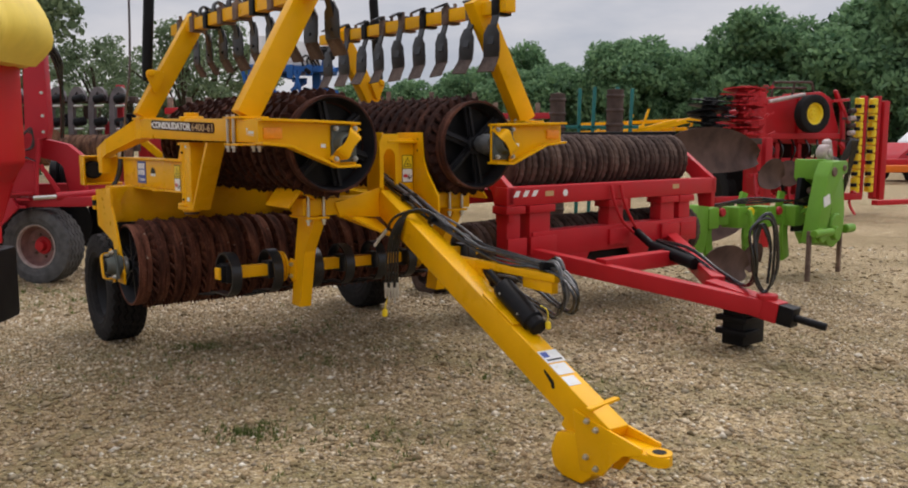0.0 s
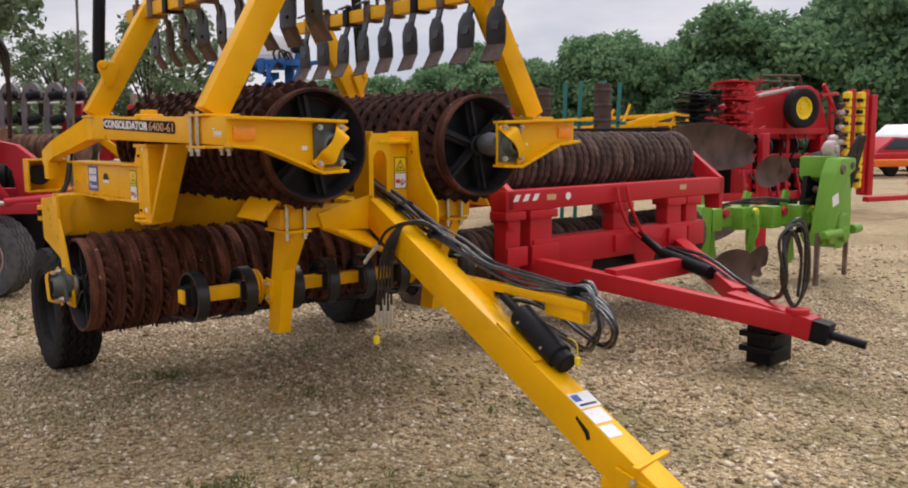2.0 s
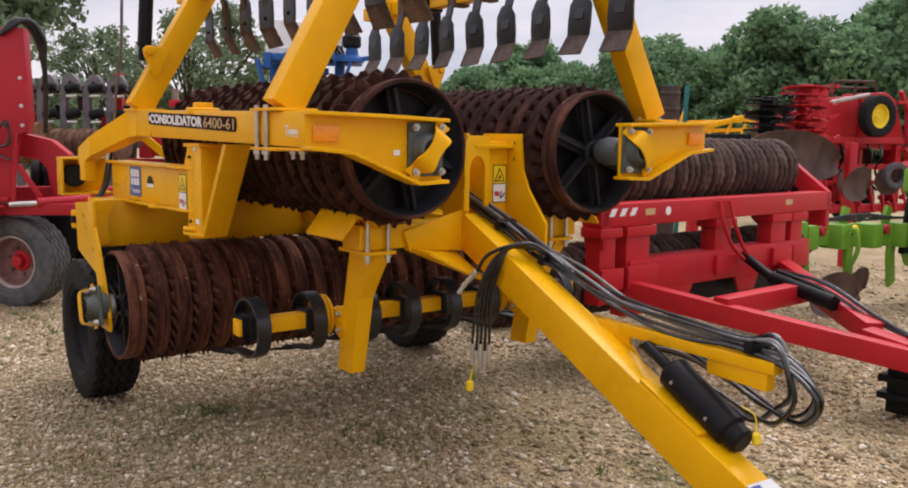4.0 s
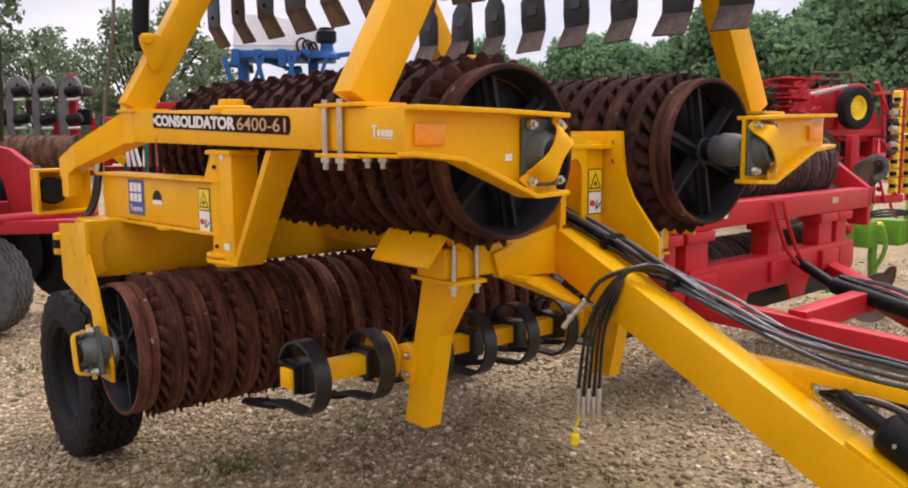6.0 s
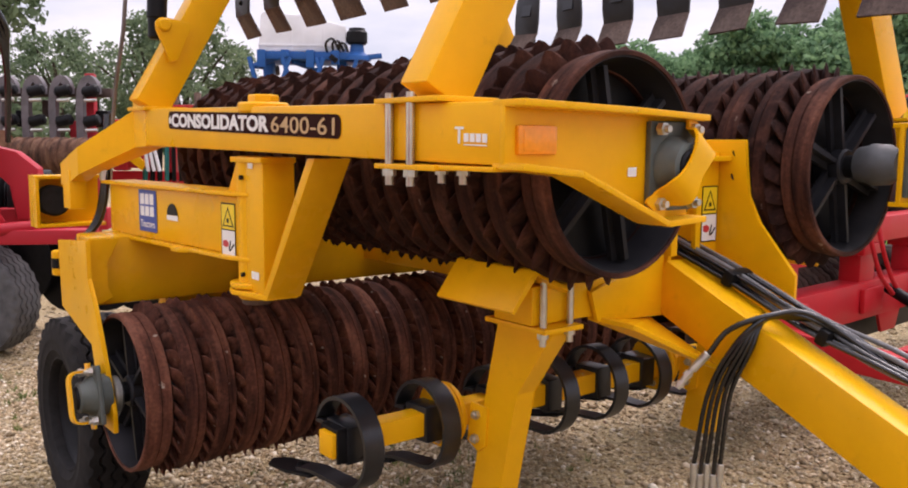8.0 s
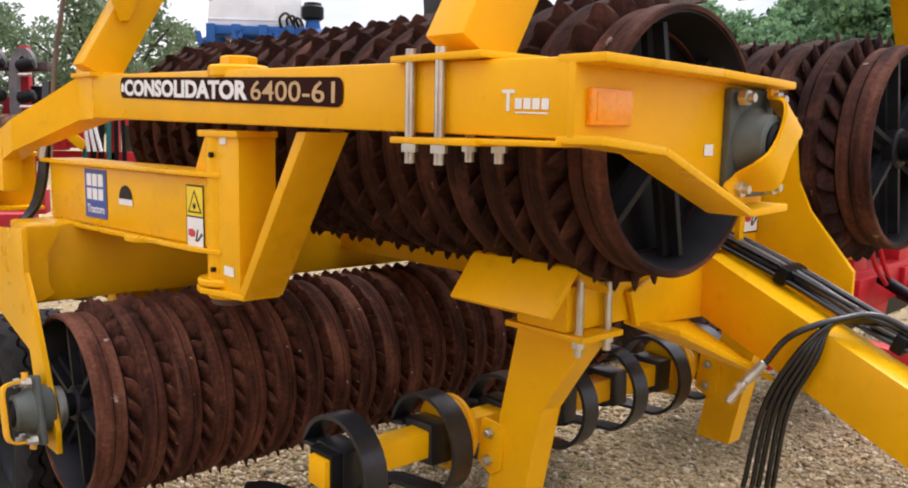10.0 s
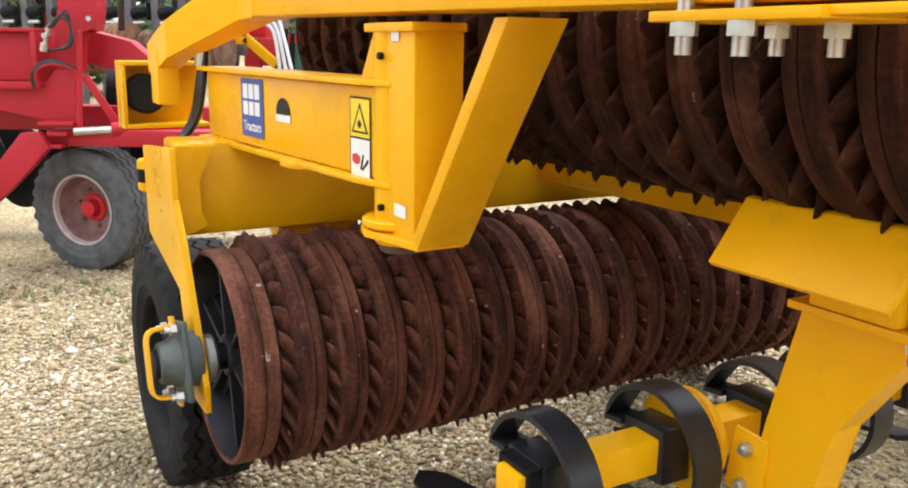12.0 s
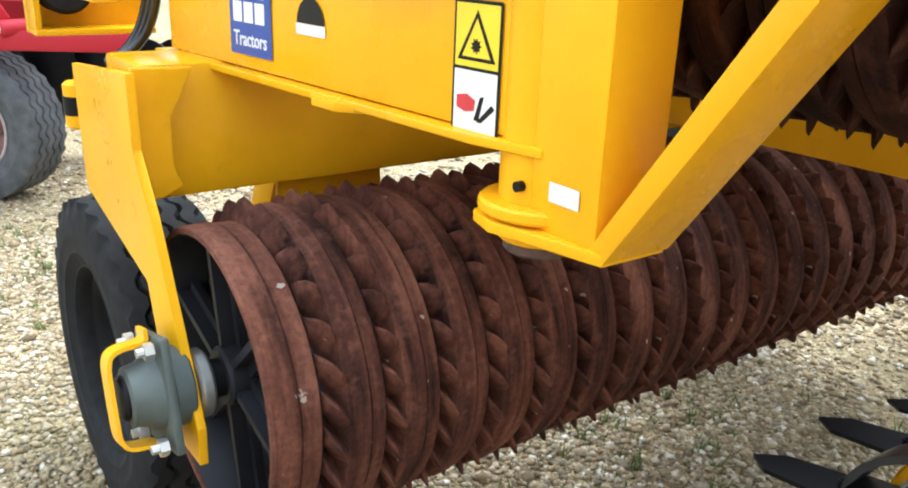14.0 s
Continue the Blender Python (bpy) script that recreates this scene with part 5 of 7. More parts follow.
# ---- the yard round the roller ----
def red_roller():
    """A folded red ring roller with its drawbar and hose loop."""
    th = thing("red_ring_roller", pose(1.50, 7.76, ground_z(1.5, 7.8), 0, 0, 39.3), "red folded ring roller with rusty rolls and a long drawbar", "farm roller")
    bm = bm_new()
    box(bm, -1.45, 1.42, -0.07, 0.08, 1.00, 1.15, 0.012)
    top = part("top_beam", bm, RED, th)
    bm = bm_new()
    box(bm, -1.16, 1.10, -0.075, 0.085, 0.555, 0.775, 0.014)
    part("lower_beam", bm, RED, th)
    for x, w, z0 in ((-1.36, 0.15, 0.50), (-1.06, 0.24, 0.40), (-0.10, 0.20, 0.60), (0.65, 0.21, 0.55), (0.92, 0.17, 0.50)):
        bm = bm_new()
        box(bm, x - w / 2, x + w / 2, -0.055, 0.07, z0, 1.00, 0.01)
        part("post", bm, RED, th)
        bm = bm_new()
        box(bm, x - w / 2 - 0.03, x + w / 2 + 0.03, -0.105, -0.076, 0.60, 0.74, 0.006)
        part("post_clamp", bm, RED, th)
        bm = bm_new()
        box(bm, x - w / 2 - 0.03, x + w / 2 + 0.03, -0.085, 0.09, 0.935, 0.998, 0.008)
        part("post_cap", bm, RED, th)
    for x in (-1.40, 1.37):
        bm = bm_new()
        prism(bm, [(-0.07, 0.86), (-0.07, 1.15), (0.35, 1.46), (0.50, 1.44), (0.12, 1.10), (0.08, 0.86)], "x", x - 0.03, x + 0.03, 0.006)
        part("end_plate", bm, RED, th)
    # added black bar: paints the shade of the gap under the lower beam
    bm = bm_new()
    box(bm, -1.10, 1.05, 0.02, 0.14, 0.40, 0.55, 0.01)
    part("under_gap_shade", bm, BLACK, th, "black bar in place of the shaded gap below")
    for x in (-0.62, 0.22):
        bm = bm_new()
        prism(bm, [(x - 0.16, 0.56), (x + 0.16, 0.56), (x + 0.10, 0.44), (x - 0.10, 0.44)], "y", -0.07, -0.05, 0.005)
        part("lower_gusset", bm, RED, th)
    bm = bm_new()
    box(bm, -1.42, 1.40, 0.55, 0.68, 0.98, 1.10, 0.01)
    part("rear_beam", bm, RED, th)
    rng2 = random.Random(9)
    for z, y, x0, n, nm in ((1.325, 0.34, -1.22, 16, "upper_roll"), (0.60, 0.35, -1.55, 20, "lower_roll"), (0.25, 1.50, -1.10, 8, "rear_roll")):
        bm = bm_new()
        rod(bm, (0, 0, 0), (n * 0.15, 0, 0), 0.05, 14)
        rl = part(nm, bm, RUST, th, "roll of rusty ribbed rings", pose(x0, y, z))
        for k in range(n):
            place("ring", RED_RING, rl, pose(0.15 * k + 0.075, rng2.uniform(-0.004, 0.004), rng2.uniform(-0.004, 0.004), rng2.uniform(0, 360), 0, 0))
    # drawbar
    for p, q in (((-1.15, -0.05, 0.58), (-0.52, -1.78, 0.33)), ((0.72, -0.05, 0.58), (-0.36, -1.30, 0.42)), ((-0.95, -0.62, 0.53), (0.24, -0.62, 0.53))):
        bm = bm_new()
        beam(bm, p, q, 0.11, 0.13, 0.01)
        part("drawbar_arm", bm, RED, th)
    bm = bm_new()
    beam(bm, (-0.48, -1.30, 0.40), (-0.50, -1.92, 0.31), 0.14, 0.15, 0.012)
    part("drawbar_head", bm, RED, th)
    bm = bm_new()
    rod(bm, (-0.50, -1.80, 0.39), (-0.50, -1.80, 0.43), 0.075, 20, 0.006)
    part("head_plate", bm, RED, th)
    bm = bm_new()
    beam(bm, (-0.50, -1.90, 0.31), (-0.49, -2.02, 0.29), 0.12, 0.14, 0.008)
    rod(bm, (-0.49, -2.00, 0.29), (-0.44, -2.22, 0.25), 0.028, 14, 0.004)
    part("hitch", bm, BLACK, th, "black hitch pin")
    bm = bm_new()
    box(bm, -0.56, -0.28, -1.66, -1.48, 0.02, 0.30, 0.012)
    box(bm, -0.59, -0.40, -1.70, -1.44, 0.10, 0.14, 0.006)
    box(bm, -0.59, -0.40, -1.70, -1.44, 0.20, 0.24, 0.006)
    part("parking_skid", bm, BLACK, th, "black parking skid on the gravel")
    bm = bm_new()
    rod(bm, (0.10, -0.10, 0.72), (-0.02, -0.42, 0.60), 0.035, 14, 0.004)
    rod(bm, (-0.02, -0.42, 0.60), (-0.16, -0.95, 0.52), 0.055, 16, 0.006)
    part("ram", bm, BLACK, th, "black hydraulic ram")
    # bent red pipes over the front
    for dx in (0.0, 0.13):
        part("bent_pipe", sweep(bm_new(), smooth_path([(-0.22 + dx, -0.09, 1.13), (-0.20 + dx, -0.12, 0.98), (-0.12 + dx, -0.14, 0.82), (0.02 + dx * 0.6, -0.16, 0.70)], 6), 0.014, 8), RED, th)
    for k in range(5):
        o = rng2.uniform(-0.03, 0.03)
        part("hose", sweep(bm_new(), smooth_path([(0.0 + o, -0.45, 0.66), (-0.10 + o, -0.85, 0.62 + o), (-0.26, -1.25, 0.50 + o), (-0.46 + o, -1.60, 0.46), (-0.56 + o, -1.74, 0.60), (-0.58 + 2 * o, -1.72, 0.90 + o), (-0.50 + o, -1.78, 1.00 + o), (-0.42 + o, -1.80, 0.88), (-0.40 + 2 * o, -1.80, 0.58 + 2 * o), (-0.48 + o, -1.76, 0.44), (-0.56 + o, -1.72, 0.64), (-0.52 + o, -1.74, 0.93), (-0.45, -1.78, 0.78 + o), (-0.47, -1.78, 0.50)], 6), 0.010, 7), HOSE, th, "coiled black hose")
    marks = [([(-1.38 + 0.10 * k, 1.07), (-1.33 + 0.10 * k, 1.07), (-1.30 + 0.10 * k, 1.12), (-1.35 + 0.10 * k, 1.12)], WHITE) for k in range(3)]
    marks += [([(-0.78 + 0.03 * math.cos(a * 0.6), 1.085 + 0.03 * math.sin(a * 0.6)) for a in range(10)], WHITE)]
    marks += [([(x, 1.065), (x + 0.10, 1.065), (x + 0.10, 1.108), (x, 1.108)], GOLD) for x in (-1.02, 0.70)]
    for poly, mat in marks:
        bm = bm_new()
        prism(bm, poly, "y", -0.0725, -0.0705, 0)
        part("sticker", bm, mat, top)
    return th


def ribbed_ring():
    """A roll ring whose crown is notched into short cross ribs."""
    bm = bm_new()
    n = 96
    grid = []
    for x, q, notch in ((-0.074, 0.13, 0), (-0.068, 0.180, 0), (-0.064, 0.212, 0), (-0.058, 0.236, 0.004), (-0.044, 0.246, 0.006), (-0.026, 0.247, 0.004), (-0.020, 0.232, 0), (-0.008, 0.230, 0), (-0.002, 0.243, 0.005), (0.022, 0.250, 0.006), (0.046, 0.244, 0.006), (0.058, 0.228, 0.003), (0.063, 0.205, 0), (0.067, 0.180, 0), (0.074, 0.13, 0)):
        grid.append([bm.verts.new((x, (q + (notch if k % 4 < 2 else 0)) * math.cos(2 * math.pi * k / n), (q + (notch if k % 4 < 2 else 0)) * math.sin(2 * math.pi * k / n))) for k in range(n)])
    for p, q in zip(grid, grid[1:] + grid[:1]):
        for k in range(n):
            bm.faces.new((p[k], p[(k + 1) % n], q[(k + 1) % n], q[k]))
    me = mesh_of("ring", bm, RUSTGREY)
    shade(me, 30)
    return me


RED_RING = ribbed_ring()
red_roller()


def shank(bm, x, y, z0, z1, reach, w=0.06, th=0.025, m=None):
    """A curved cultivator tine from z1 down to z0."""
    pts = [(x, y, z1), (x, y + reach * 0.5, z1 + 0.04), (x, y + reach, z1 - (z1 - z0) * 0.25), (x, y + reach * 0.8, z1 - (z1 - z0) * 0.6), (x, y - reach * 0.1, z0)]
    pts = [Vector(p) for p in smooth_path(pts, 4)]
    strap(bm, [m @ p for p in pts] if m else pts, (m.to_3x3() @ Vector((1, 0, 0))) if m else (1, 0, 0), w, th)


def mouldboard(name, parent, m, w, h, mat, label="worn brown mouldboard"):
    """A bowed plough mouldboard: broad at the breast, drawn out and rounded at its tail, with bolt heads."""
    bm = bm_new()
    nx, nz = 14, 6
    f, bk = [], []
    for i in range(nx + 1):
        u = i / nx
        half = h * 0.5 * math.sqrt(max(0.02, math.sin(math.pi * (0.10 + 0.87 * u ** 0.8))))
        mid = 0.16 * h * math.sin(2.2 * u)
        row = [(w * (u - 0.5), 0.30 * w * u * u + 0.16 * h * math.cos(2.6 * (k / nz - 0.5)), mid + half * (2 * k / nz - 1)) for k in range(nz + 1)]
        f.append([bm.verts.new(p) for p in row])
        bk.append([bm.verts.new((p[0], p[1] + 0.014, p[2])) for p in row])
    for i in range(nx):
        for k in range(nz):
            bm.faces.new((f[i][k], f[i + 1][k], f[i + 1][k + 1], f[i][k + 1]))
            bm.faces.new((bk[i][k + 1], bk[i + 1][k + 1], bk[i + 1][k], bk[i][k]))
        bm.faces.new((f[i][0], bk[i][0], bk[i + 1][0], f[i + 1][0]))
        bm.faces.new((f[i][nz], f[i + 1][nz], bk[i + 1][nz], bk[i][nz]))
    for k in range(nz):
        bm.faces.new((f[0][k], f[0][k + 1], bk[0][k + 1], bk[0][k]))
        bm.faces.new((f[nx][k], bk[nx][k], bk[nx][k + 1], f[nx][k + 1]))
    return part(name, bm, mat, parent, label, m)


def green_plough():
    th = thing("green_plough", pose(4.35, 10.0, ground_z(5, 10), 0, 0, 40), "bright green reversible plough parked on stand legs", "plough")
    # headstock: a slanting leg, an arched top and a rounded gear body
    bm = bm_new()
    prism(bm, [(-0.50, 0.46), (-0.27, 0.46), (-0.12, 1.02), (0.00, 1.20), (0.20, 1.24), (0.20, 1.38), (-0.16, 1.38), (-0.27, 1.22)], "y", -0.16, 0.02, 0.025)
    part("headstock_leg", bm, GREEN, th)
    bm = bm_new()
    prism(bm, [(-0.12, 1.40), (0.28, 1.38), (0.35, 1.12), (0.43, 0.80), (0.43, 0.58), (0.35, 0.42), (0.20, 0.35), (0.05, 0.39), (-0.06, 0.52), (0.07, 0.60), (0.13, 0.84), (0.09, 1.08), (-0.12, 1.16)], "y", -0.04, 0.34, 0.03)
    part("headstock_body", bm, GREEN, th)
    bm = bm_new()
    prism(bm, [(-0.30, 0.55), (0.12, 0.55), (0.14, 1.18), (-0.18, 1.18)], "y", 0.20, 0.26, 0.01)
    part("headstock_back", bm, BLACK, th, "dark inner plate")
    for x0, z0 in ((-0.06, 0.98), (0.02, 0.72)):
        bm = bm_new()
        rod(bm, (x0, -0.02, z0), (x0 + 0.04, 0.20, z0 + 0.05), 0.045, 14, 0.01)
        part("link_pin", bm, RUSTY_STEEL, th)
    part("hose", sweep(bm_new(), smooth_path([(-0.06, 0.02, 1.15), (-0.02, -0.02, 0.95), (-0.10, 0.0, 0.78), (-0.04, 0.02, 0.60)], 5), 0.02, 7), HOSE, th, "black hose inside the headstock")
    bm = bm_new()
    rod(bm, (0.20, -0.07, 0.60), (0.20, -0.01, 0.60), 0.16, 28, 0.02)
    part("gear_cover", bm, GREEN, th)
    bm = bm_new()
    rod(bm, (-0.62, -0.20, 0.58), (-0.20, -0.20, 0.58), 0.045, 16, 0.01)
    part("lower_link_pin", bm, GREEN, th)
    bm = bm_new()
    rod(bm, (0.42, -0.05, 0.56), (0.62, -0.05, 0.56), 0.055, 16, 0.012)
    part("lower_link_pin", bm, GREEN, th)
    for x0 in (-0.06, -0.40):
        bm = bm_new()
        rod(bm, (x0, -0.21, 0.55), (x0, -0.14, 0.55), 0.085, 20, 0.01)
        part("pin_boss", bm, GREEN, th)
    bm = bm_new()
    rod(bm, (-0.14, -0.18, 1.26), (-0.14, -0.10, 1.26), 0.055, 16, 0.01)
    rod(bm, (0.10, -0.18, 1.30), (0.10, 0.02, 1.30), 0.035, 14, 0.008)
    part("top_link_pin", bm, RUSTY_STEEL, th)
    decal(th, WHITE, (-0.335, -0.162, 0.86), (0.97, 0, 0.26), (-0.26, 0, 0.97), 0.15, 0.12, "sticker")
    for x, y in ((-0.52, -0.10), (0.52, 0.05)):
        bm = bm_new()
        box(bm, x - 0.022, x + 0.022, y - 0.022, y + 0.022, 0.0, 0.60, 0.004)
        part("stand_leg", bm, RUSTY_STEEL, th, "rusty stand leg")
    bm = bm_new()
    beam(bm, (0.1, 0.2, 0.72), (-1.50, 0.85, 0.735), 0.16, 0.16, 0.015)
    part("main_beam", bm, GREEN, th)
    for k in range(3):
        x, y = -0.32 - 0.48 * k, 0.42 + 0.20 * k
        bm = bm_new()
        prism(bm, [(x - 0.05, 0.86), (x + 0.10, 0.86), (x + 0.04, 0.55), (x + 0.12, 0.25), (x - 0.02, 0.20), (x - 0.08, 0.52)], "y", y - 0.12, y - 0.08, 0.008)
        prism(bm, [(x - 0.05, 0.62), (x + 0.10, 0.62), (x + 0.02, 0.88), (x + 0.08, 1.00), (x - 0.04, 1.03), (x - 0.09, 0.88)], "y", y - 0.06, y - 0.02, 0.008)
        part("plough_leg", bm, GREEN, th)
    mouldboard("mouldboard", th, pose(-1.80, 0.0, 0.25, 0, 14, -14), 0.85, 0.42, MOULD)
    mouldboard("mouldboard", th, pose(-0.98, 0.25, 0.24, 0, 30, -8), 0.42, 0.36, MOULD)
    # skim coulters, depth arms and hose runs along the beam
    for k in range(4):
        x, y = -0.25 - 0.36 * k, 0.30 + 0.145 * k
        if k % 2 == 0:
            bm = bm_new()
            shank(bm, x, y - 0.16, 0.42, 0.78, -0.08, 0.045, 0.03)
            part("skim_shank", bm, GREEN, th)
        bm = bm_new()
        box(bm, x - 0.10, x + 0.10, y - 0.13, y + 0.10, 0.62, 0.86, 0.02)
        part("beam_clamp", bm, GREEN, th)
        bm = bm_new()
        rod(bm, (x + 0.16, y - 0.15, 0.80), (x + 0.16, y - 0.10, 0.80), 0.05, 12, 0.01)
        part("adjuster", bm, REDFADE if k % 2 else YELLOWVINYL, th)
    bm = bm_new()
    prism(bm, [(-1.66, 0.36), (-1.48, 0.36), (-1.38, 0.76), (-1.42, 0.90), (-1.60, 0.90), (-1.68, 0.74)], "y", 0.62, 0.78, 0.02)
    part("end_leg", bm, GREEN, th)
    for k in range(3):
        part("hose", sweep(bm_new(), smooth_path([(0.10, 0.15, 1.0 - 0.06 * k), (-0.35, 0.20, 0.92), (-0.8, 0.42, 0.96 - 0.03 * k), (-1.2, 0.62, 0.90), (-1.45, 0.75, 0.84)], 5), 0.013, 6), HOSE, th, "black hose along the beam")
    for k in range(4):
        part("hose", sweep(bm_new(), smooth_path([(0.25 + 0.04 * k, 0.0, 1.30), (0.32 + 0.05 * k, -0.12, 1.62), (0.46 + 0.03 * k, -0.05, 1.40), (0.58, 0.1, 1.05 - 0.05 * k), (0.62, 0.3, 0.9)], 6), 0.014, 8), HOSE, th, "black hose over the headstock")
    bm = bm_new()
    rod(bm, (0.08, 0.02, 1.47), (0.08, 0.14, 1.47), 0.10, 24, 0.02)
    rod(bm, (0.08, -0.01, 1.47), (0.08, 0.17, 1.47), 0.045, 16, 0.01)
    part("turnover_wheel", bm, PALERIM, th, "dull grey pulley wheel")
    bm = bm_new()
    rod(bm, (0.42, 0.15, 1.12), (0.20, 0.12, 1.62), 0.055, 14, 0.02)
    part("turnover_ram", bm, PALERIM, th, "dull pink-grey ram")
    return th


green_plough()


def far_plough(x, y):
    """A second plough behind: long dark beam, large brown boards."""
    th = thing("old_plough", pose(x, y, ground_z(x, y), 0, 0, 18), "old plough with large rust-brown mouldboards and a dark beam", "plough")
    bm = bm_new()
    beam(bm, (-3.4, -0.08, 1.61), (-0.25, 0.15, 1.64), 0.16, 0.10, 0.012)
    part("main_beam", bm, BLACK, th)
    for x0 in (-2.3, -1.0, 0.3, 1.3):
        bm = bm_new()
        box(bm, x0 - 0.06, x0 + 0.06, 0.05, 0.15, 0.0, 1.60, 0.01)
        part("leg", bm, RED, th)
    for x0, z0, w, h, ry in ((0.42, 1.33, 1.90, 0.64, 6), (-1.1, 1.45, 0.9, 0.30, 0), (1.20, 1.02, 0.50, 0.46, 20), (0.4, 0.35, 1.1, 0.5, 0)):
        mouldboard("mouldboard", th, pose(x0, -0.25, z0, 0, ry, 0), w, h, MOULD)
    return th


far_plough(3.35, 12.0)

TYRE_M, RIM_Y = tyre_mesh("tyre", 0.50, 0.28, 5, RUBBER), rim_mesh("rim", 0.50, 0.28, YELLOWVINYL)
TYRE_D, RIM_D = tyre_mesh("tyre", 0.385, 0.24, 5, RUBBER), rim_mesh("rim", 0.385, 0.24, YELLOWVINYL)


TYRE_L = zigzag_tyre(0.39, 0.31, 5, RUBBER_OLD)


def dished_rim(parent, r):
    """A rim with a pale worn lip, a dull dish and a red hub with its nuts."""
    bm = bm_new()
    ring_of(bm, [(-0.135, r * 0.585), (-0.140, r * 0.57), (-0.135, r * 0.545), (-0.10, r * 0.535), (-0.10, r * 0.575)], 44, closed=True)
    rim = part("rim", bm, PALERIM, parent, "worn pale rim lip")
    bm = bm_new()
    ring_of(bm, [(-0.105, r * 0.54), (-0.06, r * 0.52), (-0.02, r * 0.46), (-0.015, r * 0.22), (0.02, r * 0.20), (0.03, r * 0.54)], 40, closed=True)
    part("dish", bm, PINKRIM, rim, "dusty red-brown wheel dish")
    bm = bm_new()
    ring_of(bm, [(-0.015, r * 0.24), (-0.03, r * 0.22), (-0.035, r * 0.15), (-0.085, r * 0.13), (-0.09, r * 0.08)], 24)
    part("hub", bm, RED, rim, "red hub")
    for k in range(6):
        a = 2 * math.pi * k / 6 + 0.3
        bm = bm_new()
        nut(bm, (-0.02, r * 0.30 * math.cos(a), r * 0.30 * math.sin(a)), (-1, 0, 0), 0.015, 0.014, 0.012)
        part("wheel_nut", bm, RUSTY_STEEL, rim)




def red_drill():
    """A large folded seed drill: red frame with a raised wheel, stacked press rings, yellow packer racks beside it."""
    th = thing("red_seed_drill", pose(6.75, 17.6, -0.14, 0, 0, 22), "large red folded seed drill with a raised yellow-rimmed wheel", "seed drill")
    r = random.Random(31)
    for poly, y0, y1, nm, mat in (([(-0.62, 1.58), (-0.62, 2.40), (-0.40, 2.46), (0.35, 2.52), (0.35, 1.52)], 0.05, 0.30, "side_panel", RED), ([(0.355, 1.55), (0.355, 2.56), (0.95, 2.60), (1.20, 2.48), (1.48, 1.80), (1.36, 1.50)], 0.0, 0.5, "side_panel", RED), ([(-0.55, 1.56), (-0.55, 1.70), (0.20, 1.70), (0.20, 1.56)], -0.02, 0.04, "label_rail", REDFADE),
                                  ([(-1.0, 1.75), (-1.0, 2.20), (1.2, 2.40), (1.3, 1.80)], 0.5, 1.3, "hopper", REDFADE)):
        bm = bm_new()
        prism(bm, poly, "y", y0, y1, 0.03)
        part(nm, bm, mat, th)
    for a in ((-0.80, -0.62, -0.15, 0.25, 0.25, 2.56), (1.20, 1.36, -0.1, 0.2, 0.30, 1.60), (-0.12, 0.0, 0.1, 0.3, 0.45, 1.75), (0.48, 0.58, 0.1, 0.3, 0.45, 1.75)):
        bm = bm_new()
        box(bm, *a, 0.02)
        part("upright", bm, RED, th)
    for a in ((-1.0, 1.4, -0.12, 0.05, 1.62, 1.74), (-1.9, 1.9, -0.3, -0.12, 0.35, 0.50), (-1.0, 1.3, 0.0, 0.12, 1.14, 1.24), (-1.0, 1.3, -0.2, -0.1, 0.86, 0.94)):
        bm = bm_new()
        box(bm, *a, 0.02)
        part("frame_rail", bm, RED, th)
    bm = bm_new()
    rod(bm, (-0.62, -0.2, 2.36), (0.30, -0.2, 2.52), 0.04, 14, 0.01)
    part("light_tube", bm, PALERIM, th, "pale tube along the top")
    w = place("wheel", TYRE_D, th, pose(0.37, -0.35, 2.13, 0, 0, 90), "raised wheel with yellow rim")
    place("rim", RIM_D, w, Matrix.Identity(4))
    bm = bm_new()
    for p, q in (((-0.2, 0.2, 2.45), (-0.15, 0.2, 2.78)), ((-0.15, 0.2, 2.78), (0.85, 0.2, 2.80)), ((0.85, 0.2, 2.80), (0.95, 0.2, 2.5)), ((0.35, 0.2, 2.5), (0.40, 0.2, 2.79)), ((-0.1, 0.5, 2.68), (1.0, 0.5, 2.70))):
        rod(bm, p, q, 0.025, 8)
    part("hand_rail", bm, ROLLBROWN, th, "dull brown rail")
    # linkage between the panel and the packer racks
    for p, q, w, mat in (((1.15, -0.15, 2.62), (1.62, -0.1, 1.95), 0.07, RED), ((1.05, -0.18, 2.40), (1.60, -0.1, 2.44), 0.06, RED), ((1.42, -0.1, 2.30), (1.50, -0.1, 1.30), 0.08, REDFADE), ((1.60, -0.1, 2.40), (1.64, -0.1, 1.20), 0.06, BLACK),
                         ((1.30, -0.2, 1.55), (1.75, -0.1, 1.20), 0.07, RED), ((1.40, -0.15, 2.05), (2.0, 0.0, 2.02), 0.05, ROLLBROWN), ((1.40, -0.15, 1.60), (2.0, 0.0, 1.52), 0.05, ROLLBROWN)):
        bm = bm_new()
        beam(bm, p, q, w, w, 0.01)
        part("link_arm", bm, mat, th)
    for k in range(7):
        bm = bm_new()
        rod(bm, (1.50, -0.22, 1.30 + 0.15 * k), (1.66, -0.22, 1.31 + 0.15 * k), 0.055, 10, 0.01)
        part("press_spring", bm, PALERIM if k % 2 else ROLLBROWN, th)
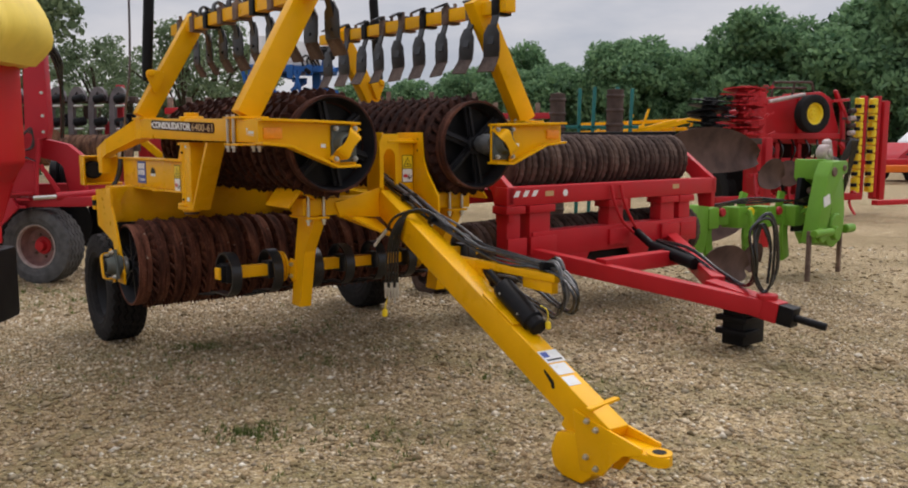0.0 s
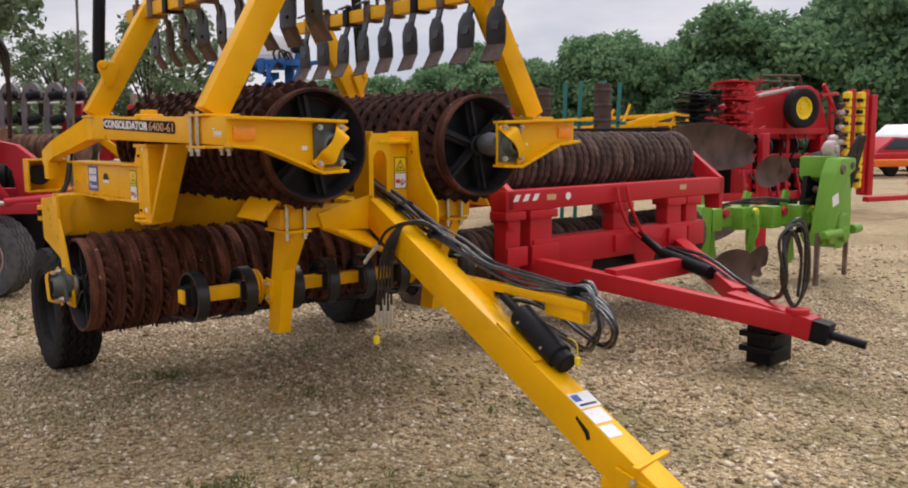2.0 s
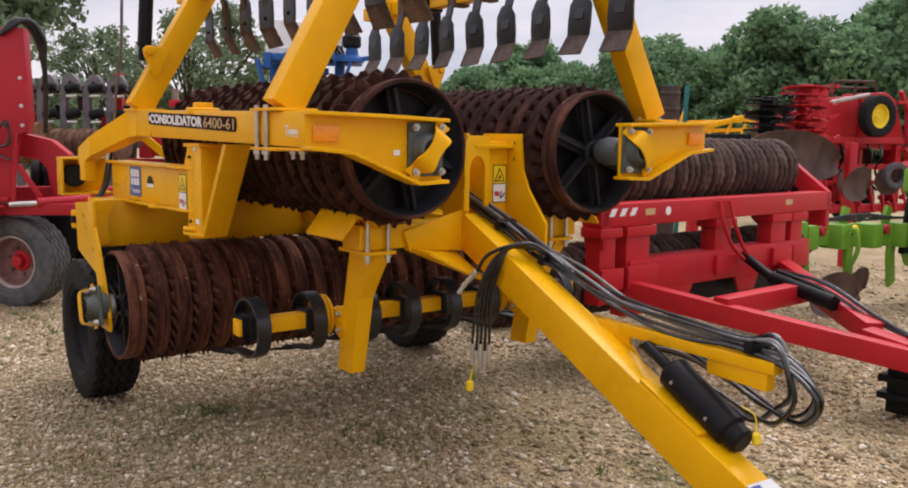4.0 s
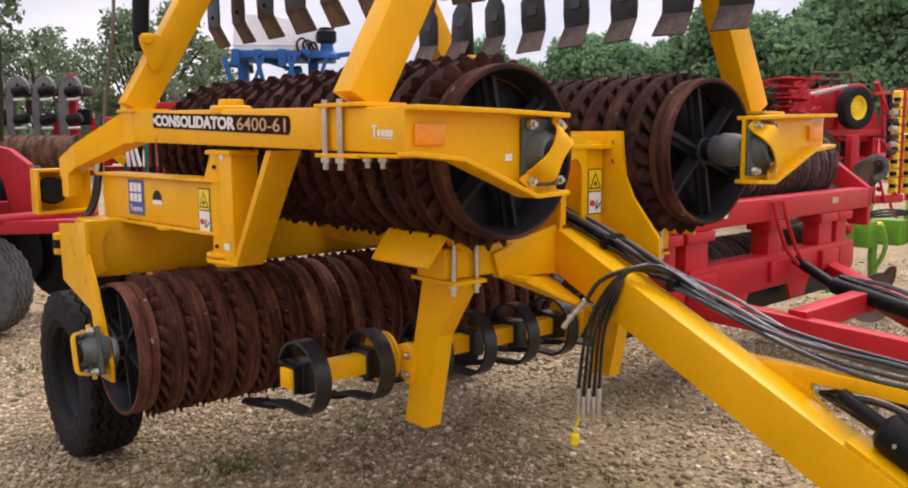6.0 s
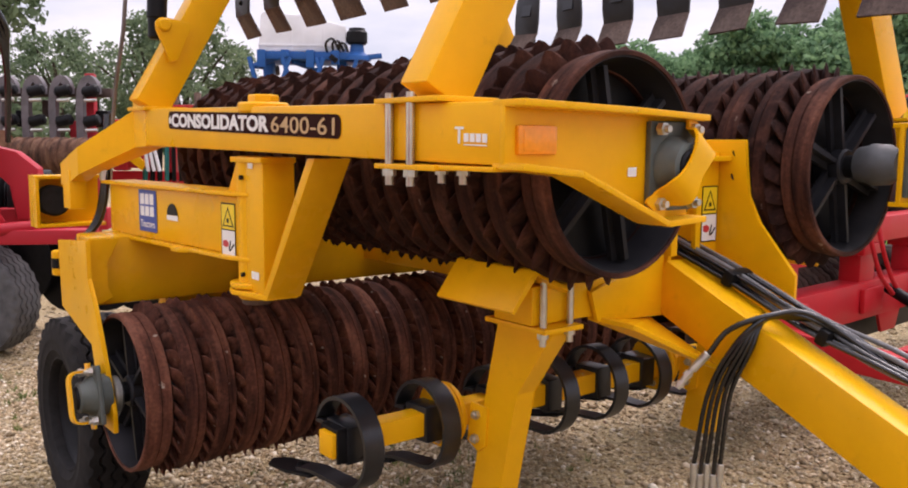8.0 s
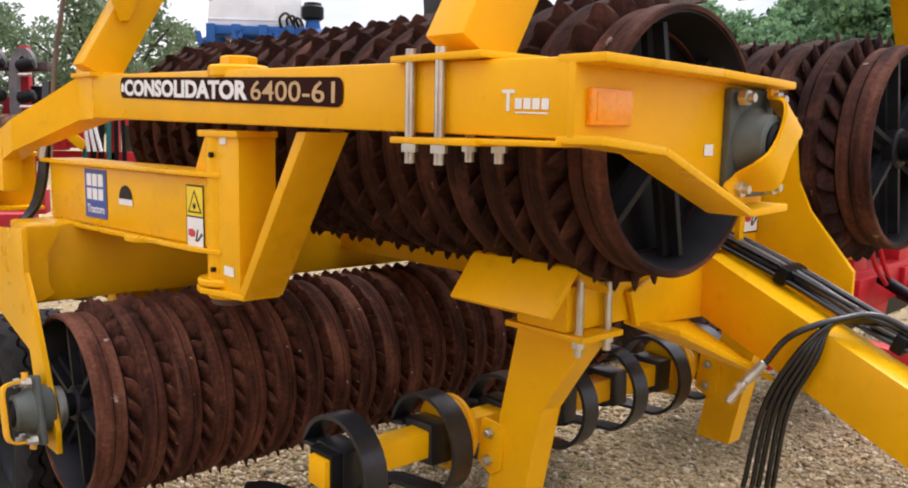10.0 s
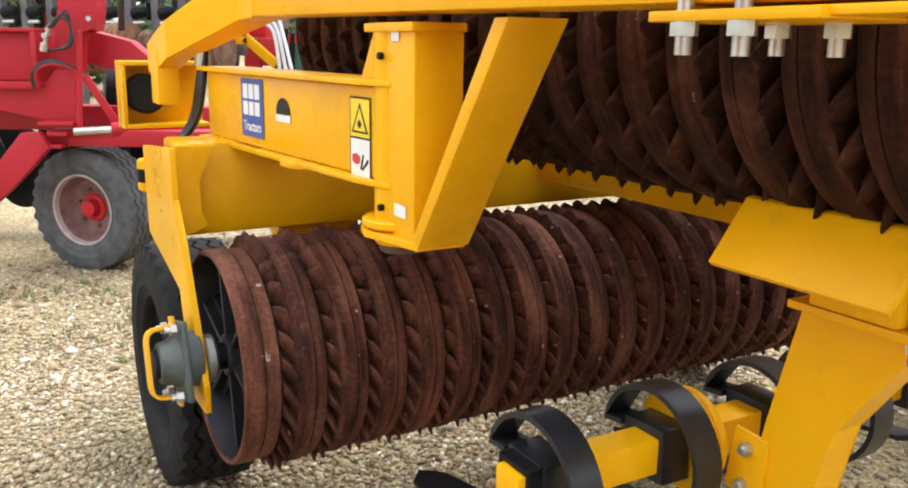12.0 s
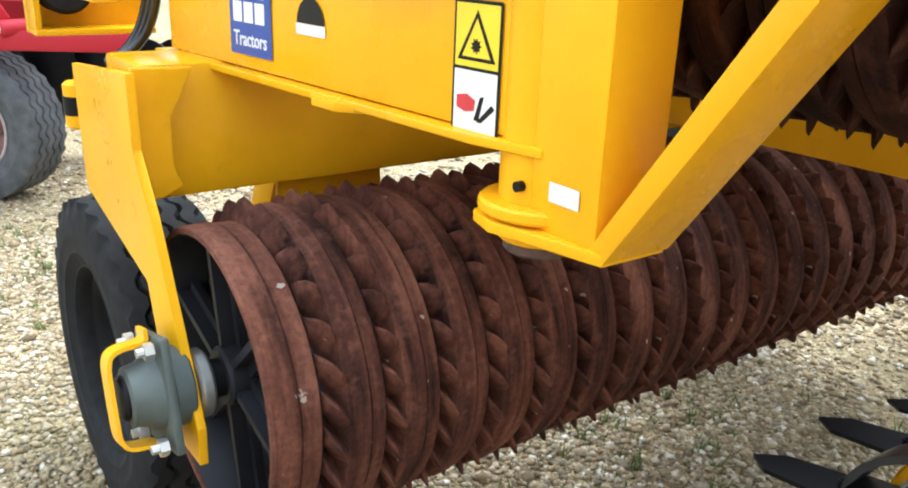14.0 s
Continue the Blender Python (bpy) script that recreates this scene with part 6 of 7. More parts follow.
    # folded disc sections in stacks: thin notched discs with clutter between them
    def disc_mesh(rad, mat):
        bm = bm_new()
        n = 20
        rim = [(rad * (1.0 if k % 2 else 0.90) * math.cos(2 * math.pi * k / (2 * n)), rad * (1.0 if k % 2 else 0.90) * math.sin(2 * math.pi * k / (2 * n))) for k in range(2 * n)]
        prism(bm, rim, "z", -0.012, 0.012, 0)
        rod(bm, (0, 0, -0.06), (0, 0, 0.06), rad * 0.35, 12, 0.01)
        return mesh_of("disc", bm, mat)
    red_disc, black_disc = disc_mesh(0.40, RED), disc_mesh(0.40, BLACK)
    for me, x0, n, step in ((red_disc, -1.46, 9, 0.108), (black_disc, -2.26, 7, 0.108)):
        for k in range(n):
            place("stacked_disc", me, th, pose(x0 + r.uniform(-0.05, 0.05), -0.45 + r.uniform(-0.05, 0.05), 1.70 + step * k, r.uniform(-7, 7), r.uniform(-7, 7), r.uniform(0, 90)), "notched disc")
            z = 1.73 + step * k
            for s in range(4):
                bm = bm_new()
                a = r.uniform(-0.36, 0.30)
                beam(bm, (x0 + a, -0.82 + r.uniform(-0.05, 0.05), z + r.uniform(-0.02, 0.02)), (x0 + a + r.uniform(0.03, 0.16), -0.85, z + r.uniform(0.01, 0.07)), 0.03, 0.03, 0)
                part("disc_arm", bm, (RED if k % 2 else REDFADE) if me is red_disc else BLACK, th)
    for k in range(6):
        part("hose", sweep(bm_new(), smooth_path([(-0.9 + 0.35 * k, 0.0, 1.70), (-0.85 + 0.33 * k + r.uniform(-0.1, 0.1), -0.2, 1.40), (-0.8 + 0.30 * k, -0.1, 1.10), (-0.7 + 0.30 * k + r.uniform(-0.1, 0.1), -0.25, 0.75)], 5), 0.022, 6), HOSE, th, "black seed hose")
    for k in range(9):
        bm = bm_new()
        x0 = -0.9 + 0.27 * k
        beam(bm, (x0, -0.2, 0.95), (x0 + r.uniform(-0.1, 0.1), -0.35, 0.35), 0.05, 0.04, 0.006)
        rod(bm, (x0, -0.22, 0.62), (x0 + 0.1, -0.22, 0.62), 0.05, 10, 0.01)
        part("coulter_arm", bm, RED if k % 3 else REDFADE, th)
    bm = bm_new()
    box(bm, -2.6, -0.75, -0.30, -0.16, 1.52, 1.64, 0.015)
    part("disc_rail", bm, ROLLBROWN, th)
    for x0 in (2.22, 2.62):
        for k in range(12):
            bm = bm_new()
            ring_of(bm, [(-0.080, 0.07), (-0.068, 0.095), (0.068, 0.095), (0.080, 0.07)], 14, pose(x0, 0.2, 0.55 + 0.17 * k, 0, 90, 0))
            part("packer_ring", bm, YELLOWVINYL, th)
        bm = bm_new()
        box(bm, x0 + 0.10, x0 + 0.19, 0.15, 0.3, 0.35, 2.55, 0.01)
        part("packer_frame", bm, RED, th)
        for k in range(8):
            bm = bm_new()
            box(bm, x0 - 0.22, x0 - 0.10, 0.05, 0.12, 0.60 + 0.24 * k, 0.68 + 0.24 * k, 0.008)
            part("scraper", bm, BLACK, th)
    bm = bm_new()
    box(bm, 2.84, 3.00, 0.1, 0.4, 0.30, 2.45, 0.02)
    part("rack_post", bm, RED, th)
    for x0 in (-0.6, 0.1, 0.8, 1.6):
        bm = bm_new()
        shank(bm, x0, -0.4, 0.05, 0.5, 0.15, 0.05, 0.03)
        part("coulter", bm, RED, th)
    for x0 in (-0.35, 0.55):
        bm = bm_new()
        ring_of(bm, [(-0.02, 0.05), (-0.012, 0.26), (0.012, 0.26), (0.02, 0.05)], 28, pose(x0, -0.55, 0.95, 0, 0, 70))
        part("disc", bm, MOULD, th, "worn steel disc")
    w = place("press_wheel", TYRE_S, th, pose(0.55, -0.7, 1.05, 0, 0, 75), "small grey press wheel")
    # solid black block that fills the space below the hopper
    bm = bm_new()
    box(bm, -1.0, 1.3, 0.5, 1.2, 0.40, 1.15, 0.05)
    part("black_under_block", bm, BLACK, th)
    bm = bm_new()
    box(bm, -0.9, 1.2, 0.45, 0.6, 1.20, 1.70, 0.03)
    part("metering_box", bm, BROWNVINYL, th, "dark metering box")
    for x0 in (-0.9, 1.2):
        w = place("wheel", TYRE_M, th, pose(x0, 0.9, 0.50, 0, 0, 0))
        place("rim", RIM_Y, w, Matrix.Identity(4))
    bm = bm_new()
    box(bm, 2.3, 3.0, -1.6, -1.3, 0.32, 0.52, 0.02)
    box(bm, 2.2, 2.9, -1.5, -1.35, 0.62, 0.70, 0.02)
    for x0 in (2.4, 2.65, 2.9):
        shank(bm, x0, -1.45, 0.02, 0.4, 0.15, 0.06, 0.03)
    part("side_coulter", bm, RED, th)
    bm = bm_new()
    box(bm, 1.0, 2.4, -1.5, -1.35, 0.34, 0.44, 0.02)
    part("marker_arm", bm, RED, th)
    return th


TYRE_S = tyre_mesh("tyre", 0.24, 0.16, 3, RUBBER_OLD)
red_drill()


def red_cultivator():
    """The red trailed machine behind the roller's near end, on a broad old tyre."""
    th = thing("red_trailed_cultivator", pose(-4.40, 8.88, 0, 0, 0, 8), "faded red trailed cultivator on a worn wide tyre", "cultivator")
    for x0, y0 in ((0.12, -0.05), (-1.6, 0.25)):
        w = place("wheel", TYRE_L, th, pose(x0, y0, 0.39, 0, 0, 70), "worn dusty tyre with zigzag tread")
        dished_rim(w, 0.39)
    bm = bm_new()
    box(bm, -2.2, 0.95, 0.15, 0.32, 0.86, 1.02, 0.012)
    part("axle_beam", bm, DEEPRED, th)
    bm = bm_new()
    box(bm, -0.06, 0.95, -0.28, -0.12, 0.805, 0.905, 0.012)
    part("hitch_beam", bm, DEEPRED, th)
    bm = bm_new()
    prism(bm, [(-0.10, 1.50), (0.12, 1.50), (0.38, 1.435), (0.52, 1.315), (0.54, 0.95), (0.36, 0.95), (0.34, 1.20), (0.28, 1.265), (0.05, 1.325), (-0.10, 1.33)], "y", 0.02, 0.16, 0.012)
    part("swan_neck", bm, DEEPRED, th)
    bm = bm_new()
    box(bm, -1.6, -0.09, -0.25, 0.25, 1.19, 1.48, 0.02)
    fb = part("frame_box", bm, DEEPRED, th)
    for a in ((-1.6, -0.06, -0.31, 0.25, 1.478, 1.50), (-0.092, -0.06, -0.31, 0.25, 1.19, 1.478), (-1.6, -0.055, -0.33, 0.25, 1.148, 1.19), (-0.62, -0.60, -0.29, -0.25, 1.19, 1.478)):
        bm = bm_new()
        box(bm, *a, 0.005)
        part("flange", bm, DEEPRED, fb)
    bm = bm_new()
    prism(bm, [(-1.0, 1.146), (-0.07, 1.146), (0.02, 1.26), (0.135, 1.26), (0.14, 0.925), (-0.06, 0.962), (-0.31, 1.016), (-1.0, 1.10)], "y", -0.27, -0.20, 0.008)
    part("side_plate", bm, DEEPRED, th)
    bm = bm_new()
    prism(bm, [(0.07, 2.36), (0.07, 1.62), (0.02, 1.50), (0.02, 1.24), (0.14, 1.24), (0.16, 1.49), (0.265, 1.49), (0.285, 1.62), (0.275, 2.36)], "y", -0.24, -0.08, 0.012)
    box(bm, -0.75, 0.07, -0.24, -0.08, 2.20, 2.36, 0.02)
    up = part("upright", bm, DEEPRED, th)
    for z in (1.56, 1.72, 1.95):
        bm = bm_new()
        rod(bm, (0.235, -0.25, z), (0.235, -0.235, z), 0.016, 10)
        part("pin", bm, ZINC, up)
    bm = bm_new()
    rod(bm, (0.196, -0.30, 1.49), (0.152, -0.30, 0.91), 0.018, 12, 0.004)
    part("upright_strut", bm, DEEPRED, th)
    bm = bm_new()
    beam(bm, (0.19, -0.26, 1.23), (0.345, -0.22, 0.95), 0.03, 0.045, 0.006)
    part("diagonal_brace", bm, DEEPRED, th)
    bm = bm_new()
    prism(bm, [(-0.157, 0.897), (-0.05, 0.90), (0.002, 0.805), (-0.10, 0.70), (-0.246, 0.555), (-0.35, 0.46), (-0.60, 0.44), (-0.347, 0.668)], "y", -0.40, -0.33, 0.01)
    part("mudguard", bm, DEEPRED, th)
    for x0, x1, z in ((-0.07, 0.13, 0.935), (-0.02, 0.10, 0.875), (-0.10, 0.06, 0.80)):
        bm = bm_new()
        box(bm, x0, x1, -0.37, -0.22, z, z + 0.024, 0.006)
        part("hinge_plate", bm, DEEPRED, th)
    bm = bm_new()
    rod(bm, (0.13, -0.34, 0.900), (0.34, -0.27, 0.908), 0.024, 14, 0.003)
    part("ram_rod", bm, ZINC, th, "bright ram rod")
    bm = bm_new()
    rod(bm, (0.33, -0.27, 0.908), (0.72, -0.10, 0.93), 0.045, 14, 0.006)
    part("ram", bm, DEEPRED, th)
    bm = bm_new()
    rod(bm, (0.035, -0.34, 1.50), (0.0, -0.34, 1.385), 0.012, 8)
    rod(bm, (0.008, -0.34, 1.415), (-0.004, -0.34, 1.365), 0.024, 10, 0.005)
    rod(bm, (0.02, -0.37, 1.455), (0.02, -0.30, 1.455), 0.018, 8, 0.003)
    part("valve", bm, ZINC, th, "bright valve on the frame")
    for k in range(3):
        part("hose", sweep(bm_new(), smooth_path([(0.03 + 0.012 * k, -0.33, 1.50), (0.10 + 0.02 * k, -0.34, 1.56 + 0.02 * k), (0.16, -0.33, 1.52), (0.13 + 0.01 * k, -0.33, 1.40), (0.0, -0.33, 1.37)], 6), 0.008, 8), HOSE, th, "thin black hose")
        part("hose", sweep(bm_new(), smooth_path([(-0.055 - 0.012 * k, -0.34, 1.16), (-0.055 - 0.01 * k, -0.36, 1.235), (-0.02, -0.36, 1.278 + 0.01 * k), (0.06, -0.35, 1.295 + 0.01 * k), (0.17, -0.33, 1.265)], 6), 0.010, 8), HOSE if k else DEEPRED, th)
    bm = bm_new()
    ring_of(bm, [(0.11 * k + d, q) for k in range(4) for d, q in ((-0.05, 0.20), (-0.03, 0.27), (0.03, 0.27), (0.05, 0.20))], 28, pose(0.10, 0.52, 1.02, 0, 0, 10))
    part("packer_roll", bm, BLACK, th, "dark ribbed packer roll")
    disc = mesh_of("disc", ring_of(bm_new(), [(-0.012, 0.08), (-0.006, 0.32), (0.006, 0.32), (0.012, 0.08)], 26), BLACK)
    for k in range(6):
        place("disc", disc, th, pose(-1.4 + 0.30 * k, 0.9, 0.52, 0, 0, 65), "dark cultivator disc")
        place("disc", disc, th, pose(0.5 + 0.26 * k, 0.8, 0.45, 0, 0, 65), "dark cultivator disc")
    for k in range(3):
        part("hose", sweep(bm_new(), smooth_path([(0.10, -0.26, 2.30), (0.24 + 0.04 * k, -0.26, 2.42), (0.36 + 0.03 * k, -0.2, 2.28), (0.39, -0.1, 1.95 + 0.06 * k), (0.34, 0.0, 1.50)], 6), 0.02, 8), HOSE, th, "black looped hose")
    return th


red_cultivator()


def tine_rack(x, y, turn, n):
    """A long folded tine cultivator far behind: rows of grey shanks with spring clamps on red beams."""
    th = thing("tine_cultivator", pose(x, y, 0, 0, 0, turn), "folded cultivator with rows of grey tines on a red frame", "cultivator")
    for z in (1.30, 2.02):
        bm = bm_new()
        box(bm, -0.3, n * 0.32, -0.04, 0.08, z, z + 0.10, 0.01)
        part("beam", bm, ROLLBROWN, th)
    for k in range(n):
        x = 0.32 * k
        bm = bm_new()
        strap(bm, smooth_path([(x - 0.02, -0.12, 0.55), (x, -0.12, 1.2), (x, -0.12, 1.85), (x + 0.03, -0.12, 2.12), (x + 0.11, -0.12, 2.22), (x + 0.18, -0.12, 2.16), (x + 0.19, -0.12, 2.05)], 5), (0, 1, 0), 0.09, 0.085)
        part("tine", bm, TINEGREY, th, "grey worn steel tine")
        for z in (1.36, 1.72, 2.06):
            bm = bm_new()
            rod(bm, (x + 0.07, -0.20, z), (x + 0.25, -0.20, z + 0.04), 0.065, 12, 0.02)
            part("spring_clamp", bm, BLACK, th)
            bm = bm_new()
            rod(bm, (x + 0.10, -0.24, z - 0.09), (x + 0.24, -0.24, z - 0.085), 0.020, 8, 0.005)
            part("spring_bolt", bm, ZINC, th)
    for xx in (0.0, n * 0.32 - 0.3):
        bm = bm_new()
        box(bm, xx - 0.05, xx + 0.05, 0.06, 0.16, 0, 2.3, 0.01)
        part("post", bm, REDFADE, th)
    for x1, z, r in ((2.66, 1.36, 0.25), (3.70, 1.35, 0.19)):
        bm = bm_new()
        prof = [(0.0, r - 0.03), (0.0, r + 0.012), (0.05, r + 0.012)]
        for k in range(8):
            prof += [(0.06 + 0.11 * k, r - 0.012), (0.13 + 0.11 * k, r - 0.006), (0.14 + 0.11 * k, r + 0.010), (0.165 + 0.11 * k, r + 0.010)]
        ring_of(bm, prof + [(0.98, r - 0.03)], 28, pose(x1, -0.85, z, 0, 0, 172))
        roll_ob = part("packer_roll", bm, ROLLRUST, th, "rusty packer roll with raised bands")
        # the roll is hollow; this black disc paints the shade inside it
        bm = bm_new()
        rod(bm, (0.012, 0, 0), (0.03, 0, 0), r - 0.02, 24, 0, pose(x1, -0.85, z, 0, 0, 172))
        part("hollow_shade", bm, BLACK, roll_ob, "black disc painting the shade in the roll's hollow end")
        bm = bm_new()
        beam(bm, (x1 - 0.5, -0.85, z + 0.1), (x1 - 0.4, -0.05, z + 0.02), 0.06, 0.10, 0.01)
        part("roll_arm", bm, REDFADE, th)
    for k in range(n):
        bm = bm_new()
        x = 0.32 * k + 0.12
        box(bm, x - 0.06, x + 0.10, 0.10, 0.20, 1.55 + 0.12 * (k % 3), 1.75 + 0.12 * (k % 3), 0.02)
        part("depth_block", bm, (REDFADE, BLACK, ROLLBROWN)[k % 3], th)
    return th


tine_rack(-8.3, 13.3, -4, 11)


def pipe_rack():
    """A small red seeder in the row behind, with pale pipes and a yellow bracket."""
    th = thing("red_seeder", pose(-4.85, 13.6, 0), "small red seeder with pale pipes and a yellow bracket", "seeder")
    for a, name, mat in (((-0.20, 0.12, 0.0, 0.3, 1.50, 1.78), "seed_box", RED), ((0.02, 0.28, -0.05, 0.2, 1.18, 1.50), "metering_box", REDFADE), ((-0.12, 0.05, -0.10, 0.1, 1.15, 1.40), "metering_box", REDFADE)):
        bm = bm_new()
        box(bm, *a, 0.03)
        part(name, bm, mat, th)
    bm = bm_new()
    beam(bm, (-0.55, -0.2, 1.49), (-0.02, -0.2, 1.46), 0.05, 0.09, 0.008)
    beam(bm, (-0.06, -0.2, 1.50), (0.30, -0.2, 1.20), 0.05, 0.11, 0.008)
    part("bracket", bm, YELLOW, th)
    for k in range(3):
        part("pipe", sweep(bm_new(), smooth_path([(0.10 + 0.05 * k, -0.25, 1.66 + 0.03 * k), (0.24 + 0.06 * k, -0.28, 1.64 + 0.03 * k), (0.32 + 0.05 * k, -0.28, 1.52), (0.36 + 0.07 * k, -0.26, 1.15)], 6), 0.022, 8), WHITEPL, th, "pale plastic pipe")
    for k in range(6):
        bm = bm_new()
        beam(bm, (0.22 + 0.09 * k, 0.05, 1.02), (0.28 + 0.08 * k, 0.0, 1.66 - 0.05 * (k % 3)), 0.05, 0.05, 0.008)
        part("coulter", bm, BLACK if k % 3 else TEAL, th)
    for x in (-0.45, 0.55):
        bm = bm_new()
        box(bm, x - 0.05, x + 0.05, 0.05, 0.15, 0, 1.5, 0.01)
        part("leg", bm, RED, th)
    bm = bm_new()
    box(bm, -0.6, 0.8, 0.05, 0.15, 1.02, 1.14, 0.01)
    part("toolbar", bm, RED, th)
    return th


pipe_rack()


def seed_hopper():
    """The red hopper under a yellow sheet at the yard's near side."""
    th = thing("red_seed_hopper", pose(-1.73, 3.50, 0.2355, 0, 0, 3), "red seed hopper under a creased yellow cover", "seed hopper")
    th.scale = (0.843, 0.843, 0.843)
    bm = bm_new()
    prism(bm, [(-1.5, 1.08), (-1.5, 1.92), (-0.07, 1.92), (-0.07, 1.38), (-0.15, 1.28), (-0.20, 1.08)], "y", -0.35, 0.12, 0.015)
    part("hopper", bm, RED, th)
    bm = bm_new()
    box(bm, -0.26, -0.245, -0.36, -0.345, 1.43, 1.82, 0.002)
    box(bm, -0.22, -0.205, -0.36, -0.345, 1.43, 1.82, 0.002)
    for k in range(5):
        box(bm, -0.245, -0.22, -0.36, -0.348, 1.46 + 0.08 * k, 1.475 + 0.08 * k, 0.001)
    part("ladder_rail", bm, BLACK, th)
    bm = bm_new()
    rows = []
    for i in range(15):
        v = i / 14
        right = 0.05 + 0.085 * math.sin(math.pi * min(1.0, 0.10 + 1.5 * v)) - 0.05 * v
        front = -0.42 - 0.04 * math.sin(math.pi * min(1.0, 0.1 + 1.5 * v)) + 0.05 * v
        back = 0.16
        tuck = 0.05 * max(0.0, 1 - 6 * v)
        ring = []
        for k in range(56):
            a = 2 * math.pi * (k + 0.5) / 56
            e = 0.22
            cx = math.copysign(abs(math.cos(a)) ** e, math.cos(a))
            cy = math.copysign(abs(math.sin(a)) ** e, math.sin(a))
            x = (right - 1.6) / 2 + cx * ((right + 1.6) / 2 - tuck)
            y = (front + back) / 2 + cy * ((back - front) / 2 - tuck)
            fold = 0.012 * noise.noise((x * 6, y * 6, v * 3)) + 0.010 * math.sin(9 * a + 5 * v)
            ring.append(bm.verts.new((x + cx * fold, y + cy * fold, 1.835 + 0.60 * v + 0.02 * noise.noise((x * 4, y * 4, 3)))))
        rows.append(ring)
    for a, b in zip(rows, rows[1:]):
        for k in range(56):
            bm.faces.new((a[k], a[(k + 1) % 56], b[(k + 1) % 56], b[k]))
    bm.faces.new(rows[0][::-1])
    bm.faces.new(rows[-1])
    part("cover", bm, TARP, th, "creased yellow cover")
    bm = bm_new()
    box(bm, -0.60, -0.105, -0.33, 0.05, 0.62, 0.975, 0.03)
    part("tool_box", bm, BLACK, th, "black plastic box")
    bm = bm_new()
    box(bm, -1.45, -0.16, -0.10, 0.02, 0.985, 1.075, 0.012)
    part("chassis_rail", bm, RED, th)
    for k in range(2):
        part("hose", sweep(bm_new(), smooth_path([(-0.10 - 0.05 * k, -0.37, 1.40), (-0.08 - 0.05 * k, -0.42, 1.20), (-0.16 - 0.04 * k, -0.40, 1.00), (-0.30, -0.34, 0.90)], 6), 0.014, 8), HOSE, th, "black hose")
    for x0 in (-1.4, -0.55):
        bm = bm_new()
        box(bm, x0 - 0.05, x0 + 0.05, 0.0, 0.1, -0.285, 1.10, 0.01)
        part("leg", bm, RED, th)
    return th


seed_hopper()


